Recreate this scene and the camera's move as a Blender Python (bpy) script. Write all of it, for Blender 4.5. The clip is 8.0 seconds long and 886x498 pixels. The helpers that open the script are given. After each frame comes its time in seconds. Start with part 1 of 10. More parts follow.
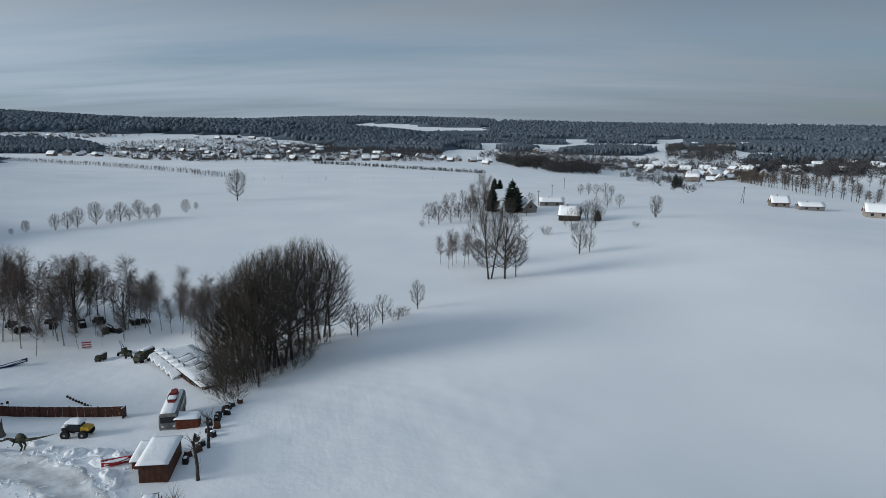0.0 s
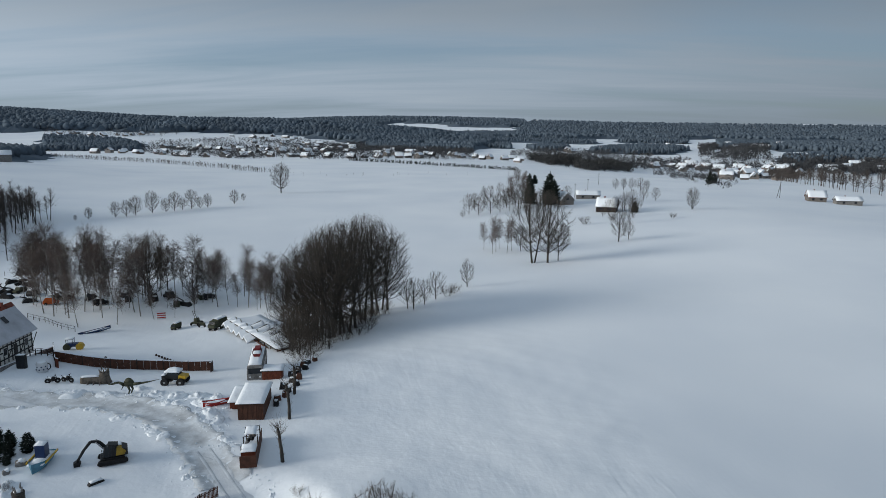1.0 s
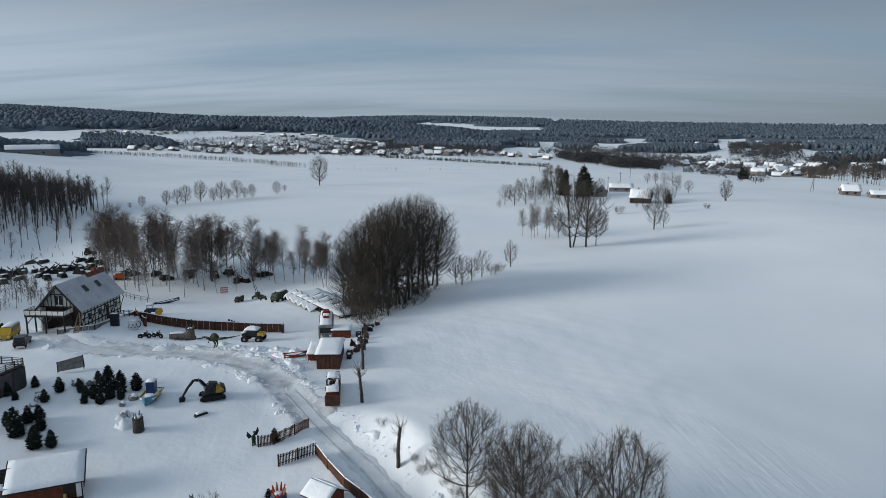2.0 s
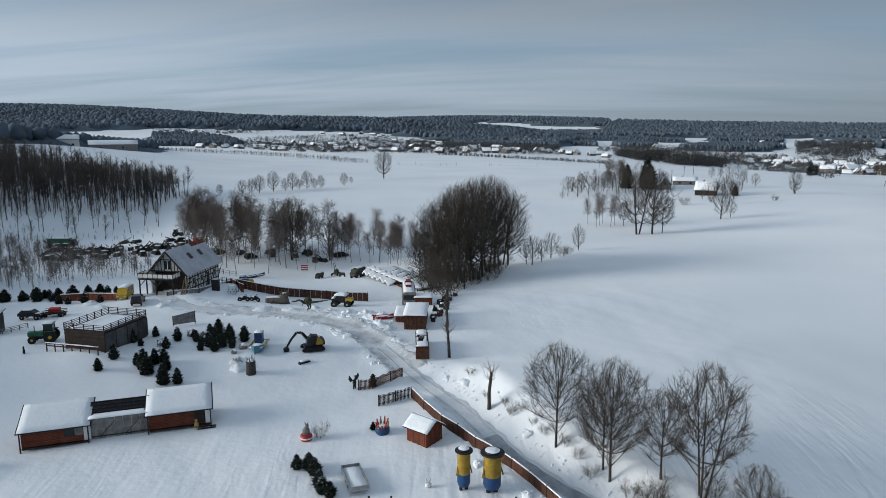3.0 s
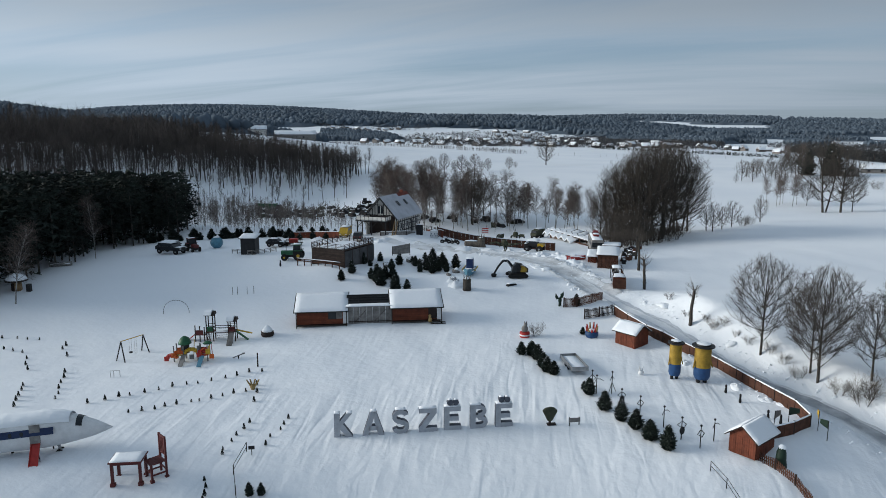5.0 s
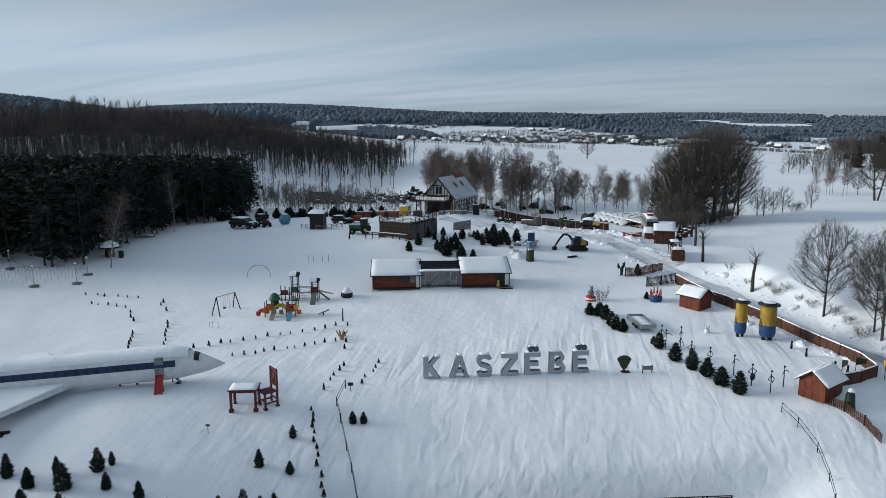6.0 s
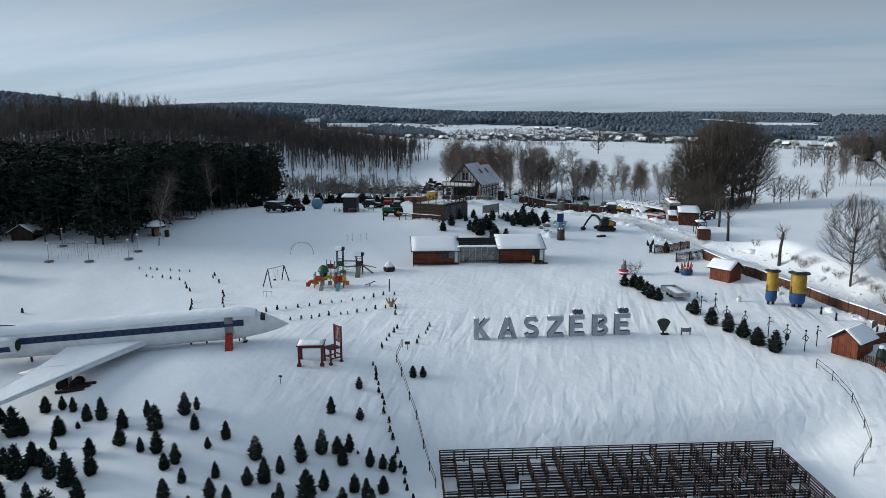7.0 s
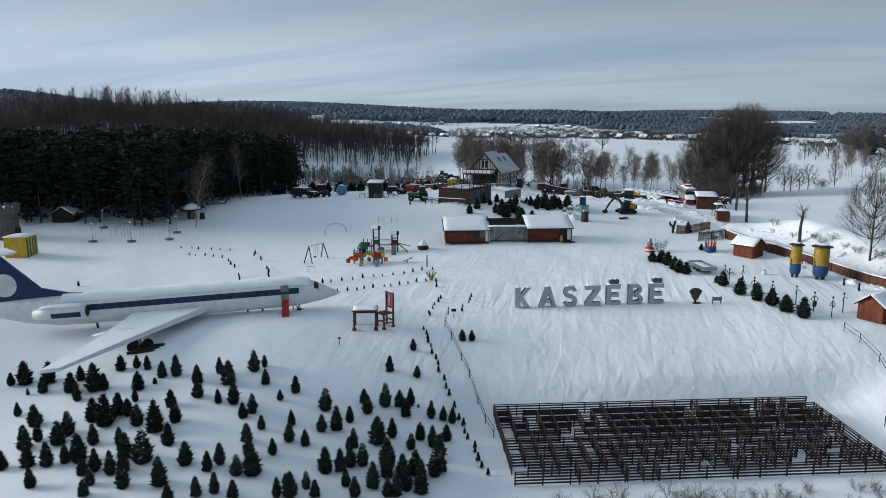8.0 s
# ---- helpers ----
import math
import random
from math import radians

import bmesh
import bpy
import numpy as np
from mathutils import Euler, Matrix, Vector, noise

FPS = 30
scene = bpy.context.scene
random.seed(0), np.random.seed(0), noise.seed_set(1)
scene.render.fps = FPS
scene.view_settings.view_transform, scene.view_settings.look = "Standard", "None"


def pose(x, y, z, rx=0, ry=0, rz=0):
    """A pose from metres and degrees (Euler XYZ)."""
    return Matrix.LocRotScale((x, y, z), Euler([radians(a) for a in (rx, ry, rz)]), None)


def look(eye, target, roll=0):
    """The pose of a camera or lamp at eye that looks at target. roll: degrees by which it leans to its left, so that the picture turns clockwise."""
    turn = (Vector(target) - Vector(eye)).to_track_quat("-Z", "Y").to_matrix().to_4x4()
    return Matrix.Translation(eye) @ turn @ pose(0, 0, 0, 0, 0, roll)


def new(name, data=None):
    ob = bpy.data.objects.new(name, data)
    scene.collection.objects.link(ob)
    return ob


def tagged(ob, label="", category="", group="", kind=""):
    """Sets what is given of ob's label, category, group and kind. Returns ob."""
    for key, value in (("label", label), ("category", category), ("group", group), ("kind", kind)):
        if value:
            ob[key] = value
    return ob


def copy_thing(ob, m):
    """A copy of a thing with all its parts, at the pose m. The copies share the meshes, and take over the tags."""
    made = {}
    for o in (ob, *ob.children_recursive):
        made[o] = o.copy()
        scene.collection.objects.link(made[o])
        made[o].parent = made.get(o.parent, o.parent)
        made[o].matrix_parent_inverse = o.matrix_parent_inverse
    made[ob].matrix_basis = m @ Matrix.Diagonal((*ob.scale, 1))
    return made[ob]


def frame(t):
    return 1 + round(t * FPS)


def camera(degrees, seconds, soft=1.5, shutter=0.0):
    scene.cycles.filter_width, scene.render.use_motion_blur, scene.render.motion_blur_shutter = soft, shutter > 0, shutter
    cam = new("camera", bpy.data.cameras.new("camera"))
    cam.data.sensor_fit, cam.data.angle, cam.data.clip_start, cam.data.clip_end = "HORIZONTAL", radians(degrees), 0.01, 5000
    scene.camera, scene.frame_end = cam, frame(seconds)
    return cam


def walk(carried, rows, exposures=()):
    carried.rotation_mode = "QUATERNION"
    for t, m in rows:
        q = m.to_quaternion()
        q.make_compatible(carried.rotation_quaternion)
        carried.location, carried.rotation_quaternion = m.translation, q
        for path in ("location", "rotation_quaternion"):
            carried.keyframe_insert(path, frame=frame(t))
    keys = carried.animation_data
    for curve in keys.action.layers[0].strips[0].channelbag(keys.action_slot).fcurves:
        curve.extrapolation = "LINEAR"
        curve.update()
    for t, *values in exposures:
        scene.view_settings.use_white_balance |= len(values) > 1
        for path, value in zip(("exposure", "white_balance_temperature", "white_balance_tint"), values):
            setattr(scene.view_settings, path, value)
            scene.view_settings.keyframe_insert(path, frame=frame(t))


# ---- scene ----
cam = camera(66.1, 8.0, soft=0.8)
METRES, EYE, TILT, LEAN, TURN = 82.0, 53.0, -10.2, 0.0, 0.0
ROWS = [
    (0.0, 0.0, 0.0, 0.0, -0.0, 0.0, 0.0),
    (0.5, -0.0375, -0.0557, -0.0337, 1.09, 0.04, -0.23),
    (1.0, -0.0763, -0.123, -0.0695, 2.28, 0.06, -0.46),
    (2.5, -0.1748, -0.2975, -0.1773, 6.06, 0.07, -1.16),
    (3.0, -0.1983, -0.3417, -0.2128, 8.8, 0.03, -1.6),
    (3.5, -0.219, -0.384, -0.2493, 12.12, -0.02, -2.19),
    (4.0, -0.2379, -0.4265, -0.2859, 15.45, -0.14, -2.74),
    (4.5, -0.2568, -0.4689, -0.3227, 18.53, -0.29, -3.29),
    (5.0, -0.2742, -0.5133, -0.3591, 20.98, -0.46, -3.72),
    (6.5, -0.3288, -0.6427, -0.4526, 24.08, -0.7, -4.19),
    (7.0, -0.3465, -0.6799, -0.4767, 24.09, -0.7, -4.18),
    (7.5, -0.3665, -0.7167, -0.4997, 23.95, -0.71, -4.14),
    (8.0, -0.3876, -0.7531, -0.5224, 23.91, -0.76, -4.11),
]
walk(cam, [(t, pose(0, 0, EYE, TILT, LEAN, TURN) @ pose(METRES * x, METRES * y, METRES * z, 90 + pitch, roll, yaw)) for t, x, y, z, yaw, pitch, roll in ROWS], exposures=[(0.0, 0.04), (2.5, 0.17), (4.5, 0.24), (8.0, 0.36)])

# ---------------------------------------------------------------- light
SUN_EL, SUN_AZ = radians(13), math.atan2(-0.30, -0.95)   # low winter sun behind thin cloud
SUN_DIR = Vector((math.cos(SUN_EL) * math.cos(SUN_AZ), math.cos(SUN_EL) * math.sin(SUN_AZ), math.sin(SUN_EL)))
sun_data = bpy.data.lights.new("sun", "SUN")
sun_data.energy, sun_data.angle, sun_data.color = 3.4, radians(25), (0.935, 0.905, 0.83)
sun = new("sun", sun_data)
sun.matrix_world = look(SUN_DIR * 100, (0, 0, 0))

world = bpy.data.worlds.new("winter_sky")
scene.world = world
world.use_nodes = True


def nodes_of(tree):
    tree.nodes.clear()

    def add(kind, **inputs):
        n = tree.nodes.new(kind)
        for k, v in inputs.items():
            n.inputs[k.replace("_", " ")].default_value = v
        return n
    return add, tree.links.new


wadd, wlink = nodes_of(world.node_tree)
w_out = wadd("ShaderNodeOutputWorld")
w_sky = wadd("ShaderNodeTexSky")
w_sky.sky_type, w_sky.sun_disc = "NISHITA", False
w_sky.sun_elevation, w_sky.sun_rotation = SUN_EL, math.pi / 2 - SUN_AZ
w_sky.air_density, w_sky.dust_density, w_sky.ozone_density = 1.0, 0.6, 4.0
w_bg_sky, w_bg_cloud = wadd("ShaderNodeBackground", Strength=0.10), wadd("ShaderNodeBackground", Strength=1.0)
wlink(w_sky.outputs[0], w_bg_sky.inputs["Color"])
w_co = wadd("ShaderNodeTexCoord")
w_sep = wadd("ShaderNodeSeparateXYZ")
wlink(w_co.outputs["Generated"], w_sep.inputs[0])


def wmath(op, a, b):
    n = wadd("ShaderNodeMath")
    n.operation = op
    for i, v in enumerate((a, b)):
        if isinstance(v, (int, float)):
            n.inputs[i].default_value = v
        else:
            wlink(v, n.inputs[i])
    return n.outputs[0]


w_z = wmath("ADD", wmath("MAXIMUM", w_sep.outputs[2], 0.0), 0.12)
w_px, w_py = wmath("DIVIDE", w_sep.outputs[0], w_z), wmath("DIVIDE", w_sep.outputs[1], w_z)
w_vec = wadd("ShaderNodeCombineXYZ")
wlink(wmath("MULTIPLY", wmath("ADD", w_px, wmath("MULTIPLY", w_py, 0.15)), 0.28), w_vec.inputs[0])
wlink(wmath("MULTIPLY", w_py, 1.15), w_vec.inputs[1])
w_n1 = wadd("ShaderNodeTexNoise", Scale=1.1, Detail=6.0, Roughness=0.55, Distortion=0.6)
w_n2 = wadd("ShaderNodeTexNoise", Scale=0.45, Detail=3.0, Roughness=0.5, Distortion=0.3)
for n in (w_n1, w_n2):
    wlink(w_vec.outputs[0], n.inputs["Vector"])
w_mix = wmath("ADD", wmath("MULTIPLY", w_n1.outputs[0], 0.55), wmath("MULTIPLY", w_n2.outputs[0], 0.45))
# a nearly closed sheet of cloud: how dense it is, and how light its streaks are
w_cover = wadd("ShaderNodeMapRange", From_Min=0.38, From_Max=0.55, To_Min=0.75, To_Max=1.0)
wlink(w_mix, w_cover.inputs["Value"])
w_ramp = wadd("ShaderNodeValToRGB")
w_ramp.color_ramp.elements[0].position, w_ramp.color_ramp.elements[1].position = 0.36, 0.64
w_ramp.color_ramp.elements[0].color, w_ramp.color_ramp.elements[1].color = (0.205, 0.274, 0.355, 1), (0.308, 0.366, 0.426, 1)
wlink(w_mix, w_ramp.inputs[0])
# brighter towards the veiled sun
w_dot = wadd("ShaderNodeVectorMath")
w_dot.operation = "DOT_PRODUCT"
w_dot.inputs[1].default_value = SUN_DIR
wlink(w_co.outputs["Generated"], w_dot.inputs[0])
w_glow = wadd("ShaderNodeValToRGB")
for at, v in ((0.05, 0.45), (0.30, 0.64), (0.40, 0.68), (1.0, 0.98)):
    el = w_glow.color_ramp.elements.new(at)
    el.color = (v, v, v, 1)
w_glow.color_ramp.elements.remove(w_glow.color_ramp.elements[0])
w_glow.color_ramp.elements.remove(w_glow.color_ramp.elements[-1])
wlink(wmath("MULTIPLY", wmath("ADD", w_dot.outputs["Value"], 1.0), 0.5), w_glow.inputs[0])
wlink(w_ramp.outputs[0], w_bg_cloud.inputs["Color"])
# layers: a dull foot, a paler belt over it, a heavier sheet above
w_low = wadd("ShaderNodeValToRGB")
for at, v in ((0.02, 0.60), (0.22, 0.68), (0.34, 0.66), (0.50, 0.53), (0.60, 0.50), (0.98, 0.56)):
    el = w_low.color_ramp.elements.new(at)
    el.color = (v, v, v, 1)
w_low.color_ramp.elements.remove(w_low.color_ramp.elements[0])
w_low.color_ramp.elements.remove(w_low.color_ramp.elements[-1])
wlink(wmath("ADD", wmath("MULTIPLY", wmath("MAXIMUM", w_sep.outputs[2], 0.0), 3.0), wmath("MULTIPLY", wmath("SUBTRACT", w_mix, 0.5), 0.5)), w_low.inputs[0])
wlink(wmath("MULTIPLY", wmath("MULTIPLY", w_glow.outputs[0], w_low.outputs[0]), 2.42), w_bg_cloud.inputs["Strength"])
w_ms = wadd("ShaderNodeMixShader")
wlink(w_cover.outputs[0], w_ms.inputs[0])
wlink(w_bg_sky.outputs[0], w_ms.inputs[1])
wlink(w_bg_cloud.outputs[0], w_ms.inputs[2])
wlink(w_ms.outputs[0], w_out.inputs["Surface"])

# ---------------------------------------------------------------- materials


def material(name, colour, rough=0.65, vary=0.25, scale=1.5, fine=25.0, bump=0.25, metal=0.0, hue=None, spread=0.1, islands=False):
    """A plain procedural surface: two scales of mottling, fine relief, and a slight difference from piece to piece."""
    m = bpy.data.materials.new(name)
    m.use_nodes = True
    add, link = nodes_of(m.node_tree)
    out, bsdf, co = add("ShaderNodeOutputMaterial"), add("ShaderNodeBsdfPrincipled", Roughness=rough, Metallic=metal), add("ShaderNodeTexCoord")
    bsdf.inputs["Specular IOR Level"].default_value = 0.28
    link(bsdf.outputs[0], out.inputs[0])
    big, small = add("ShaderNodeTexNoise", Scale=scale, Detail=4.0, Roughness=0.6), add("ShaderNodeTexNoise", Scale=fine, Detail=3.0, Roughness=0.6)
    for n in (big, small):
        link(co.outputs["Object"], n.inputs["Vector"])
    mix = add("ShaderNodeMix")
    mix.data_type = "RGBA"
    other = hue or tuple(c * (1 - vary * 1.6) for c in colour)
    mix.inputs["A"].default_value, mix.inputs["B"].default_value = (*colour, 1), (*other, 1)
    blend = add("ShaderNodeMapRange", From_Min=0.35, From_Max=0.7)
    link(big.outputs[0], blend.inputs["Value"])
    link(blend.outputs[0], mix.inputs["Factor"])
    hsv = add("ShaderNodeHueSaturation")
    link(mix.outputs["Result"], hsv.inputs["Color"])
    info = add("ShaderNodeNewGeometry") if islands else add("ShaderNodeObjectInfo")
    rnd = add("ShaderNodeMapRange", To_Min=1 - spread - vary * 0.3, To_Max=1 + spread - vary * 0.3)
    link(info.outputs["Random Per Island" if islands else "Random"], rnd.inputs["Value"])
    fine_v = add("ShaderNodeMapRange", To_Min=1 - vary * 0.5, To_Max=1 + vary * 0.5)
    link(small.outputs[0], fine_v.inputs["Value"])
    mul = add("ShaderNodeMath")
    mul.operation = "MULTIPLY"
    link(rnd.outputs[0], mul.inputs[0])
    link(fine_v.outputs[0], mul.inputs[1])
    link(mul.outputs[0], hsv.inputs["Value"])
    link(hsv.outputs[0], bsdf.inputs["Base Color"])
    bmp = add("ShaderNodeBump", Strength=bump, Distance=0.03)
    link(small.outputs[0], bmp.inputs["Height"])
    link(bmp.outputs[0], bsdf.inputs["Normal"])
    return m


def snow_material(name, relief, tread, park=False):
    """Snow: nearly white, with soft drifts, wind ripples and, where tread is set, trodden lumps."""
    m = bpy.data.materials.new(name)
    m.use_nodes = True
    add, link = nodes_of(m.node_tree)
    out, bsdf, co = add("ShaderNodeOutputMaterial"), add("ShaderNodeBsdfPrincipled", Roughness=0.75), add("ShaderNodeTexCoord")
    bsdf.inputs["Specular IOR Level"].default_value = 0.25
    link(bsdf.outputs[0], out.inputs[0])
    mp = add("ShaderNodeMapping")
    mp.vector_type = "TEXTURE"
    mp.inputs["Rotation"].default_value = (0, 0, radians(14))
    mp.inputs["Scale"].default_value = (1.0, 8.0, 1.0)
    link(co.outputs["Object"], mp.inputs["Vector"])
    drift = add("ShaderNodeTexNoise", Scale=0.75, Detail=1.4, Roughness=0.5, Distortion=0.55)
    lump = add("ShaderNodeTexNoise", Scale=1.0, Detail=4.0, Roughness=0.55)
    wide = add("ShaderNodeTexNoise", Scale=0.02, Detail=3.0, Roughness=0.5)
    link(mp.outputs[0], drift.inputs["Vector"])
    link(co.outputs["Object"], lump.inputs["Vector"])
    link(co.outputs["Object"], wide.inputs["Vector"])
    ramp = add("ShaderNodeValToRGB")
    ramp.color_ramp.elements[0].color, ramp.color_ramp.elements[1].color = (0.74, 0.78, 0.83, 1), (0.86, 0.885, 0.91, 1)
    ramp.color_ramp.elements[0].position, ramp.color_ramp.elements[1].position = 0.25, 0.75
    link(wide.outputs[0], ramp.inputs[0])
    link(ramp.outputs[0], bsdf.inputs["Base Color"])
    b1, b2 = add("ShaderNodeBump", Strength=relief, Distance=0.5), add("ShaderNodeBump", Strength=tread, Distance=0.3)
    if park:
        # trodden and wind-rippled inside the park, smooth out on the fields
        far = add("ShaderNodeVectorMath")
        far.operation = "DISTANCE"
        far.inputs[1].default_value = (-62, 42, 0)
        link(co.outputs["Object"], far.inputs[0])
        fade = add("ShaderNodeMapRange", From_Min=55, From_Max=95, To_Min=tread, To_Max=tread * 0.2)
        link(far.outputs["Value"], fade.inputs["Value"])
        link(fade.outputs[0], b2.inputs["Strength"])
        # deep furrows run down the slope below the letters
        axes = add("ShaderNodeSeparateXYZ")
        park_axes = add("ShaderNodeMapping")
        park_axes.vector_type = "TEXTURE"
        park_axes.inputs["Rotation"].default_value = (0, 0, radians(28))
        link(co.outputs["Object"], park_axes.inputs["Vector"])
        link(park_axes.outputs[0], axes.inputs[0])
        patch = add("ShaderNodeTexNoise", Scale=0.06, Detail=2.0, Roughness=0.5)
        link(co.outputs["Object"], patch.inputs["Vector"])
        patchy = add("ShaderNodeMapRange", From_Min=0.36, From_Max=0.64, To_Min=relief * 0.3, To_Max=relief)
        link(patch.outputs[0], patchy.inputs["Value"])
        gain = patchy.outputs[0]
        for coord, lo, hi, base in ((1, 70.0, 42.0, 0.2), (1, 14.0, 20.0, 0.15), (0, 60.0, 25.0, 0.15), (0, -82.0, -52.0, 0.15)):
            step = add("ShaderNodeMapRange", From_Min=lo, From_Max=hi, To_Min=base, To_Max=1.0)
            link(axes.outputs[coord], step.inputs["Value"])
            mul = add("ShaderNodeMath")
            mul.operation = "MULTIPLY"
            link(step.outputs[0], mul.inputs[0])
            if isinstance(gain, float):
                mul.inputs[1].default_value = gain
            else:
                link(gain, mul.inputs[1])
            gain = mul.outputs[0]
        link(gain, b1.inputs["Strength"])
    link(drift.outputs[0], b1.inputs["Height"])
    link(lump.outputs[0], b2.inputs["Height"])
    link(b1.outputs[0], b2.inputs["Normal"])
    link(b2.outputs[0], bsdf.inputs["Normal"])
    return m


SNOW_GROUND = snow_material("snow_ground", 0.52, 0.25, True)
SNOW_CAP = snow_material("snow_cap", 0.1, 0.35)
SNOW_HEAP = snow_material("snow_heap", 0.2, 0.45)
ICE = material("packed_snow", (0.72, 0.75, 0.79), 0.6, 0.12, 0.7, 4.0, 1.0, hue=(0.86, 0.88, 0.90))
TRACK = material("track_snow", (0.50, 0.53, 0.57), 0.55, 0.2, 0.5, 4.0, 0.8, hue=(0.74, 0.77, 0.80))
CHURNED = material("churned_snow", (0.80, 0.83, 0.86), 0.7, 0.2, 0.35, 2.4, 1.0, hue=(0.42, 0.43, 0.44))
WORN = material("worn_ice", (0.27, 0.29, 0.32), 0.45, 0.25, 0.6, 7.0, 0.6, hue=(0.52, 0.55, 0.59))
BARK = material("bark", (0.080, 0.070, 0.061), 0.9, 0.4, 3.0, 30.0, 0.6)
TWIG = material("twigs", (0.128, 0.108, 0.092), 0.9, 0.3, 0.6, 8.0, 0.0, spread=0.2)
GREY_TWIG = material("grey_twigs", (0.16, 0.14, 0.13), 0.9, 0.3, 0.3, 6.0, 0.0, islands=True, spread=0.3)
BIRCH_TWIG = material("birch_twigs", (0.150, 0.116, 0.102), 0.9, 0.3, 0.6, 8.0, 0.0, spread=0.2)
BIRCH_BARK = material("birch_bark", (0.46, 0.45, 0.43), 0.8, 0.6, 2.5, 20.0, 0.4, hue=(0.07, 0.06, 0.055))
NEEDLES = material("needles", (0.027, 0.039, 0.031), 0.8, 0.4, 4.0, 30.0, 0.0, spread=0.25)
PINE = material("pine_needles", (0.030, 0.043, 0.035), 0.9, 0.5, 0.15, 3.0, 0.0, islands=True, spread=0.35)
WOODS = material("bare_woods", (0.108, 0.092, 0.084), 0.9, 0.4, 0.05, 2.0, 0.0, islands=True, spread=0.3)
VALLEY_TWIG = material("valley_twigs", (0.072, 0.074, 0.080), 0.9, 0.3, 0.02, 1.0, 0.0, islands=True, spread=0.35)
DARK_TWIG = material("dark_twigs", (0.055, 0.056, 0.057), 0.9, 0.3, 0.02, 1.0, 0.0, islands=True, spread=0.3)
# distant haze is put into these two base colours: paler and bluer
HAZED_WOODS = material("hazed_woods", (0.102, 0.134, 0.170), 1.0, 0.22, 0.012, 0.3, 0.0, islands=True, spread=0.08)
HAZED_PINES = material("hazed_pines", (0.092, 0.122, 0.156), 1.0, 0.2, 0.012, 0.3, 0.0, islands=True, spread=0.08)
BROWN_WOOD = material("brown_boards", (0.105, 0.043, 0.026), 0.75, 0.35, 1.5, 18.0, 0.4)
RED_WOOD = material("red_brown_boards", (0.18, 0.048, 0.024), 0.75, 0.3, 1.5, 18.0, 0.35)
DARK_WOOD = material("dark_boards", (0.038, 0.026, 0.022), 0.75, 0.3, 1.5, 18.0, 0.35)
MAZE_WOOD = material("maze_boards", (0.042, 0.027, 0.026), 0.8, 0.3, 1.5, 18.0, 0.3)
GREY_WOOD = material("weathered_boards", (0.27, 0.26, 0.25), 0.85, 0.35, 1.2, 16.0, 0.4)
LIGHT_WOOD = material("light_timber", (0.33, 0.22, 0.12), 0.75, 0.3, 2.0, 16.0, 0.3)
# white plaster made greyer: the front gable's shade is put into the colour
DIMMED_PLASTER = material("dimmed_plaster", (0.50, 0.49, 0.46), 0.9, 0.15, 1.0, 20.0, 0.2)
PLASTER = material("white_plaster", (0.72, 0.70, 0.66), 0.9, 0.12, 1.0, 20.0, 0.2)
ROOF_DUSTED = material("dusted_roof", (0.50, 0.52, 0.57), 0.8, 0.12, 0.3, 9.0, 0.2, hue=(0.34, 0.35, 0.385))
OCHRE = material("ochre_paint", (0.40, 0.255, 0.035), 0.6, 0.3, 1.2, 12.0, 0.15)
ROOF = material("grey_roofing", (0.13, 0.13, 0.14), 0.8, 0.3, 1.0, 12.0, 0.4)
TILE_RED = material("red_tiles", (0.22, 0.060, 0.040), 0.8, 0.3, 1.0, 12.0, 0.4)
BLACK = material("black_paint", (0.020, 0.020, 0.022), 0.5, 0.3, 2.0, 20.0, 0.15)
IRON = material("dark_iron", (0.028, 0.028, 0.030), 0.55, 0.4, 3.0, 30.0, 0.3, metal=0.5)
STEEL = material("galvanised_steel", (0.42, 0.43, 0.44), 0.45, 0.25, 3.0, 25.0, 0.2, metal=0.7)
RUBBER = material("rubber", (0.017, 0.017, 0.018), 0.85, 0.3, 3.0, 30.0, 0.3)
WHITE = material("white_paint", (0.74, 0.75, 0.76), 0.5, 0.12, 1.0, 15.0, 0.1)
LETTER = material("letter_paint", (0.40, 0.42, 0.46), 0.6, 0.15, 1.2, 15.0, 0.15)
# darker copy of the letter paint, with the sides' shade in its colour
LETTER_SIDE_SHADE = material("letter_side_shade", (0.10, 0.11, 0.14), 0.6, 0.2, 1.2, 15.0, 0.15)
NAVY = material("navy_paint", (0.018, 0.040, 0.115), 0.4, 0.2, 1.0, 15.0, 0.1)
RED = material("red_paint", (0.42, 0.035, 0.030), 0.45, 0.2, 2.0, 15.0, 0.1)
BOAT_RED = material("faded_red_paint", (0.26, 0.035, 0.035), 0.6, 0.25, 2.0, 15.0, 0.1)
DEEP_RED = material("dark_red_paint", (0.13, 0.030, 0.030), 0.6, 0.25, 2.0, 15.0, 0.2)
BLUE = material("blue_paint", (0.022, 0.072, 0.19), 0.5, 0.2, 2.0, 15.0, 0.1)
SKY_BLUE = material("light_blue_paint", (0.10, 0.26, 0.36), 0.45, 0.2, 1.5, 15.0, 0.1)
YELLOW = material("yellow_paint", (0.60, 0.38, 0.035), 0.5, 0.2, 2.0, 15.0, 0.1)
DARK_GREEN = material("dark_green_paint", (0.018, 0.045, 0.030), 0.6, 0.3, 2.0, 15.0, 0.2)
BROWN_LEAF = material("withered_leaves", (0.15, 0.085, 0.055), 0.9, 0.4, 2.0, 12.0, 0.0, spread=0.2)
GREEN = material("green_paint", (0.030, 0.13, 0.065), 0.5, 0.2, 2.0, 15.0, 0.1)
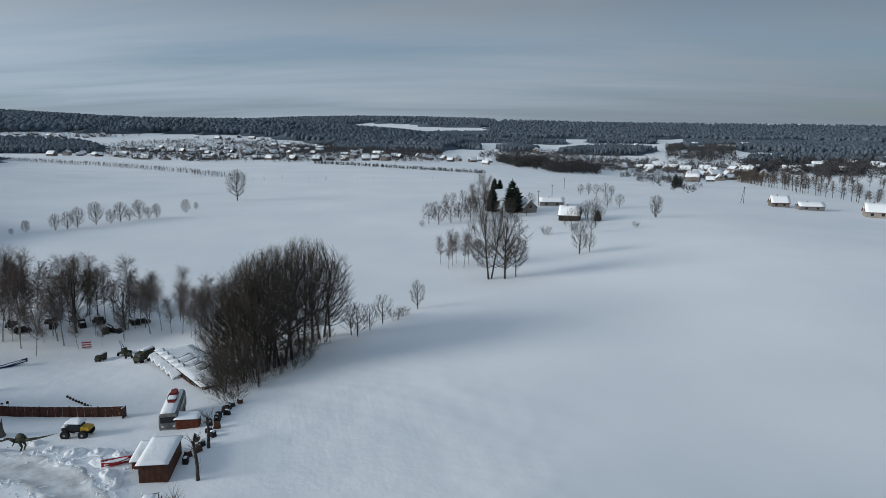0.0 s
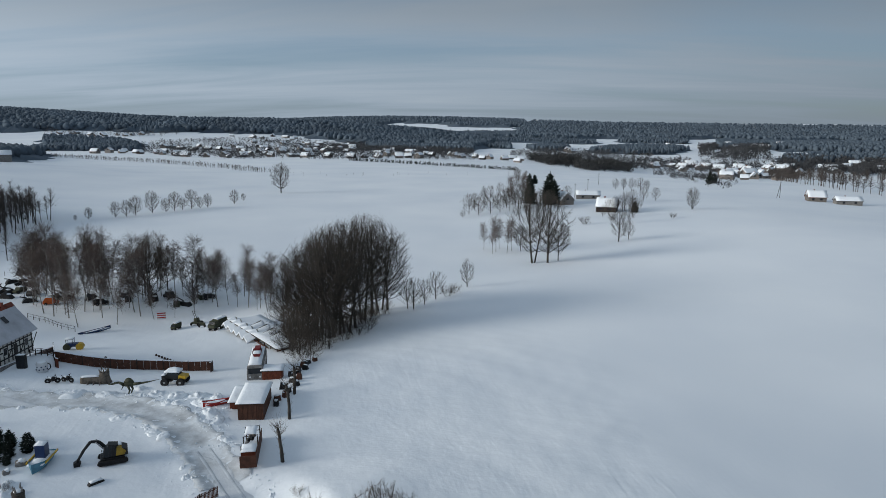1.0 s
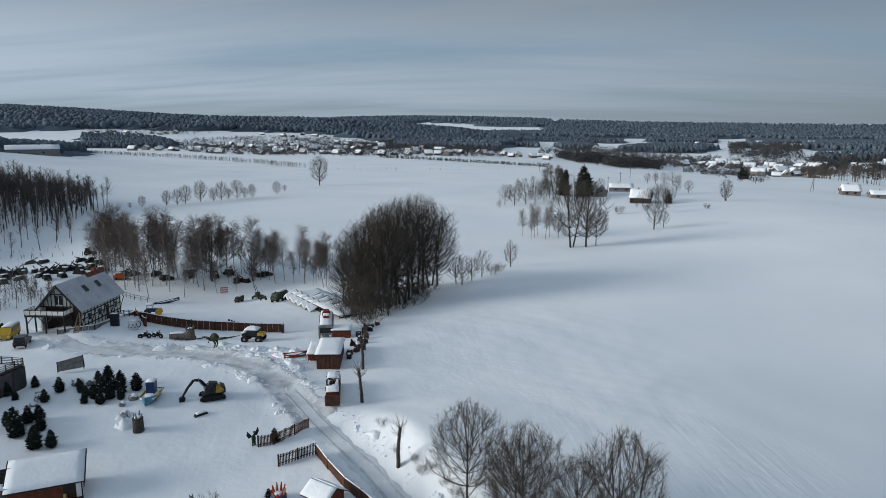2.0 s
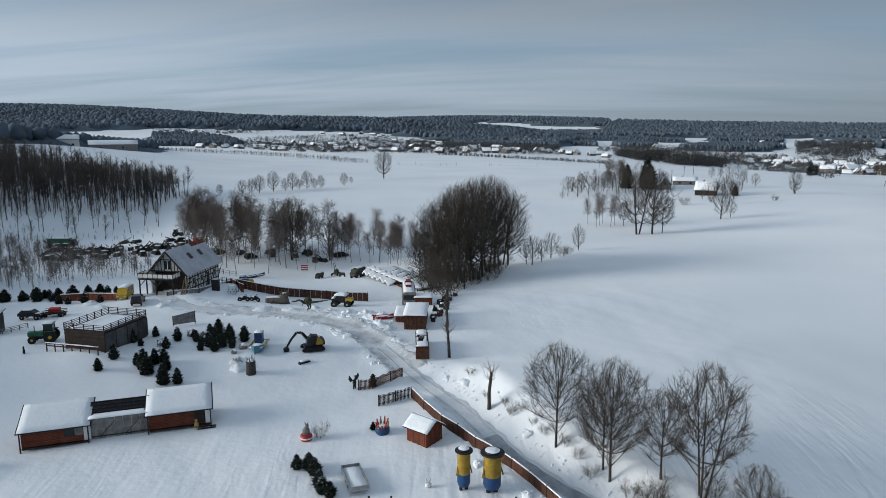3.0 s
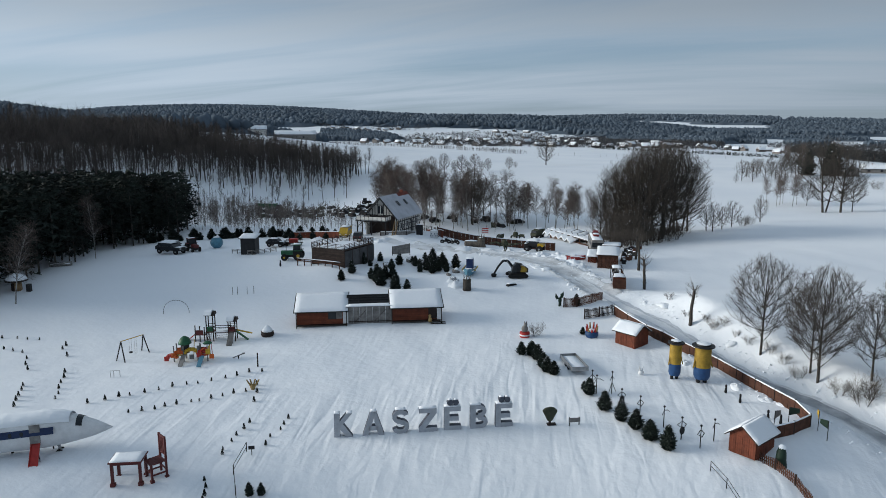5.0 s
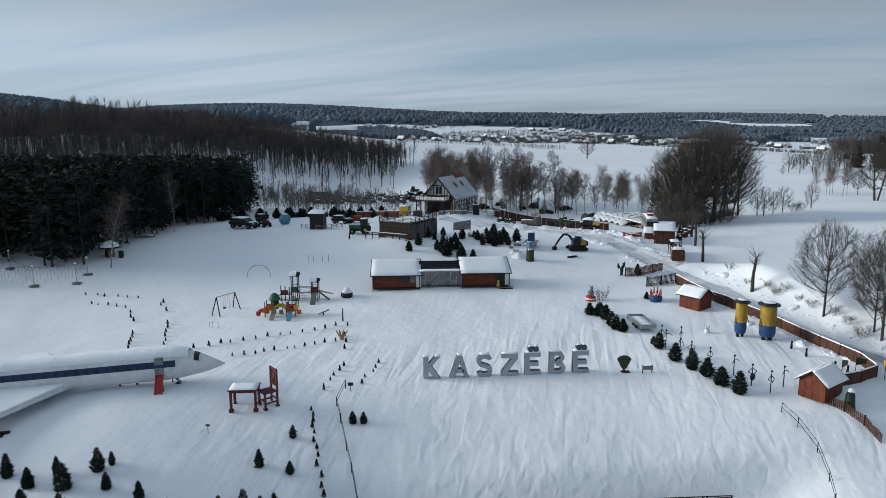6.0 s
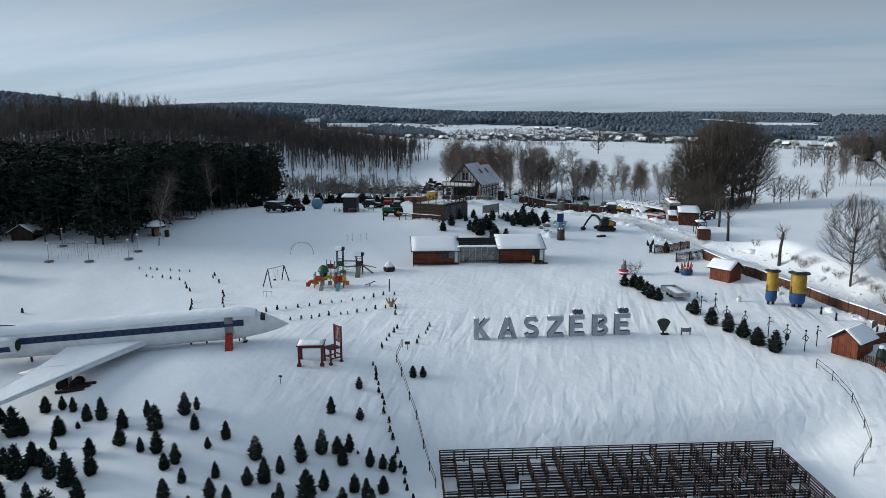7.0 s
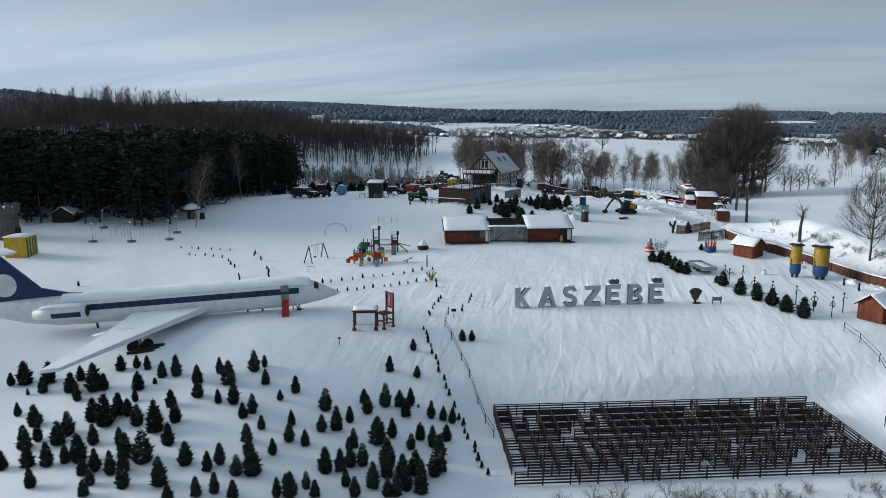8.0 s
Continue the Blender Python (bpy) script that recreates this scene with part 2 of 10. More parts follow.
OLIVE = material("olive_paint", (0.060, 0.066, 0.040), 0.7, 0.3, 2.0, 15.0, 0.2)
ORANGE = material("orange_paint", (0.55, 0.11, 0.020), 0.5, 0.2, 2.0, 15.0, 0.1)
TAN = material("straw", (0.42, 0.30, 0.13), 0.85, 0.3, 3.0, 25.0, 0.4)
TOWER_STONE = material("tower_stone", (0.15, 0.135, 0.12), 0.9, 0.4, 1.2, 9.0, 0.6, hue=(0.07, 0.065, 0.06))
STONE = material("grey_stone", (0.26, 0.25, 0.24), 0.9, 0.35, 1.5, 14.0, 0.5)
CAR_DARK = material("dark_car_paint", (0.014, 0.016, 0.020), 0.3, 0.15, 2.0, 15.0, 0.03)
LAVENDER = material("far_wall_paint", (0.25, 0.225, 0.205), 0.9, 0.2, 0.3, 3.0, 0.1, spread=0.35)
GLASS = material("dark_glass", (0.025, 0.030, 0.036), 0.22, 0.15, 2.0, 12.0, 0.0)

# ---------------------------------------------------------------- building blocks


def obj(name, verts, faces, mat, parent=None, label="", smooth=False):
    me = bpy.data.meshes.new(name)
    me.from_pydata([tuple(v) for v in verts], [], faces)
    me.materials.append(mat)
    if smooth:
        me.polygons.foreach_set("use_smooth", [True] * len(me.polygons))
    ob = new(name, me)
    if parent is not None:
        ob.parent = parent
    if label:
        ob["label"] = label
    return ob


def part(name, bm, mat, parent=None, label="", smooth=False, bevel=0.0):
    """One bmesh as one mesh object under a thing or a part."""
    if bevel > 0:
        bmesh.ops.bevel(bm, geom=list(bm.edges), offset=bevel, segments=1, affect="EDGES", clamp_overlap=True)
    bmesh.ops.recalc_face_normals(bm, faces=bm.faces)
    me = bpy.data.meshes.new(name)
    bm.to_mesh(me)
    bm.free()
    me.materials.append(mat)
    if smooth:
        me.polygons.foreach_set("use_smooth", [True] * len(me.polygons))
    ob = new(name, me)
    if parent is not None:
        ob.parent = parent
    if label:
        ob["label"] = label
    return ob


def box(x0, x1, y0, y1, z0, z1, bm=None, m=None):
    bm = bm or bmesh.new()
    vs = [bm.verts.new((x, y, z)) for x in (x0, x1) for y in (y0, y1) for z in (z0, z1)]
    for q in ((0, 1, 3, 2), (4, 6, 7, 5), (0, 4, 5, 1), (2, 3, 7, 6), (0, 2, 6, 4), (1, 5, 7, 3)):
        bm.faces.new([vs[i] for i in q])
    if m is not None:
        bmesh.ops.transform(bm, matrix=m, verts=vs)
    return bm


def prism(points, a, b, axis="y", bm=None):
    """A flat outline (two coordinates) pushed from a to b along the axis."""
    bm = bm or bmesh.new()
    put = {"y": lambda p, d: (p[0], d, p[1]), "x": lambda p, d: (d, p[0], p[1]), "z": lambda p, d: (p[0], p[1], d)}[axis]
    lo, hi = [bm.verts.new(put(p, a)) for p in points], [bm.verts.new(put(p, b)) for p in points]
    bm.faces.new(lo)
    bm.faces.new(hi[::-1])
    for i in range(len(points)):
        j = (i + 1) % len(points)
        bm.faces.new((lo[i], hi[i], hi[j], lo[j]))
    return bm


def tube(p, q, r0, r1=None, n=6, bm=None, caps=True):
    bm = bm or bmesh.new()
    p, q = Vector(p), Vector(q)
    r1 = r0 if r1 is None else r1
    d = (q - p).normalized()
    a = d.orthogonal().normalized()
    b = d.cross(a)
    rings = [[bm.verts.new(c + r * (math.cos(k * math.tau / n) * a + math.sin(k * math.tau / n) * b)) for k in range(n)] for c, r in ((p, r0), (q, r1))]
    for k in range(n):
        bm.faces.new((rings[0][k], rings[0][(k + 1) % n], rings[1][(k + 1) % n], rings[1][k]))
    if caps:
        bm.faces.new(rings[0][::-1])
        bm.faces.new(rings[1])
    return bm


def lathe(profile, n=12, bm=None, m=None):
    """A round body from (radius, z) pairs."""
    bm = bm or bmesh.new()
    rings = [[bm.verts.new((max(r, 1e-3) * math.cos(k * math.tau / n), max(r, 1e-3) * math.sin(k * math.tau / n), z)) for k in range(n)] for r, z in profile]
    for a, b in zip(rings, rings[1:]):
        for k in range(n):
            bm.faces.new((a[k], a[(k + 1) % n], b[(k + 1) % n], b[k]))
    bm.faces.new(rings[0][::-1])
    bm.faces.new(rings[-1])
    if m is not None:
        bmesh.ops.transform(bm, matrix=m, verts=[v for r in rings for v in r])
    return bm


def ball(c, rx, ry=None, rz=None, n=10, rows=6, bm=None):
    ry, rz = ry or rx, rz or rx
    prof = [(math.sin(math.pi * i / rows), -math.cos(math.pi * i / rows)) for i in range(rows + 1)]
    return lathe(prof, n, bm, Matrix.Translation(c) @ Matrix.Diagonal((rx, ry, rz, 1)))


def snow_pillow(x0, x1, y0, y1, z, h, bm=None, steps=5, seed=1):
    """A cushion of snow with a rounded, slightly uneven top and a closed underside."""
    bm = bm or bmesh.new()
    nx, ny = steps, max(3, int(steps * (y1 - y0) / max(x1 - x0, 0.1)))
    ny = min(ny, 14)
    grid = []
    for i in range(nx + 1):
        row = []
        for j in range(ny + 1):
            fx, fy = i / nx, j / ny
            edge = min(1.0, 5.0 * min(fx, 1 - fx, fy, 1 - fy) + 0.35)
            zz = z + h * edge * (0.85 + 0.3 * noise.noise((fx * 3 + seed, fy * 3, seed * 1.7)))
            row.append(bm.verts.new((x0 + (x1 - x0) * fx, y0 + (y1 - y0) * fy, zz)))
        grid.append(row)
    for i in range(nx):
        for j in range(ny):
            bm.faces.new((grid[i][j], grid[i + 1][j], grid[i + 1][j + 1], grid[i][j + 1]))
    rim = [grid[i][0] for i in range(nx + 1)] + [grid[nx][j] for j in range(1, ny + 1)] + [grid[i][ny] for i in range(nx - 1, -1, -1)] + [grid[0][j] for j in range(ny - 1, 0, -1)]
    low = [bm.verts.new((v.co.x, v.co.y, z)) for v in rim]
    for k in range(len(rim)):
        bm.faces.new((rim[k], low[k], low[(k + 1) % len(rim)], rim[(k + 1) % len(rim)]))
    bm.faces.new(low)
    return bm


def thing(name, x, y, turn=0.0, label="", category="", group="", z=None, sink=0.0):
    """An Empty that stands on the ground at x, y, turned by so many degrees."""
    ob = new(name)
    ob.empty_display_size = 0.3
    ob.matrix_world = pose(x, y, (ground_z(x, y) if z is None else z) - sink, 0, 0, turn)
    return tagged(ob, label, category, group)


# ---------------------------------------------------------------- the land
CA, SA = math.cos(math.radians(28)), math.sin(math.radians(28))


def to_xy(u, v):
    """Park axes (u along the letters, v away from them) to world x, y."""
    return u * CA - v * SA, u * SA + v * CA


def to_uv(x, y):
    return x * CA + y * SA, -x * SA + y * CA


PV = np.arange(-400.0, 6000.0, 4.0)
PZ = np.interp(PV, [-400, 8, 17, 20.5, 24, 30, 36, 41, 48, 58, 70, 82, 92, 105, 120, 140, 165, 200, 330, 440, 900, 1500, 2500, 6000],
               [-9, -8.3, -7.6, -7.0, -4.8, -2.4, -1.1, -0.8, -.1, 1.2, 1.8, 3.6, 5.0, 5.6, 4.8, 3.8, 3.2, 1.5, 6.5, 6.5, 6.0, 0, 20, 30])
PZ = np.convolve(np.pad(PZ, 2, mode="edge"), [.1, .2, .4, .2, .1], "valid")

# hills and hollows: x, y, height, radius along x, radius along y
HILLS = [(130, 290, 6, 90, 130), (-195, 195, -6, 45, 50), (-345, 190, 15, 85, 110), (-460, 430, 22, 150, 200),
         (420, 980, -26, 330, 330), (-1750, 1950, 82, 1150, 520), (-500, 3500, 62, 1100, 600), (1900, 3700, 48, 1700, 700), (-60, 1900, -10, 500, 400), (-470, 2010, 26, 330, 170), (-150, 2080, 12, 200, 150), (-1250, 640, 70, 420, 360),
         (-93, 98, 1.9, 14, 14), (-88, 112, 0.9, 5, 4), (-100, 163, -4.5, 32, 28), (-58, 122, -1.5, 16, 14), (-196, 235, -4, 30, 40)]
# the gentler folds in and round the park
FOLDS = [(-88, 63.2, 1.1, 5), (-74, -22, 1.2, 20), (-80, -22, 2.2, 20), (-8, 26, 0.7, 30), (-8, 26, 1.0, 14), (-14, 20, 0.8, 14), (-62, 146, -0.7, 30), (-62, 158, -0.7, 45), (-44, 140, -0.7, 30),
         (-80, 158, -1.1, 14), (-104, 170, 1.8, 14), (-20, 62, 1.3, 14), (-38, 80, -0.5, 14), (-116, 86, 1.2, 30), (-110, 20, -0.8, 30), (-52, -8, -1.0, 10), (-97, -14, -1.0, 14), (-87, 109, 0.75, 12)]
# where the lane runs in park axes; the field beyond it lies higher
LANE_V, LANE_U = [18.8, 28.3, 38, 50.2, 65.1, 77.6, 92.2], [16.8, 13.9, 10, 4.9, 2.3, -0.07, -3.06]


def soft_step(f):
    f = np.clip(f, 0, 1)
    return f * f * (3 - 2 * f)


def height(x, y):
    u, v = to_uv(x, y)
    z = np.interp(v, PV, PZ)
    for hx, hy, a, rx, ry in HILLS:
        z = z + a * np.exp(-((x - hx) / rx) ** 2 - ((y - hy) / ry) ** 2)
    for hx, hy, a, r in FOLDS:
        z = z + a * np.exp(-((x - hx) ** 2 + (y - hy) ** 2) / r ** 2)
    # the level shelf on which the maze stands
    shelf = soft_step((23.2 - v) / 2.6) * soft_step((v - 1) / 4) * soft_step((u + 56) / 4) * soft_step((-5 - u) / 11)
    z = z + shelf * (-8.1 + 0.04 * (v - 7.4) - z)
    d = (u - np.interp(v, LANE_V, LANE_U)) * 0.92
    return z + 2.9 * soft_step((d - 2.8) / 4.5) * soft_step((84 - v) / 18) * soft_step(1 - (d - 25) / 70) * np.clip((v + 10) / 35, 0, 1)

# the ploughed lane, from the bottom of the park up to the yard and round to the house
LANE = [(6, 24.5), (-1, 31.5), (-9, 38.2), (-19.2, 46.6), (-28.5, 58.6), (-36.5, 68.5), (-46, 80), (-56, 88), (-70, 91), (-86, 90), (-97, 97), (-106, 101)]


def lane_points(step=1.0):
    pts = [Vector((x, y, 0)) for x, y in LANE]
    out = []
    for i in range(len(pts) - 1):
        p0, p1, p2, p3 = pts[max(i - 1, 0)], pts[i], pts[i + 1], pts[min(i + 2, len(pts) - 1)]
        n = max(2, int((p2 - p1).length / step))
        for k in range(n):
            t = k / n
            out.append(0.5 * ((2 * p1) + (p2 - p0) * t + (2 * p0 - 5 * p1 + 4 * p2 - p3) * t * t + (3 * p1 - p0 - 3 * p2 + p3) * t ** 3))
    return out + [pts[-1]]


LANE_PTS = lane_points()
LANE_ARR = np.array([(p.x, p.y) for p in LANE_PTS])


def lane_distance(x, y):
    x, y = np.asarray(x, float), np.asarray(y, float)
    d = np.full(x.shape, 1e9)
    near = (x > -125) & (x < 25) & (y > 5) & (y < 120)
    if near.any():
        q = np.stack([x[near], y[near]], -1)
        d[near] = np.sqrt(((q[:, None, :] - LANE_ARR[None]) ** 2).sum(-1)).min(1)
    return d


def waves(x, y):
    """Small uneven drifts of the snow in and round the park."""
    near = np.clip(1 - (np.hypot(x + 62, y - 55) - 85) / 40, 0, 1)
    return near * (0.10 * np.sin(x * 0.31 + 1.3 * np.sin(y * 0.17)) * np.sin(y * 0.27 + 0.8 * np.sin(x * 0.21)) + 0.05 * np.sin(x * 1.1 + y * 0.6 + 2 * np.sin(y * 0.4)) * np.sin(y * 0.9 - x * 0.3))


def land(x, y):
    z = height(x, y)
    d = lane_distance(x, y)
    u, v = to_uv(x, y)
    side = (u - np.interp(v, LANE_V, LANE_U)) * 0.92
    face = np.exp(-((side - 4.6) / 2.0) ** 2) * soft_step((96 - v) / 14) * soft_step((v - 14) / 8)
    rough = 0.5 * np.sin(x * 1.55 + 1.9 * np.sin(y * 0.83)) * np.sin(y * 1.27 + 1.6 * np.sin(x * 0.71)) + 0.5 * np.sin(x * 0.62 - y * 0.9 + 2.0 * np.sin(y * 0.41))
    z = z + face * (0.28 + 0.30 * rough)
    lumps = 0.55 + 0.45 * np.sin(np.asarray(x) * 1.9 + np.sin(np.asarray(y) * 1.3)) * np.sin(np.asarray(y) * 1.7)
    bank = 0.5 * np.exp(-((d - 3.4) / 1.0) ** 2) * lumps
    cut = -0.15 * np.exp(-(d / 2.4) ** 4)
    return z + bank + cut + waves(x, y)


def ground_z(x, y):
    return float(land(np.array([x]), np.array([y]))[0])


def axis(marks):
    """Grid lines that run fine inside and wide outside: (from, to, step) stretches."""
    out = []
    for a, b, s in marks:
        out.extend(np.arange(a, b, s))
    return np.array(out + [marks[-1][1]])


gx = axis([(-4600, -1600, 150), (-1600, -700, 40), (-700, -260, 10), (-260, -140, 3), (-140, 20, 1.1), (20, 140, 3), (140, 400, 8), (400, 1200, 35), (1200, 4600, 150)])
gy = axis([(-600, -140, 40), (-140, -50, 6), (-50, 170, 1.1), (170, 300, 3), (300, 600, 7), (600, 1500, 25), (1500, 5000, 120)])
GX, GY = np.meshgrid(gx, gy, indexing="ij")
GZ = land(GX.ravel(), GY.ravel()).reshape(GX.shape)
nx, ny = GX.shape
idx = np.arange(nx * ny).reshape(nx, ny)
quads = np.stack([idx[:-1, :-1], idx[1:, :-1], idx[1:, 1:], idx[:-1, 1:]], -1).reshape(-1, 4)
ground_me = bpy.data.meshes.new("ground")
ground_me.vertices.add(nx * ny)
ground_me.vertices.foreach_set("co", np.stack([GX, GY, GZ], -1).ravel())
ground_me.loops.add(quads.size)
ground_me.loops.foreach_set("vertex_index", quads.ravel())
ground_me.polygons.add(len(quads))
ground_me.polygons.foreach_set("loop_start", np.arange(0, quads.size, 4))
ground_me.polygons.foreach_set("use_smooth", np.ones(len(quads), bool))
ground_me.update(calc_edges=True)
ground_me.materials.append(SNOW_GROUND)
ground = tagged(new("ground", ground_me), "snow-covered rolling fields with drifts and ripples", "ground", kind="structure")


def ribbon(name, pts, half, lift, mat, label, category, cross=8, side=0.0):
    """A strip that lies on the land along a line and dips under the snow at its ragged edges."""
    verts, faces = [], []
    for i, p in enumerate(pts):
        a, b = pts[max(i - 1, 0)], pts[min(i + 1, len(pts) - 1)]
        d = (b - a).normalized()
        s = Vector((d.y, -d.x, 0))
        w = half * (1 + 0.10 * math.sin(i * 0.7 + side) + 0.10 * math.sin(i * 1.9 + side * 2))
        for k in range(cross + 1):
            f = 2 * k / cross - 1
            q = p + s * (w * f + side)
            verts.append((q.x, q.y, ground_z(q.x, q.y) + (lift if abs(f) < 0.99 else lift - 0.7 * half / (half + 2))))
    for i in range(len(pts) - 1):
        for k in range(cross):
            a = i * (cross + 1) + k
            faces.append((a, a + 1, a + cross + 2, a + cross + 1))
    ob = obj(name, verts, faces, mat, smooth=True)
    return tagged(ob, label, category, kind="structure")


ribbon("road", [p for p in LANE_PTS if p.y < 74 or p.x < -82], 2.1, 0.07, ICE, "lane of packed snow between low ploughed banks", "road")
for side in (-0.8, 0.9):
    ribbon("road_track", [p for p in LANE_PTS if p.y < 78], 0.34, 0.095, TRACK, "greyish wheel track pressed into the lane", "road", 4, side)
ribbon("trodden_snow", [p for p in LANE_PTS if p.y > 70 and p.x > -84], 3.9, 0.065, CHURNED, "broad churned and dirtied snow where the lane enters the yard", "road", 12)
ribbon("road_worn", [p for p in LANE_PTS if p.y < 52], 1.2, 0.11, WORN, "worn icy grey surface of the lane", "road", 8, 0.1)

# ---------------------------------------------------------------- trees


class Sticks:
    """Gathers tapered branches and flat twigs into plain lists."""

    def __init__(self):
        self.v, self.f = [], []

    def limb(self, p, q, r0, r1, n):
        d = (q - p).normalized()
        a = d.orthogonal().normalized()
        b = d.cross(a)
        s = len(self.v)
        for c, r in ((p, r0), (q, r1)):
            for k in range(n):
                w = k * math.tau / n
                self.v.append(c + r * (math.cos(w) * a + math.sin(w) * b))
        for k in range(n):
            j = (k + 1) % n
            self.f.append((s + k, s + j, s + n + j, s + n + k))

    def twig(self, p, q, w, rng):
        d = (q - p).normalized()
        a = d.cross(Vector((rng.uniform(-1, 1), rng.uniform(-1, 1), rng.uniform(-1, 1)))).normalized() * w
        s = len(self.v)
        self.v += [p - a, p + a, q]
        self.f.append((s, s + 1, s + 2))


def grow(wood, twigs, p, d, length, r, level, rng, kind):
    """One branch and all that it bears. kind: levels, children per level, spread, rise, twig length and width."""
    steps = 4 if level == 0 else 3
    seg = length / steps
    q, rr = p, r
    pts = [(p, d, r)]
    for i in range(steps):
        bend = 0.07 if level == 0 else 0.18
        d = (d + Vector((rng.gauss(0, bend), rng.gauss(0, bend), rng.gauss(0, bend * 0.5) + kind["rise"] * (0.25 if level else 0.3)))).normalized()
        nq, nr = q + d * seg, rr * (0.80 if level == 0 else 0.68)
        wood.limb(q, nq, rr, nr, (6, 4, 3, 3)[min(level, 3)])
        q, rr = nq, nr
        pts.append((q, d, rr))
    if level >= kind["levels"]:
        for i in range(kind["twigs"]):
            b, bd, _ = pts[rng.randrange(1, len(pts))]
            td = (bd + Vector((rng.gauss(0, 0.6), rng.gauss(0, 0.6), rng.gauss(0, 0.5) + kind["twig_rise"]))).normalized()
            ln = kind["twig_len"] * rng.uniform(0.5, 1.2)
            b = b - bd * seg * rng.random()
            m = b + td * ln * 0.55
            twigs.twig(b, b + td * ln, kind["twig_w"], rng)
            for _ in range(kind["forks"]):
                fd = (td + Vector((rng.gauss(0, 0.5), rng.gauss(0, 0.5), rng.gauss(0, 0.4) + kind["twig_rise"] * 0.7))).normalized()
                twigs.twig(m, m + fd * ln * rng.uniform(0.5, 0.9), kind["twig_w"] * 0.7, rng)
        return
    n = kind["kids"][level]
    for i in range(n):
        t = kind["start"] + (1 - kind["start"]) * (i + rng.random()) / n if level == 0 else rng.uniform(0.25, 1.0)
        k = min(int(t * steps), steps - 1)
        b, bd, br = pts[k]
        b2, _, br2 = pts[k + 1]
        f = t * steps - k
        base, rad = b.lerp(b2, f), br * (1 - f) + br2 * f
        turn = rng.uniform(0, math.tau) if level else i * 2.4 + rng.uniform(-0.5, 0.5)
        side = Vector((math.cos(turn), math.sin(turn), 0))
        open_ = kind["open"] * rng.uniform(0.7, 1.25)
        nd = (bd * math.cos(open_) + (side - bd * side.dot(bd)).normalized() * math.sin(open_)).normalized()
        ln = length * kind["ratio"][level] * rng.uniform(0.75, 1.15) * (1.15 - kind["taper"] * t if level == 0 else 1)
        grow(wood, twigs, base, nd, ln, max(rad * 0.62, 0.012), level + 1, rng, kind)


BIRCHY = dict(levels=1, kids=(36,), start=0.34, open=0.66, ratio=(0.30,), taper=0.74, rise=0.12, twigs=18, forks=4, twig_len=1.45, twig_w=0.013, twig_rise=-0.08)
SHRUB = dict(levels=1, kids=(7,), start=0.12, open=0.6, ratio=(0.6,), taper=0.3, rise=0.16, twigs=8, forks=2, twig_len=0.9, twig_w=0.014, twig_rise=0.2)

LEAFY = dict(levels=1, kids=(8,), start=0.2, open=0.8, ratio=(0.6,), taper=0.3, rise=0.1, twigs=20, forks=3, twig_len=0.42, twig_w=0.07, twig_rise=0.0)


def tree_model(name, seed, height_m, radius, kind, bark, twig_mat, stems=1, spread=0.0, lean=0.06):
    rng = random.Random(seed)
    wood, twigs = Sticks(), Sticks()
    for s in range(stems):
        a = s * math.tau / max(stems, 1) + rng.random()
        out = spread if stems > 1 else 0
        base = Vector((math.cos(a) * out * 0.35, math.sin(a) * out * 0.35, -0.4))
        d = Vector((math.cos(a) * out * 0.35 + rng.gauss(0, lean), math.sin(a) * out * 0.35 + rng.gauss(0, lean), 1)).normalized()
        grow(wood, twigs, base, d, height_m * rng.uniform(0.66, 0.8), radius * (1 if stems == 1 else rng.uniform(0.6, 1)), 0, rng, kind)
    top = max(v.z for v in twigs.v)
    for st in (wood, twigs):
        for v in st.v:
            v *= height_m / top
    ob = new(name)
    ob.matrix_world = pose(0, 0, -300)
    stem = obj("trunk", wood.v, wood.f, bark, ob, smooth=True)
    if stems > 1:
        tagged(stem, kind="stuff")
    obj("crown", twigs.v, twigs.f, twig_mat, ob)
    return ob


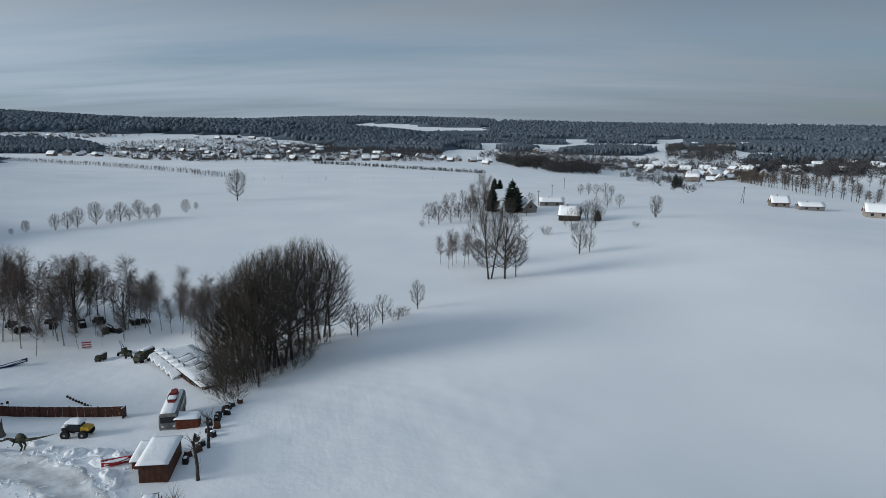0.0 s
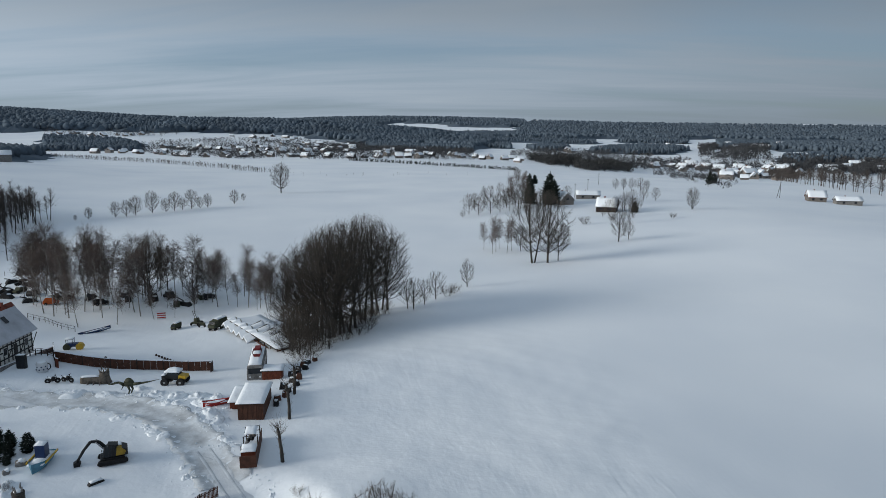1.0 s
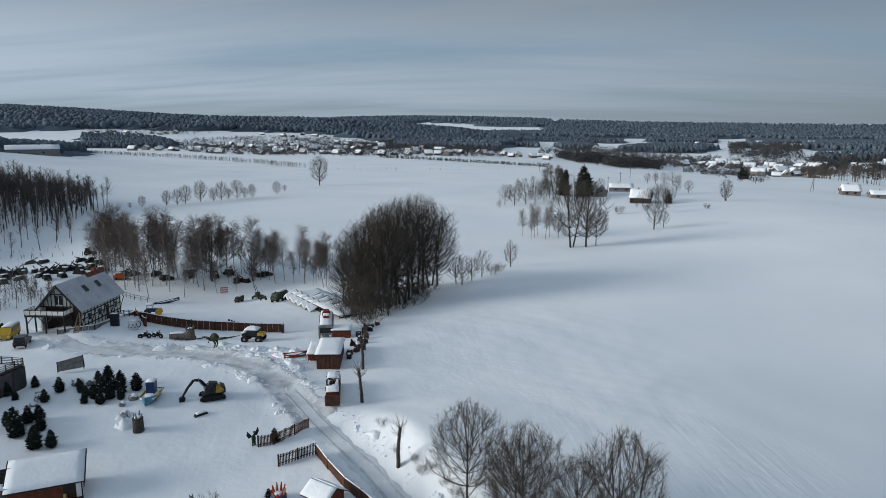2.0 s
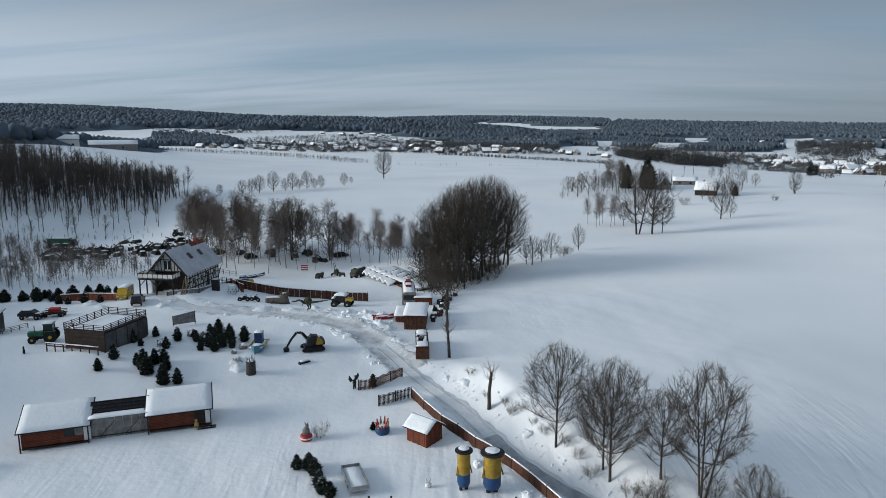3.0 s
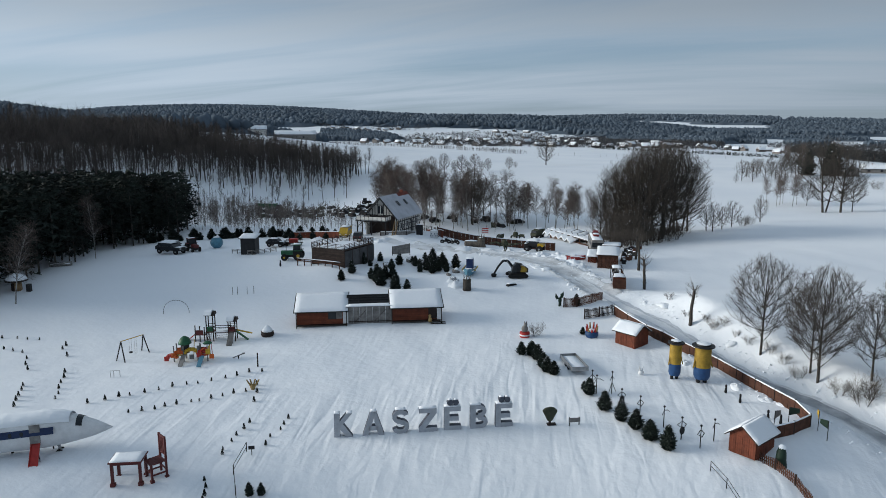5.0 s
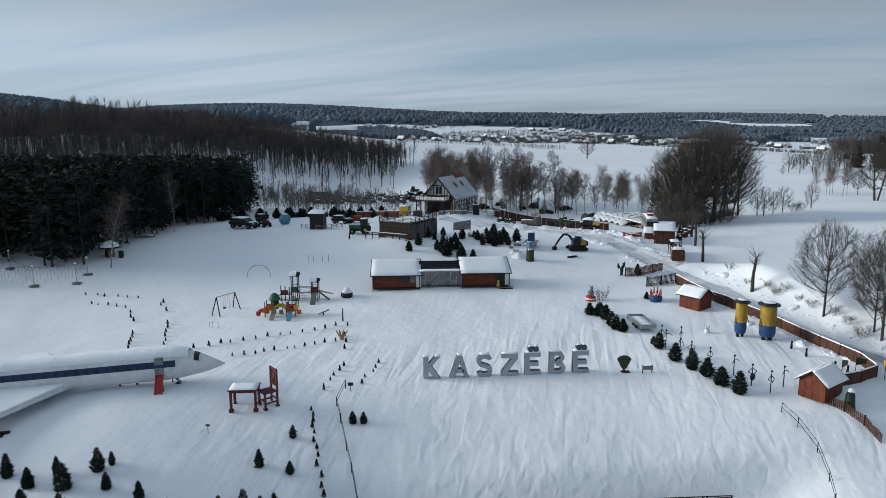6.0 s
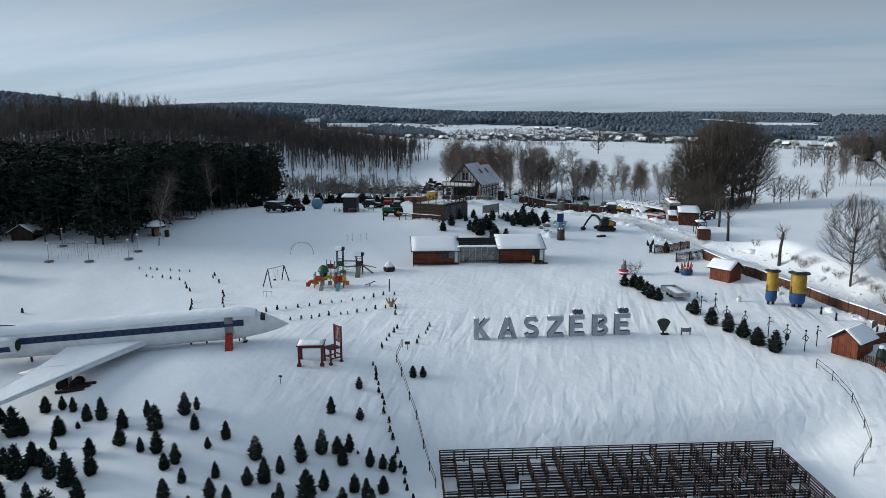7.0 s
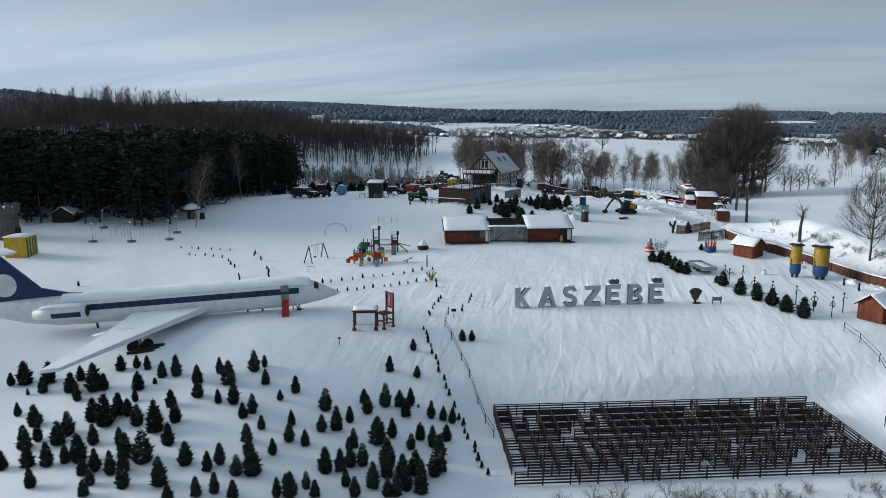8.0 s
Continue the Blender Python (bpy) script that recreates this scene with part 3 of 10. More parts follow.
def domed_model(name, seed, h, r, base, wide, limbs=22, kids=8, twigs=6, twig_w=0.02, stems=1, bark=None, twig_mat=None, rise=0.56):
    """A bare tree whose limbs fan out to a rounded crown. base, wide: height of the crown's foot and half its width, in tree heights."""
    rng = random.Random(seed)
    wood, tw = Sticks(), Sticks()
    mid, half = (1 + base) / 2, (1 - base) / 2

    def shell(turn, f, k=1.0):
        """A point of the crown's hull: f runs from its foot to its top."""
        z = base + (1 - base) * f
        w = wide * max(0.0, 1 - abs((z - mid) / half) ** 2.8) ** 0.55 * (0.86 + 0.22 * noise.noise((math.cos(turn) * 1.6 + seed, math.sin(turn) * 1.6, f * 3)))
        return Vector((math.cos(turn) * w * k, math.sin(turn) * w * k, z)) * h

    def curve(p, q, lift, r0, r1, n, sides):
        """A branch that leaves sideways and bends up."""
        m = p.lerp(q, 0.5) + Vector((rng.gauss(0, 0.012), rng.gauss(0, 0.012), lift)) * h
        pts = [p * (1 - t) ** 2 + m * 2 * t * (1 - t) + q * t * t for t in (i / n for i in range(n + 1))]
        for i in range(n):
            wood.limb(pts[i], pts[i + 1], r0 + (r1 - r0) * i / n, r0 + (r1 - r0) * (i + 1) / n, sides)
        return pts

    for s in range(stems):
        off = s * math.tau / max(stems, 1) + 0.7
        foot = Vector((math.cos(off), math.sin(off), 0)) * (0.02 * h if stems > 1 else 0) + Vector((0, 0, -0.4))
        top = Vector((math.cos(off), math.sin(off), 0)) * (0.13 * h if stems > 1 else 0) + Vector((rng.gauss(0, 0.02) * h, rng.gauss(0, 0.02) * h, 0.86 * h))
        trunk = curve(foot, top, 0.0, r * (0.75 if stems > 1 else 1), r * 0.16, 8, 6)
        for i in range(limbs // stems):
            f = 0.06 + 0.9 * ((i + rng.random()) / (limbs // stems)) ** 0.8
            turn = i * 2.4 + seed + off
            end = shell(turn, f, rng.uniform(0.82, 1.0))
            at = max(base * 0.8, (end.z / h) * rise - 0.02)
            k = min(int(at / 0.86 * 8), 7)
            start = trunk[k].lerp(trunk[k + 1], 0.5)
            rad = r * (0.36 - 0.24 * at)
            limb = curve(start, end, -0.03 * (1 - f), rad, 0.014, 5, 4)
            for j in range(kids):
                b = limb[rng.randrange(1, 5)].lerp(limb[rng.randrange(2, 6)], 0.5)
                to = shell(turn + rng.gauss(0, 0.42), min(0.99, max(0.01, f + rng.gauss(0.06, 0.13))), rng.uniform(0.7, 1.0))
                to = b + (to - b) * rng.uniform(0.7, 1.0)
                br = curve(b, to, -0.006, 0.0016 * h, 0.0006 * h, 2, 3)
                for _ in range(twigs):
                    t0 = br[1].lerp(br[2], rng.uniform(-0.7, 1.0))
                    out = (to - b).normalized() + Vector((rng.gauss(0, 0.45), rng.gauss(0, 0.45), rng.gauss(0.08, 0.4)))
                    ln = h * rng.uniform(0.03, 0.07)
                    e = t0 + out.normalized() * ln
                    tw.twig(t0, e, twig_w, rng)
                    for _ in range(2):
                        m = t0.lerp(e, rng.uniform(0.3, 0.7))
                        tw.twig(m, m + (out.normalized() + Vector((rng.gauss(0, 0.5), rng.gauss(0, 0.5), rng.gauss(0.1, 0.4)))).normalized() * ln * 0.6, twig_w * 0.7, rng)
    ob = new(name)
    ob.matrix_world = pose(0, 0, -300)
    obj("trunk", wood.v, wood.f, bark or BARK, ob, smooth=True)
    obj("crown", tw.v, tw.f, twig_mat or TWIG, ob)
    return ob


MODELS = {}


def domed(key, name, seed, h, r, base, wide, **more):
    MODELS[key] = [domed_model(name, seed, h, r, base, wide, **more), h, False]


def plant(model, x, y, h, turn=None, label="", group="", sink=0.1, lean=0.0):
    """A tree of a kind: the first use is the model itself, later ones are copies."""
    ob, base_h, used = MODELS[model]
    turn = (x * 37 + y * 53) % 360 if turn is None else turn
    if used:
        ob = copy_thing(ob, pose(0, 0, 0))
    MODELS[model][2] = True
    s = h / base_h
    ob.matrix_basis = pose(x, y, ground_z(x, y) - sink, lean, 0, turn) @ Matrix.Diagonal((s, s, s, 1))
    return tagged(ob, label, "tree", group)


def model(key, name, seed, h, r, kind, bark=BARK, twig=TWIG, stems=1, spread=0.0, lean=0.06):
    MODELS[key] = [tree_model(name, seed, h, r, kind, bark, twig, stems, spread, lean), h, False]


for i in range(1, 4):
    domed("broad%d" % i, "bare_tree", 10 + i, 24, 0.38, 0.15, 0.41, limbs=34, kids=9, twigs=7, twig_w=0.018, stems=1 + i % 3)
for i in range(4):
    domed("clump%d" % i, "bare_tree", 110 + i, 24, 0.36, 0.14, 0.42, limbs=40, kids=9, twigs=6, twig_w=0.012, stems=1 + (i % 2), rise=0.60)
for i in range(3):
    domed("field%d" % i, "field_tree", 130 + i, 10, 0.2, 0.12, 0.42, limbs=26, kids=9, twigs=7, twig_w=0.018)
domed("lone", "bare_tree", 31, 19, 0.40, 0.16, 0.40, limbs=30, kids=9, twigs=7, twig_w=0.028)
domed("lone1", "bare_tree", 32, 12, 0.24, 0.14, 0.36, limbs=20, kids=7, twigs=6, twig_w=0.026)
for i in range(4):
    model("birch%d" % i, "birch_tree", 40 + i, 15, 0.105, BIRCHY, BIRCH_BARK, BIRCH_TWIG, lean=0.09)
for i in range(3):
    domed("road%d" % i, "roadside_tree", 50 + i, 13, 0.17, 0.24, 0.40, limbs=34, kids=12, twigs=10, twig_w=0.0095, rise=0.66)
domed("road_twin", "roadside_tree", 57, 13, 0.16, 0.2, 0.38, limbs=36, kids=12, twigs=10, twig_w=0.0095, stems=3, rise=0.64)
for i in range(2):
    domed("orchard%d" % i, "orchard_tree", 60 + i, 8, 0.16, 0.18, 0.48, limbs=18, kids=6, twigs=5, twig_w=0.03)
for i in range(2):
    model("shrub%d" % i, "bare_shrub", 70 + i, 3.5, 0.035, SHRUB, stems=7, spread=1.2)
model("leafy", "leafy_shrub", 77, 3.0, 0.03, LEAFY, twig=BROWN_LEAF, stems=6, spread=1.0)
domed("multi", "bare_tree", 75, 11, 0.16, 0.06, 0.36, limbs=28, kids=8, twigs=6, twig_w=0.02, stems=4)


def spruce_model(seed, snow=0.0):
    """A young spruce of height 1: stem, tiers of needled boughs that turn up at the tip, and a thin bare leader."""
    rng = random.Random(seed)
    st, nd = Sticks(), Sticks()
    st.limb(Vector((0, 0, -0.08)), Vector((0, 0, 0.97)), 0.022, 0.004, 5)
    full = rng.uniform(0.84, 0.9)
    core, rings = 9, 10

    def girth(t):
        return min(1.0, 0.66 + 1.5 * t) * (1 - t) ** 0.62

    for i in range(rings + 1):
        t = i / rings
        for k in range(core):
            a = k * math.tau / core + i * 0.35
            r = 0.20 * girth(t) * rng.uniform(0.7, 1.1)
            nd.v.append(Vector((r * math.cos(a), r * math.sin(a), 0.02 + (full - 0.04) * t + rng.uniform(-0.02, 0.02))))
    for i in range(rings):
        for k in range(core):
            nd.f.append((i * core + k, i * core + (k + 1) % core, (i + 1) * core + (k + 1) % core, (i + 1) * core + k))
    rows = 13
    for i in range(rows):
        t = (i + 0.5) / rows
        z = 0.03 + full * t
        reach = 0.30 * girth(t) * rng.uniform(0.86, 1.16) + 0.02
        n = 13 if t < 0.6 else 8
        for k in range(n):
            a = (k + rng.uniform(-0.4, 0.4)) * math.tau / n + i * 1.1
            ln = reach * rng.uniform(0.7, 1.15)
            out = Vector((math.cos(a), math.sin(a), 0))
            root = Vector((0, 0, z + 0.03))
            mid = out * ln * 0.6 + Vector((0, 0, z - 0.012))
            tip = out * ln + Vector((0, 0, z + 0.03 + rng.uniform(-0.02, 0.03)))
            side = Vector((-math.sin(a), math.cos(a), 0)) * (0.028 + 0.11 * ln)
            s = len(nd.v)
            nd.v += [root, mid - side, tip, mid + side, mid - Vector((0, 0, 0.045))]
            nd.f += [(s, s + 1, s + 2, s + 3), (s, s + 4, s + 2)]
            # short side shoots give the ragged outline
            for sgn in (-1, 1, 1, -1):
                b = mid.lerp(tip, rng.uniform(-0.3, 0.9))
                e = b + (out * rng.uniform(0.3, 1.0) + side.normalized() * sgn * 0.9 + Vector((0, 0, rng.uniform(0.0, 0.7)))) * rng.uniform(0.03, 0.065)
                nd.twig(b, e, 0.012, rng)
    for i in range(10):
        z, a = full + (0.99 - full) * i / 10 - 0.02, i * 2.4
        ln = 0.055 * (1 - i / 11)
        nd.twig(Vector((0, 0, z)), Vector((ln * math.cos(a), ln * math.sin(a), z + 0.04)), 0.010, rng)
    nd.twig(Vector((0, 0, full - 0.03)), Vector((0, 0, 1.0)), 0.011, rng)
    ob = new("young_spruce")
    ob.matrix_world = pose(0, 0, -300)
    obj("trunk", st.v, st.f, BARK, ob)
    obj("foliage", nd.v, nd.f, NEEDLES, ob)
    if snow:
        sn = Sticks()
        for _ in range(int(60 * snow)):
            t = rng.random() ** 0.8
            a, ln = rng.uniform(0, math.tau), 0.29 * girth(t) * rng.uniform(0.7, 1.0)
            c = Vector((math.cos(a) * ln, math.sin(a) * ln, 0.07 + full * t))
            s, w = len(sn.v), rng.uniform(0.008, 0.022)
            sn.v += [c + Vector((w, 0, 0)), c + Vector((0, w, 0)), c + Vector((-w, 0, 0)), c + Vector((0, -w, 0)), c + Vector((0, 0, w * 0.8))]
            sn.f += [(s, s + 1, s + 4), (s + 1, s + 2, s + 4), (s + 2, s + 3, s + 4), (s + 3, s, s + 4), (s, s + 3, s + 2, s + 1)]
        tagged(obj("snow", sn.v, sn.f, SNOW_CAP, ob, "patches of snow"), kind="stuff")
    return ob


for i in range(5):
    MODELS["spruce%d" % i] = [spruce_model(80 + i, (0.3, 0.6, 0.15, 1.0, 0.4)[i]), 1.0, False]


def spruce(x, y, h, k=0, label="small dark green spruce standing in the snow", group="planted young spruces", wide=1.0):
    ob = plant("spruce%d" % (k % 5), x, y, h, label=label, group=group, sink=0.02)
    ob.matrix_basis = ob.matrix_basis @ Matrix.Diagonal((wide, wide, 1, 1))
    return ob


# ---- joined woods: many trees in one mesh each


def inside(x, y, poly):
    c = False
    for (x0, y0), (x1, y1) in zip(poly, poly[1:] + poly[:1]):
        if (y0 > y) != (y1 > y) and x < (x1 - x0) * (y - y0) / (y1 - y0) + x0:
            c = not c
    return c


def scatter(poly, gap, seed):
    """Places about gap metres apart inside an outline."""
    rng = random.Random(seed)
    xs, ys = [p[0] for p in poly], [p[1] for p in poly]
    out = []
    y = min(ys)
    while y < max(ys):
        x = min(xs)
        while x < max(xs):
            px, py = x + rng.uniform(-0.6, 0.6) * gap, y + rng.uniform(-0.6, 0.6) * gap
            if inside(px, py, poly):
                out.append((px, py))
            x += gap
        y += gap
    return out


def bare_wood(name, places, h, seed, label, twigs=34, mat=None, thin=1.0, light=False, low=0.38, wide=1.0):
    rng = random.Random(seed)
    st, br = Sticks(), Sticks()
    zs = land(np.array([p[0] for p in places]), np.array([p[1] for p in places]))
    for (x, y), z in zip(places, zs):
        hh = h * rng.uniform(0.65, 1.15)
        base = Vector((x, y, z - 0.3))
        top = base + Vector((rng.gauss(0, 0.05) * hh, rng.gauss(0, 0.05) * hh, hh * 0.93))
        st.limb(base, top, (0.014 * hh + 0.03) * thin, 0.03 * thin, 3)
        for i in range(twigs):
            t = low + (1 - low) * rng.random() ** 0.75
            b = base.lerp(top, t)
            a = rng.uniform(0, math.tau)
            ln = hh * (0.26 * (1.12 - t) + 0.06) * rng.uniform(0.6, 1.3)
            e = b + Vector((math.cos(a) * ln * wide, math.sin(a) * ln * wide, ln * rng.uniform(0.4, 1.5) / wide))
            br.twig(b, e, (0.035 + 0.0022 * hh) * thin, rng)
    ob = new(name)
    obj("trunks", st.v, st.f, BIRCH_BARK if light else WOODS, ob)
    obj("twigs", br.v, br.f, mat or WOODS, ob)
    tagged(ob, label, "woods", kind="stuff")
    for c in ob.children:
        tagged(c, kind="stuff")
    return ob


def pine_wood(name, places, h, seed, label, boughs=60, wide=0.16, tufts=False):
    rng = random.Random(seed)
    st, nd = Sticks(), Sticks()
    zs = land(np.array([p[0] for p in places]), np.array([p[1] for p in places]))
    for (x, y), z in zip(places, zs):
        hh = h * rng.uniform(0.7, 1.15)
        base = Vector((x, y, z - 0.3))
        st.limb(base, base + Vector((0, 0, hh * 0.9)), 0.012 * hh + 0.04, 0.03, 3)
        low = rng.uniform(0.03, 0.16)
        for i in range(boughs):
            t = low + (1 - low) * rng.random() ** 0.85
            a = rng.uniform(0, math.tau)
            ln = hh * wide * max(0.12, 1 - ((t - 0.45) / 0.6) ** 2) ** 0.6 * rng.uniform(0.5, 1.3) + 0.25
            b = base + Vector((0, 0, hh * t))
            e = b + Vector((math.cos(a) * ln, math.sin(a) * ln, rng.uniform(-0.1, 0.5) * ln))
            if tufts:
                # clumps of needles towards the tip of the bough
                for _ in range(4):
                    c = b.lerp(e, rng.uniform(0.25, 1.0))
                    for _ in range(3):
                        s = len(nd.v)
                        w = hh * rng.uniform(0.014, 0.030)
                        nd.v += [c + Vector((rng.gauss(0, w), rng.gauss(0, w), rng.gauss(0, w * 0.6))) for _ in range(3)]
                        nd.f.append((s, s + 1, s + 2))
                continue
            side = Vector((-math.sin(a), math.cos(a), 0)) * ln * rng.uniform(0.13, 0.28)
            m = b.lerp(e, 0.6)
            s = len(nd.v)
            nd.v += [b + Vector((0, 0, 0.3)), m - side, e, m + side, m - Vector((0, 0, 0.3 * ln + 0.15))]
            nd.f += [(s, s + 1, s + 2, s + 3), (s, s + 4, s + 2)]
    ob = new(name)
    obj("trunks", st.v, st.f, BARK, ob)
    obj("boughs", nd.v, nd.f, PINE, ob)
    tagged(ob, label, "woods", kind="stuff")
    for c in ob.children:
        tagged(c, kind="stuff")
    return ob


def far_wood(name, poly, gap, h, seed, label, conifers=0.35, floor=0.5, slim=0.34):
    """Woods far off: small jagged crowns in their hundreds, over a rough floor of undergrowth."""
    rng = np.random.RandomState(seed)
    xs, ys = [p[0] for p in poly], [p[1] for p in poly]

    def places(step):
        ax, ay = np.arange(min(xs), max(xs) + step, step), np.arange(min(ys), max(ys) + step, step)
        X, Y = np.meshgrid(ax, ay, indexing="ij")
        X, Y = X + rng.uniform(-0.5, 0.5, X.shape) * step, Y + rng.uniform(-0.5, 0.5, Y.shape) * step
        ins = np.zeros(X.shape, bool)
        for (x0, y0), (x1, y1) in zip(poly, poly[1:] + poly[:1]):
            ins ^= ((y0 > Y) != (y1 > Y)) & (X < (x1 - x0) * (Y - y0) / (y1 - y0 + 1e-9) + x0)
        return X, Y, ins

    ob = tagged(new(name), label, "woods", kind="stuff")
    if floor > 0:
        X, Y, ins = places(gap * 2.2)
        Z = land(X.ravel(), Y.ravel()).reshape(X.shape) + np.where(ins, h * floor * rng.uniform(0.85, 1.15, X.shape), -2.0)
        n0, n1 = X.shape
        ii = np.arange(n0 * n1).reshape(n0, n1)
        keep = ins[:-1, :-1] | ins[1:, :-1] | ins[1:, 1:] | ins[:-1, 1:]
        q = np.stack([ii[:-1, :-1], ii[1:, :-1], ii[1:, 1:], ii[:-1, 1:]], -1)[keep]
        if len(q):
            used, inv = np.unique(q, return_inverse=True)
            faces = inv.reshape(-1, 4)
            sheet = obj("undergrowth", np.stack([X.ravel(), Y.ravel(), Z.ravel()], -1)[used].tolist(), faces.tolist(), HAZED_WOODS, ob)
            tagged(sheet, kind="stuff")
    X, Y, ins = places(gap)
    x, y = X[ins], Y[ins]
    z = land(x, y)
    con = (np.sin(x * 0.021 + seed) * np.cos(y * 0.017) * 0.5 + 0.5 + rng.uniform(-0.35, 0.35, x.shape)) < conifers * 0.5
    for part_name, pick, mat in (("bare_crowns", ~con, HAZED_WOODS), ("conifer_crowns", con, HAZED_PINES)):
        m = int(pick.sum())
        if not m:
            continue
        hh = h * rng.uniform(0.88, 1.08, m)
        r = hh * slim * rng.uniform(0.6, 1.1, m) * (0.75 if mat is HAZED_PINES else 1.0)
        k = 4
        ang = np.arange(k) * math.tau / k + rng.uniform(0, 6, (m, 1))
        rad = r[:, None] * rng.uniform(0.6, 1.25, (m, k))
        crown = 0.25 if mat is HAZED_PINES else 0.72
        up = 0.2 if mat is HAZED_PINES else 0.42
        ring = np.stack([x[pick][:, None] + np.cos(ang) * rad, y[pick][:, None] + np.sin(ang) * rad, z[pick][:, None] + hh[:, None] * (up + rng.uniform(-0.14, 0.14, (m, k)))], -1)
        high = np.stack([x[pick][:, None] + np.cos(ang) * rad * crown, y[pick][:, None] + np.sin(ang) * rad * crown, z[pick][:, None] + hh[:, None] * (0.82 + rng.uniform(-0.1, 0.06, (m, k)))], -1)
        tip = np.stack([x[pick] + rng.normal(0, 0.4, m), y[pick], z[pick] + hh], -1)[:, None]
        foot = np.stack([x[pick], y[pick], z[pick] - 0.5], -1)[:, None]
        verts = np.concatenate([ring, high, tip, foot], 1).reshape(-1, 3)
        a = np.arange(k)
        b = (a + 1) % k
        cell = np.concatenate([np.stack([a, b, b + k], -1), np.stack([a, b + k, a + k], -1), np.stack([a + k, b + k, np.full(k, 2 * k)], -1), np.stack([b, a, np.full(k, 2 * k + 1)], -1)])
        faces = (cell[None] + (np.arange(m) * (2 * k + 2))[:, None, None]).reshape(-1, 3)
        tagged(obj(part_name, verts.tolist(), faces.tolist(), mat, ob, smooth=True), kind="stuff")
    return ob


def far_trees(name, poly, gap, h, seed, label, mat):
    """Bare trees too far off to tell their boughs: each a stem and a loose, see-through crown of many slivers."""
    rng = np.random.RandomState(seed)
    spots = np.array(scatter(poly, gap, seed))
    spots = spots[rng.uniform(0, 1, len(spots)) < 0.15 + 0.85 * (np.sin(spots[:, 0] * 0.045 + seed) * np.sin(spots[:, 1] * 0.031 + np.sin(spots[:, 0] * 0.02)) + 0.5 * np.sin(spots[:, 0] * 0.13 - spots[:, 1] * 0.09) > -0.05)]
    m, k = len(spots), 26
    z = land(spots[:, 0], spots[:, 1])
    hh = h * rng.uniform(0.5, 1.2, m)
    foot = np.stack([spots[:, 0], spots[:, 1], z - 0.3], -1)
    a, f, r = rng.uniform(0, math.tau, (m, k)), rng.uniform(0.12, 0.95, (m, k)), rng.uniform(0.1, 1, (m, k)) ** 0.6
    w = 0.42 * hh[:, None] * np.sqrt(np.clip(1 - ((f - 0.52) / 0.5) ** 2, 0.02, 1)) * r
    c = foot[:, None] + np.stack([np.cos(a) * w, np.sin(a) * w, f * hh[:, None]], -1)
    out = np.stack([np.cos(a) * 0.5, np.sin(a) * 0.5, np.full(a.shape, 0.9)], -1) + rng.normal(0, 0.35, (m, k, 3))
    ln = hh[:, None, None] * rng.uniform(0.10, 0.2, (m, k, 1))
    side = rng.normal(0, 1, (m, k, 3)) * hh[:, None, None] * 0.045
    crown = np.stack([c - side, c + side, c + out * ln], 2).reshape(-1, 3)
    step = np.array([0.012, 0, 0]) * hh[:, None]
    stem = np.stack([foot - step, foot + step, foot + np.array([0, 0, 0.7]) * hh[:, None]], 1).reshape(-1, 3)
    verts = np.concatenate([crown, stem])
    ob = tagged(new(name), label, "woods", kind="stuff")
    tagged(obj("crowns", verts.tolist(), np.arange(len(verts)).reshape(-1, 3).tolist(), mat, ob), kind="stuff")
    return ob


# ---------------------------------------------------------------- what grows, from near to far
# the great clump of tall trees beside the yard
for k, (x, y, h) in enumerate([(-49, 139.1, 13), (-46.8, 138.5, 17.5), (-44.3, 136.9, 20.5), (-42.3, 137.8, 22.5), (-40.1, 138.5, 24), (-37.3, 135.4, 24.5), (-35.9, 138.1, 25.5), (-34.5, 139.3, 26), (-33.2, 143.1, 26), (-32.5, 150.4, 26), (-31, 155.7, 25), (-29.4, 159, 23.5), (-27.4, 158.9, 19), (-38.5, 142.5, 25), (-43.5, 143, 21)]):
    plant("clump%d" % (k % 4), x, y, h * 1.02, label="tall bare deciduous tree in a dense clump at the field edge", group="trees of the big clump")
for k, (x, y, h) in enumerate([(-40.9, 120.4, 6.5), (-38.2, 116.4, 6), (-40.5, 127.5, 6), (-36.7, 126.3, 5), (-34.1, 132.5, 5), (-32.1, 137.3, 6), (-29.9, 141.5, 5), (-44.5, 125.4, 6), (-39.3, 123.9, 8), (-35.6, 124.9, 7), (-22.3, 159.7, 8), (-20.7, 158.6, 8.6), (-18.1, 163.1, 7), (-15.5, 168.6, 8), (-12.5, 171.4, 4), (-10.5, 175.1, 3.5)]):
    plant("shrub%d" % (k % 2) if h < 7 else "orchard%d" % (k % 2), x, y, h, label="bare brown shrub along the field edge", group="shrubs along the field edge")
for k, (x, y, h) in enumerate([(-43.9, 127.7, 9.5), (-41.6, 123, 9), (-44.8, 129.8, 10.5), (-39.6, 128.9, 11), (-42.6, 133.8, 12), (-37.9, 130.5, 9), (-36.7, 135.8, 9.5)]):
    plant("multi", x, y, h, label="bushy many-stemmed bare tree at the edge of the clump", group="bushy trees of the clump")
for k in range(30):
    f = k / 29
    x, y = -48 + 19 * f + 2.2 * math.sin(k * 4.7), 136 + 20 * f ** 1.6 + 3.0 * math.sin(k * 2.9)
    plant("shrub%d" % (k % 2), x, y, 3.6 + 1.4 * math.sin(k * 1.7), label="bare brown undergrowth between the tall trees of the clump", group="undergrowth of the clump")
plant("lone1", -7, 182.8, 8.5, label="small bare tree alone on the snowy field edge")
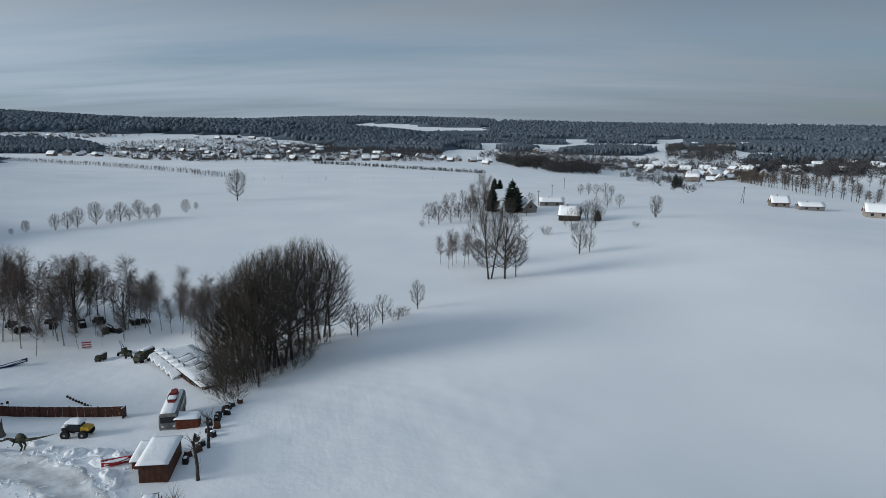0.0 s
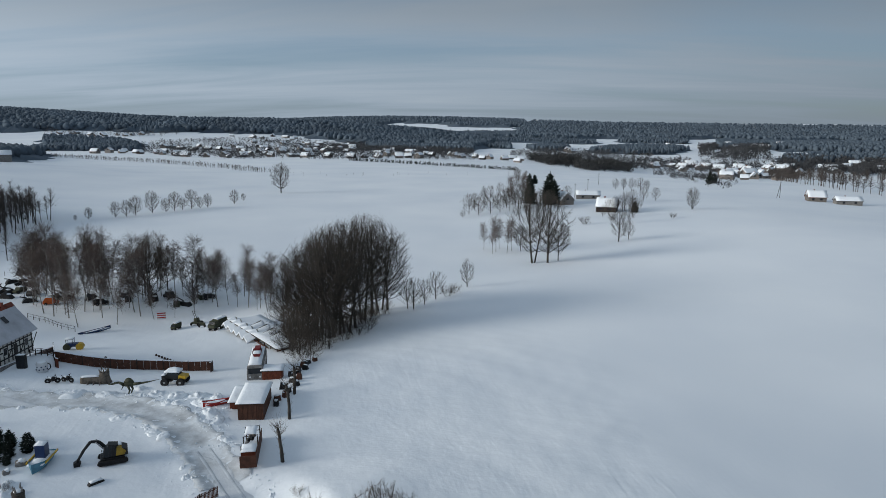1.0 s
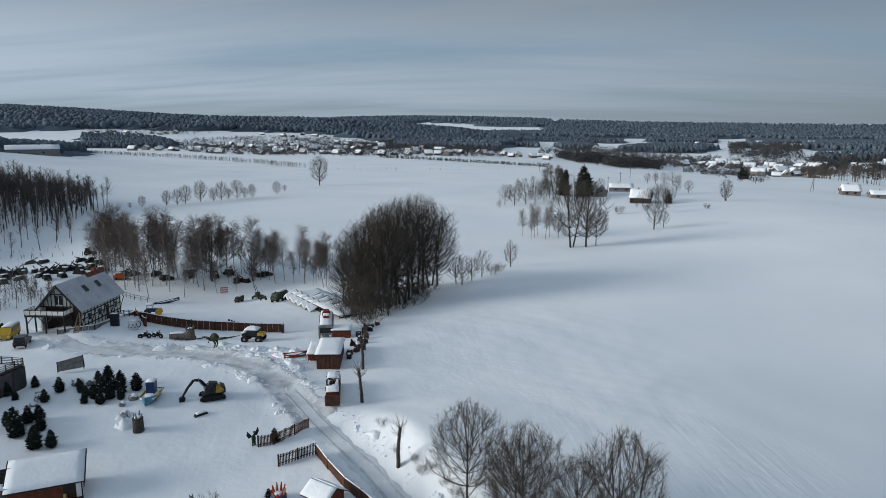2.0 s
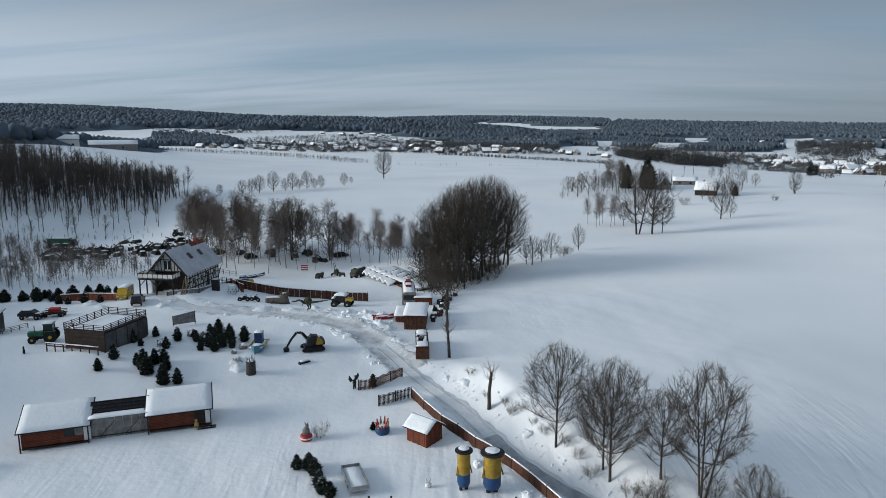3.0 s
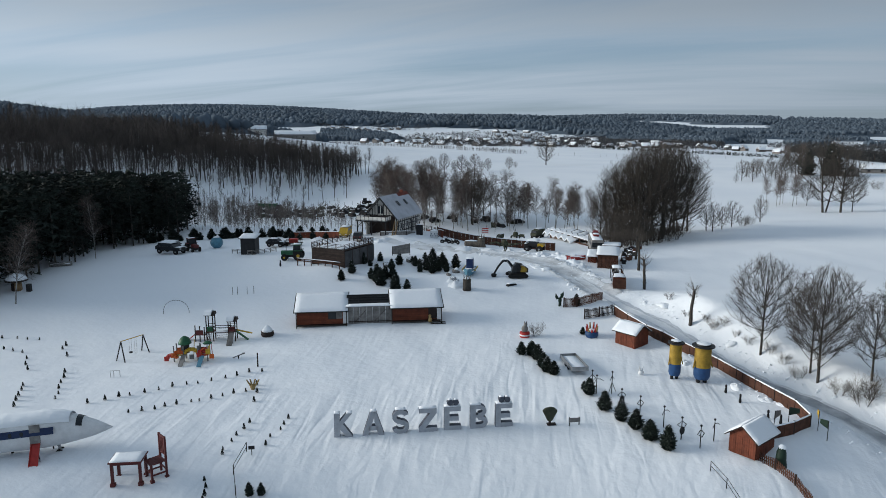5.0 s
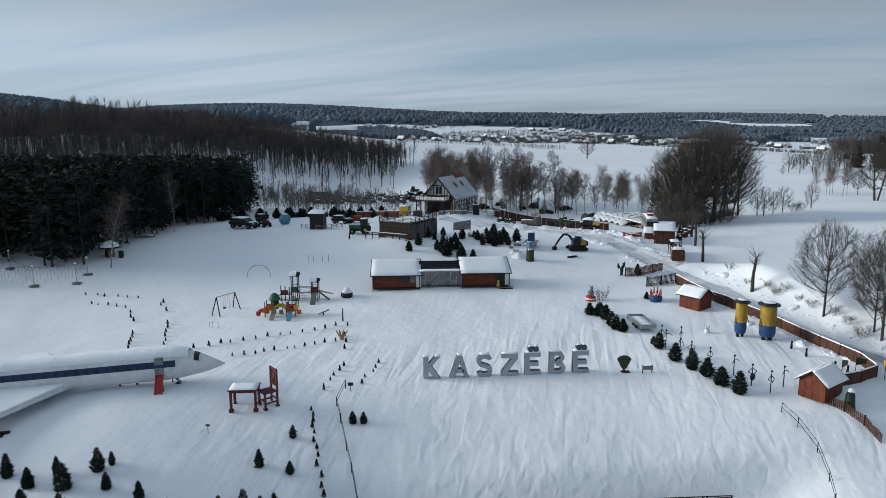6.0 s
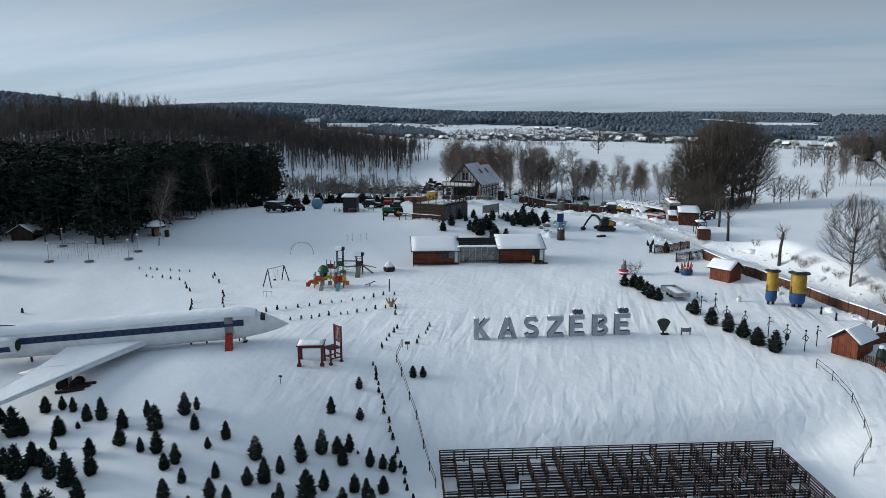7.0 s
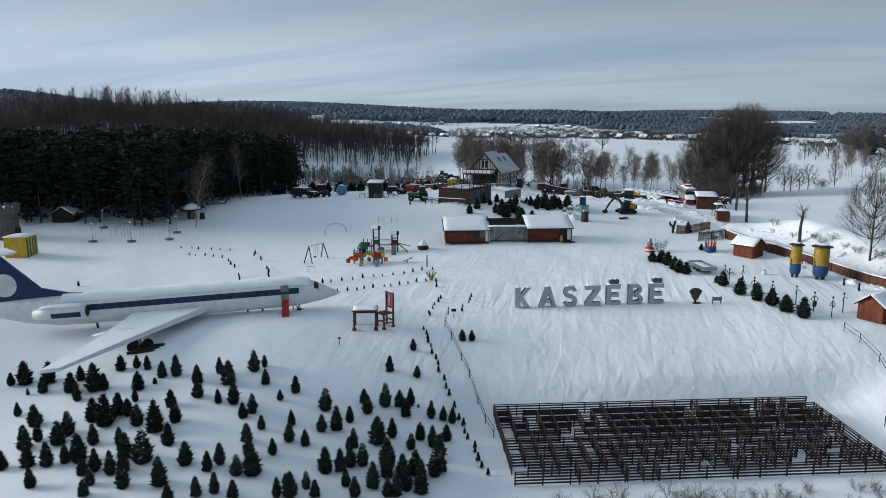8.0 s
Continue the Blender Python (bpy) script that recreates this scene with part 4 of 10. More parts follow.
# roadside trees on the bank of the lane
for key, x, y, h in [("road0", -14.7, 48.7, 13.5), ("road1", -8.6, 43.2, 14.6), ("road2", -9.3, 44.6, 11.5), ("road_twin", 0.6, 39.6, 15), ("road2", -3.3, 42.0, 10.5), ("road1", 4.8, 35.3, 8)]:
    plant(key, x, y, h, label="bare roadside tree on the snowy bank of the lane", group="roadside trees")
for k, (x, y, h) in enumerate([(-4.5, 39.2, 3.6), (-6.7, 40.8, 2.6), (-10.6, 43.9, 2.2), (3.9, 34.1, 5), (5.7, 34.4, 5.5), (-12.1, 46.4, 1.8), (-20.5, 55.3, 2.0), (-19.1, 55.1, 1.8), (-17.6, 52.6, 1.3), (-27.2, 65.4, 1.6), (1.7, 39.6, 4), (8.2, 32.3, 5.5)]):
    plant("shrub%d" % (k % 2), x, y, h, label="leafless shrub on the bank of the lane", group="shrubs by the lane")
for k, (x, y, h) in enumerate([(1.3, 36.6, 3.2), (3, 35.1, 2.6), (10.1, 32.9, 2.4)]):
    plant("leafy", x, y, h, label="shrub with withered brown leaves on the lane bank", group="withered shrubs by the lane")
for k, (x, y, h) in enumerate([(6.9, 32.6, 6.0), (8.6, 34.5, 6.5), (10.6, 31.5, 5.5), (12.5, 34, 5.0), (-21.5, 57, 1.6), (-16.1, 50.7, 1.6), (-13.7, 48.5, 2.0), (-24.4, 60.2, 1.3), (-3.7, 40.2, 3.4), (-0.3, 37.3, 3.0)]):
    plant("shrub%d" % (k % 2), x, y, h, label="leafless shrub on the bank of the lane", group="shrubs by the lane")
# birches behind the yard
birches = [(-122.8, 165.2, 20), (-118.9, 163.2, 21), (-118.8, 168.5, 19), (-114.2, 162.3, 21), (-113, 167.7, 20), (-109.2, 168.8, 21), (-107, 154.3, 15), (-105.4, 163, 20), (-99.2, 158.7, 15), (-102.2, 171.6, 18), (-96.4, 166.2, 19.5),
           (-92, 184, 13), (-81.4, 179.3, 13.5), (-75.5, 176.2, 14.2), (-68.1, 171.2, 14), (-59.9, 165.1, 13), (-129.4, 171, 18), (-126, 176, 19), (-121.7, 173.5, 20), (-116.3, 175.8, 19), (-108.6, 175.4, 18), (-134, 174, 17), (-64.4, 167.4, 10), (-71.9, 173.4, 11), (-99.3, 168.8, 18), (-55, 163.1, 10)]
for k, (x, y, h) in enumerate(birches):
    plant("birch%d" % (k % 4), x, y, h * 1.05, label="slender bare birch in a row behind the yard", group="birches behind the yard")
for k in range(40):
    f = (k / 39) ** 1.3
    x, y = -136 + 84 * f + 3 * math.sin(k * 7.1), 179 + 9 * math.sin(f * 3.1) - 14 * f ** 2 + 5 * math.sin(k * 3.7)
    plant("birch%d" % ((k + 2) % 4), x, y, 21.5 - 8.5 * f + 2.2 * math.sin(k * 5.3), label="slender bare birch in a row behind the yard", group="birches behind the yard")
plant("broad1", -98.2, 175.5, 20, label="bare forked tree among the birches")
plant("road0", -97.4, 185.8, 15, label="bare tree among the birches")
plant("lone1", -86.3, 178.3, 12.5, label="bare spreading tree among the birches")
for k in range(16):
    x, y = -128 + 3.1 * k + 2 * math.sin(k * 4.1), 170 + 5 * math.sin(k * 2.7)
    plant("birch%d" % (k % 4), x, y, 8.5 + 2.5 * math.sin(k * 1.9), label="young bare tree between the birches behind the house", group="young trees behind the house")
# field trees
plant("lone", -130.5, 431, 20.5, label="large bare tree alone in the snowy field")
for k, (x, y, h) in enumerate([(-188, 293, 2.9), (-184, 297, 6.0), (-175, 304, 7.8), (-171, 307, 8.4), (-169, 312, 10.0), (-165, 321, 11.4), (-160, 325, 7.4), (-158, 331, 10.4), (-156, 336, 6.4), (-153, 340, 10.6), (-150, 344, 6.5), (-147, 347, 7.8), (-139, 366, 8.2), (-140, 384, 4.4)]):
    plant(("field0", "field1", "field2")[k % 3], x, y, h, label="bare tree of a row along the field boundary", group="field boundary trees")
# the farmstead
for key, x, y, h in [("broad2", 15.5, 221.8, 26.5), ("broad3", 20.5, 221, 24.5), ("road1", 24.5, 224, 14), ("road0", 12.8, 244.5, 10), ("birch0", 3.5, 244, 15), ("birch2", 7.5, 241, 14), ("birch1", 5, 249, 13), ("lone1", 52.8, 259.5, 13.5), ("orchard1", 57.5, 263, 8),
                     ("orchard1", -7, 333, 11), ("orchard0", -2, 330, 10), ("orchard1", 4, 336, 11), ("orchard0", 9, 340, 10), ("road0", 14, 344, 13), ("broad1", 20, 352, 18), ("birch3", 24, 362, 20), ("birch2", 17, 366, 18),
                     ("orchard0", -10, 322, 4), ("multi", 107, 340, 12), ("shrub0", 88.5, 310, 3.5), ("orchard0", 84, 372, 8), ("orchard1", 92, 380, 8.5), ("orchard0", 100, 384, 8), ("orchard1", 66, 300, 8), ("shrub1", 46, 300, 5), ("shrub0", 60, 308, 5), ("orchard0", 72, 318, 8)]:
    plant(key, x, y, h, label="bare tree round the farmstead", group="farmstead trees")

for k, (x, y, h) in enumerate([(62, 326, 8), (66, 331, 9), (70.5, 335, 9), (75, 331, 8), (58, 320, 6), (73, 341, 10), (79, 338, 7), (100.6, 470, 9), (104, 460, 9), (109, 457, 9.5), (113, 456, 8), (96, 474, 8), (-4, 352, 9), (1, 357, 10), (8, 352, 9), (13, 356, 10),
                               (18, 360, 9), (12, 414, 9), (6, 408, 8), (2, 401, 8), (31, 352, 11), (36, 357, 10), (44, 356, 8), (50, 388, 9), (24, 384, 10), (78, 346, 7)]):
    plant(("orchard0", "lone1", "orchard1")[k % 3], x, y, h, label="bare fruit tree round the farmstead", group="farmstead trees")
for k, (x, y, h) in enumerate([(26, 495, 15), (30, 500, 14), (34, 512, 13), (9.5, 246, 13), (2, 240, 12), (-1, 247, 12)]):
    plant(("birch1", "birch3", "birch0")[k % 3], x, y, h, label="bare tree round the farmstead", group="farmstead trees")
# the dark spruces of the plantation, row by row: u, v, height
PLANTED_A = [(-100.4, 24.3, 1.4), (-99, 24.3, 2.5), (-97.8, 22.4, 0.7), (-96.3, 22.4, 1.7), (-96.5, 24.2, 2.3), (-97, 18.9, 1.4), (-94.2, 16.5, 2.1), (-93.1, 12.5, 2.3), (-92.5, 13.6, 1.7), (-91.4, 9.7, 1.8), (-89.6, 6.5, 1.7), (-90.1, 14.1, 2.2)]
PLANTED_B = [(-90.3, 12.7, 2.1), (-89.7, 9.4, 2.1), (-88.3, 9.6, 1.6), (-93.2, 21.7, 2.1), (-91.9, 20.1, 1.7), (-93.1, 23.7, 1.6), (-90.8, 21.4, 2.8), (-89.8, 21.4, 1.8), (-88.6, 15.9, 2.3), (-87.1, 14.8, 3), (-87, 12, 1.9), (-87.2, 9.6, 2.4)]
PLANTED_C = [(-86, 7.6, 1.5), (-85.2, 8, 2), (-84.8, 6.1, 1.4), (-84.7, 4.7, 1.4), (-83.7, 7.3, 2), (-89.4, 24.7, 1.7), (-87.8, 24.8, 1.4), (-86.5, 24.2, 1.5), (-86.2, 20.6, 1.9), (-85.7, 18.4, 1.3), (-86.5, 16.4, 2.2), (-85.5, 16, 1.7)]
PLANTED_D = [(-84, 14.2, 2), (-84.6, 11.6, 1.6), (-83.3, 9.4, 2.2), (-82.7, 7.4, 1.9), (-82, 5.4, 2), (-81.6, 8.6, 2.8), (-82, 12.9, 3), (-80.2, 10.8, 2), (-81.8, 16.8, 1.7), (-80.6, 14.1, 2.2), (-84.8, 21.3, 0.7), (-84.4, 22.4, 1.7)]
PLANTED_E = [(-82.9, 22.1, 2.2), (-80.4, 20.6, 1.9), (-79.6, 17.9, 1.8), (-78.5, 21.9, 1.7), (-77.2, 20.1, 2.4), (-76, 16.8, 2.1), (-77.5, 17, 1.4), (-74.7, 14.7, 1.5), (-74, 15.5, 1.9), (-79.2, 5.4, 2.4), (-77.9, 7.9, 2), (-75.9, 7, 1.7)]
PLANTED_F = [(-75.1, 7.8, 1.9), (-73.5, 6.6, 1.7), (-76, 4, 1.6), (-74.7, 4.4, 1.7), (-78, 3.6, 1.4), (-73.1, 3.6, 1.7), (-75.1, 22.2, 2.2), (-73.6, 11, 1.7), (-73, 9, 2), (-72.3, 6.7, 2.5), (-93.6, 9.8, 1.7), (-74.2, 23, 1.3)]
PLANTED_G = [(-73.6, 20.1, 1.6), (-72.7, 13, 1.3), (-70.5, 19.1, 1.8), (-71.8, 17.7, 1.1), (-67.4, 16.9, 2.2), (-70.2, 14, 1.5), (-70, 11.4, 1.7), (-68.6, 11.1, 1.5), (-71.1, 9.4, 1.5), (-67.4, 13.4, 1.6), (-66.1, 14, 2.3), (-65, 15.5, 1.6)]
PLANTED_H = [(-63.8, 18.8, 1.5), (-63.4, 17.3, 1.9), (-61.7, 18.7, 2.4), (-60.3, 19, 1.7), (-59.2, 19.4, 1.8), (-59.7, 17.6, 1.9), (-58.4, 19.3, 0.4), (-57.2, 17.9, 1.8), (-56, 17.8, 1.4), (-55.1, 17.7, 1.5), (-61.3, 24, 1.8), (-58.4, 23.5, 1.3)]
PLANTED_I = [(-58.7, 27.8, 1.3), (-64.4, 11.6, 1.8), (-64.8, 11.1, 1.2), (-62.3, 12.5, 2.6), (-61, 13.9, 1.9), (-59.3, 12.3, 1.5), (-58.4, 14.2, 1.7), (-57.3, 13.2, 2), (-55.9, 14.7, 1.6), (-56.8, 11.4, 2.3), (-57.4, 8.3, 2.3), (-56.8, 9.1, 1.8)]
PLANTED_J = [(-66.5, 7.6, 2.2), (-65.3, 8, 2), (-64.5, 8.7, 1.8), (-63.5, 9, 2), (-62.5, 6, 2.2), (-61.4, 9, 2.5), (-61.4, 7.5, 2.1), (-60.1, 7.4, 2.2), (-59, 8.2, 2.2), (-58.6, 6.9, 2.2), (-59.8, 5.9, 1.9), (-58.6, 5.5, 2)]
PLANTED_K = [(-64.7, 5.9, 1.5), (-63.9, 4.7, 1.7), (-61.3, 5, 1.5), (-69.9, 4.2, 1.6), (-68.9, 4.3, 2.1), (-69.5, 5.8, 0.9), (-67.8, 5.4, 1.5), (-67, 4.5, 1.4), (-60.6, 5, 1.9)]
for n, row in enumerate((PLANTED_A, PLANTED_B, PLANTED_C, PLANTED_D, PLANTED_E, PLANTED_F, PLANTED_G, PLANTED_H, PLANTED_I, PLANTED_J, PLANTED_K)):
    for k, (u, v, h) in enumerate(row):
        x, y = to_xy(u, v)
        spruce(x, y, h * 1.12, n + k * 3, wide=1.08 + 0.14 * math.sin(k * 2.3 + n))

for k, (x, y, h) in enumerate([(-61.0, 1.9, 1.5), (-60.0, 2.4, 1.4)]):
    spruce(x, y, h, k + 2, wide=1.2)

# joined woods
PINES = [(-128, 26), (-133, 36), (-138, 50), (-147, 66), (-148, 80), (-149, 94), (-170, 118), (-230, 120), (-330, 60), (-330, -30), (-200, -10), (-158, 14)]
pine_wood("pine_wood", [p for p in scatter(PINES, 3.7, 1) if p[0] > -215], 15, 2, "dense dark pine wood at the edge of the park", 84, 0.19, True)
pine_wood("pine_wood", [p for p in scatter(PINES, 5.5, 12) if p[0] <= -215], 15, 12, "dark pine wood behind the edge of the park", 40, 0.2)
SLOPE = [(-286, 100), (-301, 170), (-291, 240), (-271, 300), (-233, 313), (-300, 345), (-420, 400), (-640, 420), (-640, 20), (-400, 30), (-290, 90)]
FRONT = [(-252, 138), (-252, 170), (-246, 200), (-218, 236), (-196, 262), (-198, 292), (-232, 312), (-270, 300), (-290, 240), (-300, 170), (-285, 100)]
bare_wood("bare_wood", scatter(FRONT, 3.6, 3), 14.5, 4, "bare deciduous wood on the slope across the valley", 80, low=0.34)
bare_wood("bare_wood", [p for p in scatter(SLOPE, 5.4, 8) if p[1] < 240], 18, 9, "tall bare deciduous wood high on the slope", 62, thin=0.8, low=0.2, wide=0.8)
bare_wood("bare_wood", [p for p in scatter(SLOPE, 5.4, 8) if p[1] >= 240], 15.5, 9, "bare deciduous wood higher on the slope", 52, thin=1.35, low=0.2)
# an added wood, never in view, that casts shade over the plantation
WEST_SHADE_WOOD = [(-152, -20), (-128, -40), (-114, -64), (-120, -112), (-205, -124), (-235, -44), (-190, -14)]
pine_wood("pine_wood", scatter(WEST_SHADE_WOOD, 6.5, 31), 12, 32, "unseen pine wood added to shade the plantation from the west", 34, 0.2)
EDGE = [(-252, 138), (-246, 200), (-218, 236), (-196, 262), (-176, 238), (-194, 206), (-218, 184), (-226, 150)]
bare_wood("bare_wood", scatter(EDGE, 8.5, 41), 12.5, 42, "thin bare trees strewn down the snowy slope", 70, thin=0.9, low=0.35)
UNDER = [(-286, 100), (-301, 170), (-291, 250), (-330, 345), (-430, 380), (-430, 40)]
bare_wood("wood_undergrowth", scatter(UNDER, 4.2, 61), 7.5, 62, "dense dark undergrowth beneath the slope wood", 40, thin=1.5, low=0.03)
SLOPE_BRUSH = [(-246, 150), (-236, 196), (-205, 226), (-180, 232), (-170, 216), (-196, 196), (-215, 170)]
bare_wood("slope_brush", scatter(SLOPE_BRUSH, 6.0, 43), 2.2, 44, "low brush and bushes on the snowy slope", 26, mat=GREY_TWIG, thin=0.6, low=0.05)
VALLEY = [(-150, 100), (-176, 124), (-215, 140), (-222, 172), (-190, 170), (-168, 162), (-150, 158), (-132, 150), (-124, 128), (-134, 106)]
bare_wood("valley_thicket", scatter(VALLEY, 4.4, 5), 7.5, 6, "thin grey birches and alders in the snowy valley", 70, mat=GREY_TWIG, thin=0.6, light=True, low=0.3)
BRUSH = [(-140, 104), (-128, 122), (-122, 142), (-140, 160), (-170, 172), (-215, 205), (-240, 190), (-236, 150), (-176, 124)]
bare_wood("valley_brush", scatter(BRUSH, 3.4, 15), 3.6, 16, "grey brushwood filling the snowy valley", 40, mat=GREY_TWIG, thin=0.5, low=0.1)
BELT = [(-222, 121), (-250, 142), (-292, 104), (-400, 36), (-332, 58), (-232, 119)]
bare_wood("bare_wood", scatter(BELT, 3.8, 51), 14, 52, "bare deciduous trees behind the dark pines", 60, low=0.15)

# ---------------------------------------------------------------- the park


def uv(u, v):
    return to_xy(u, v)


def gable_roof(x0, x1, y0, y1, eave, ridge, over=0.35, thick=0.14, along="y", bm=None):
    """Two sloping slabs that meet at a ridge."""
    if along == "y":
        xm = (x0 + x1) / 2
        s = (ridge - eave) / (xm - x0)
        a, b, e = x0 - over, x1 + over, eave - s * over
        return prism([(a, e), (xm, ridge), (b, e), (b, e + thick), (xm, ridge + thick * 1.3), (a, e + thick)], y0 - over, y1 + over, "y", bm)
    ym = (y0 + y1) / 2
    s = (ridge - eave) / (ym - y0)
    a, b, e = y0 - over, y1 + over, eave - s * over
    return prism([(a, e), (ym, ridge), (b, e), (b, e + thick), (ym, ridge + thick * 1.3), (a, e + thick)], x0 - over, x1 + over, "x", bm)


def boards(parent, name, x0, x1, y0, y1, z0, z1, mat, width=0.22, upright=True, gap=0.02, axis_y=False):
    """A wall of separate boards between two corners."""
    span = (z1 - z0) if not upright else ((y1 - y0) if axis_y else (x1 - x0))
    n = max(1, round(span / width))
    w = span / n
    for i in range(n):
        a, b = i * w + gap / 2, (i + 1) * w - gap / 2
        d = 0.012 * ((i * 7) % 3)
        if not upright:
            part(name, box(x0, x1, y0 - d, y1, z0 + a, z0 + b), mat, parent)
        elif axis_y:
            part(name, box(x0 - d, x1 + d, y0 + a, y0 + b, z0, z1), mat, parent)
        else:
            part(name, box(x0 + a, x0 + b, y0 - d, y1, z0, z1), mat, parent)


# ---- the row of standing letters


def letter_shape(ch):
    """Strokes of a heavy letter in a 1 x 1.3 field, as closed outlines."""
    if ch == "K":
        return [[(0, 0), (.30, 0), (.30, 1.3), (0, 1.3)], [(.30, .48), (.68, 0), (1.02, 0), (.47, .74), (.98, 1.3), (.66, 1.3), (.30, .88)]]
    if ch == "A":
        return [[(-.05, 0), (.22, 0), (.54, 1.0), (.60, 1.3), (.36, 1.3)], [(1.02, 0), (.74, 0), (.54, .75), (.54, 1.3), (.62, 1.3)], [(.24, .28), (.78, .28), (.72, .52), (.30, .52)]]
    if ch == "Z":
        return [[(0, 1.05), (.96, 1.05), (.96, 1.3), (0, 1.3)], [(0, 0), (1.0, 0), (1.0, .26), (0, .26)], [(0, .26), (.36, .26), (.96, 1.05), (.60, 1.05)]]
    if ch == "E":
        return [[(0, 0), (.30, 0), (.30, 1.3), (0, 1.3)], [(.30, 0), (.98, 0), (.98, .26), (.30, .26)], [(.30, .53), (.84, .53), (.84, .77), (.30, .77)], [(.30, 1.05), (.95, 1.05), (.95, 1.3), (.30, 1.3)]]
    return []


def arc_stroke(cx, cy, rx, ry, w, a0, a1, n=10):
    outer = [(cx + rx * math.cos(radians(a0 + (a1 - a0) * i / n)), cy + ry * math.sin(radians(a0 + (a1 - a0) * i / n))) for i in range(n + 1)]
    inner = [(cx + (rx - w) * math.cos(radians(a0 + (a1 - a0) * i / n)), cy + (ry - w) * math.sin(radians(a0 + (a1 - a0) * i / n))) for i in range(n + 1)]
    return [[outer[i], outer[i + 1], inner[i + 1], inner[i]] for i in range(n)]


def standing_letter(ch, u, w, dots=False):
    x, y = uv(u, 38.9)
    th = thing("letter", x, y, 28, "grey block letter %s with dark sides" % (ch + (" with two dots" if dots else "")), "letter", "row of standing letters", z=ground_z(x, y) - 0.1)
    H, k = 2.75, w / 1.0
    polys = letter_shape(ch)
    if ch == "S":
        polys = arc_stroke(.5, .92, .47, .38, .24, 20, 270) + arc_stroke(.5, .37, .49, .38, .25, 90, -160)
    if ch == "B":
        polys = [[(0, 0), (.30, 0), (.30, 1.3), (0, 1.3)]] + arc_stroke(.45, .97, .46, .33, .22, 90, -90) + arc_stroke(.45, .36, .54, .36, .24, 90, -90)
        polys += [[(.30, 1.08), (.46, 1.08), (.46, 1.3), (.30, 1.3)], [(.30, .62), (.46, .62), (.46, .76), (.30, .76)], [(.30, 0), (.46, 0), (.46, .24), (.30, .24)]]
    front, side, cap = bmesh.new(), bmesh.new(), bmesh.new()
    for p in polys:
        q = [((a - .5) * k, b * H / 1.3) for a, b in p]
        prism(q, -0.36, -0.30, "y", front)
        prism(q, -0.30, 0.34, "y", side)
    for half in (front, side):
        bmesh.ops.remove_doubles(half, verts=half.verts, dist=0.002)
    part("face", front, LETTER, th)
    part("body", side, LETTER_SIDE_SHADE, th, "sides in a darker grey that paints their shade")
    tops = {"K": [(-.5, -.2), (.16, .48)], "A": [(-.14, .12)], "Z": [(-.5, .46)], "E": [(-.5, .45)], "S": [(-.3, .3)], "B": [(-.5, .1)]}[ch]
    for a, b in tops:
        snow_pillow(a * k, b * k, -0.36, 0.34, H + 0.003, 0.14, cap, 4, seed=u)
    part("snow", cap, SNOW_CAP, th, "snow lying on top", smooth=True)
    part("snow", snow_pillow(-.62 * k, .62 * k, -0.55, 0.55, -0.1, 0.24, None, 6, seed=u * 2), SNOW_CAP, th, "drift at its foot", smooth=True)
    if dots:
        for s in (-0.33, 0.33):
            part("dot", lathe([(.30, -.30), (.33, -.27), (.33, .27), (.30, .30)], 14, None, Matrix.Translation((s, 0, H + 0.42)) @ Matrix.Rotation(radians(90), 4, "X")), LETTER_SIDE_SHADE, th)
            part("snow", ball((s, 0, H + 0.70), 0.26, 0.28, 0.12, 8, 4), SNOW_CAP, th, "snow lying on top", smooth=True)


for ch, u, w, dots in (("K", -44.3, 2.0, 0), ("A", -41.1, 2.2, 0), ("S", -38.2, 1.9, 0), ("Z", -35.2, 2.0, 0), ("E", -32.5, 1.9, 1), ("B", -29.6, 1.95, 0), ("E", -26.8, 1.95, 1)):
    standing_letter(ch, u, w, bool(dots))

# ---- the pair of red-brown huts with the boarded gate between them


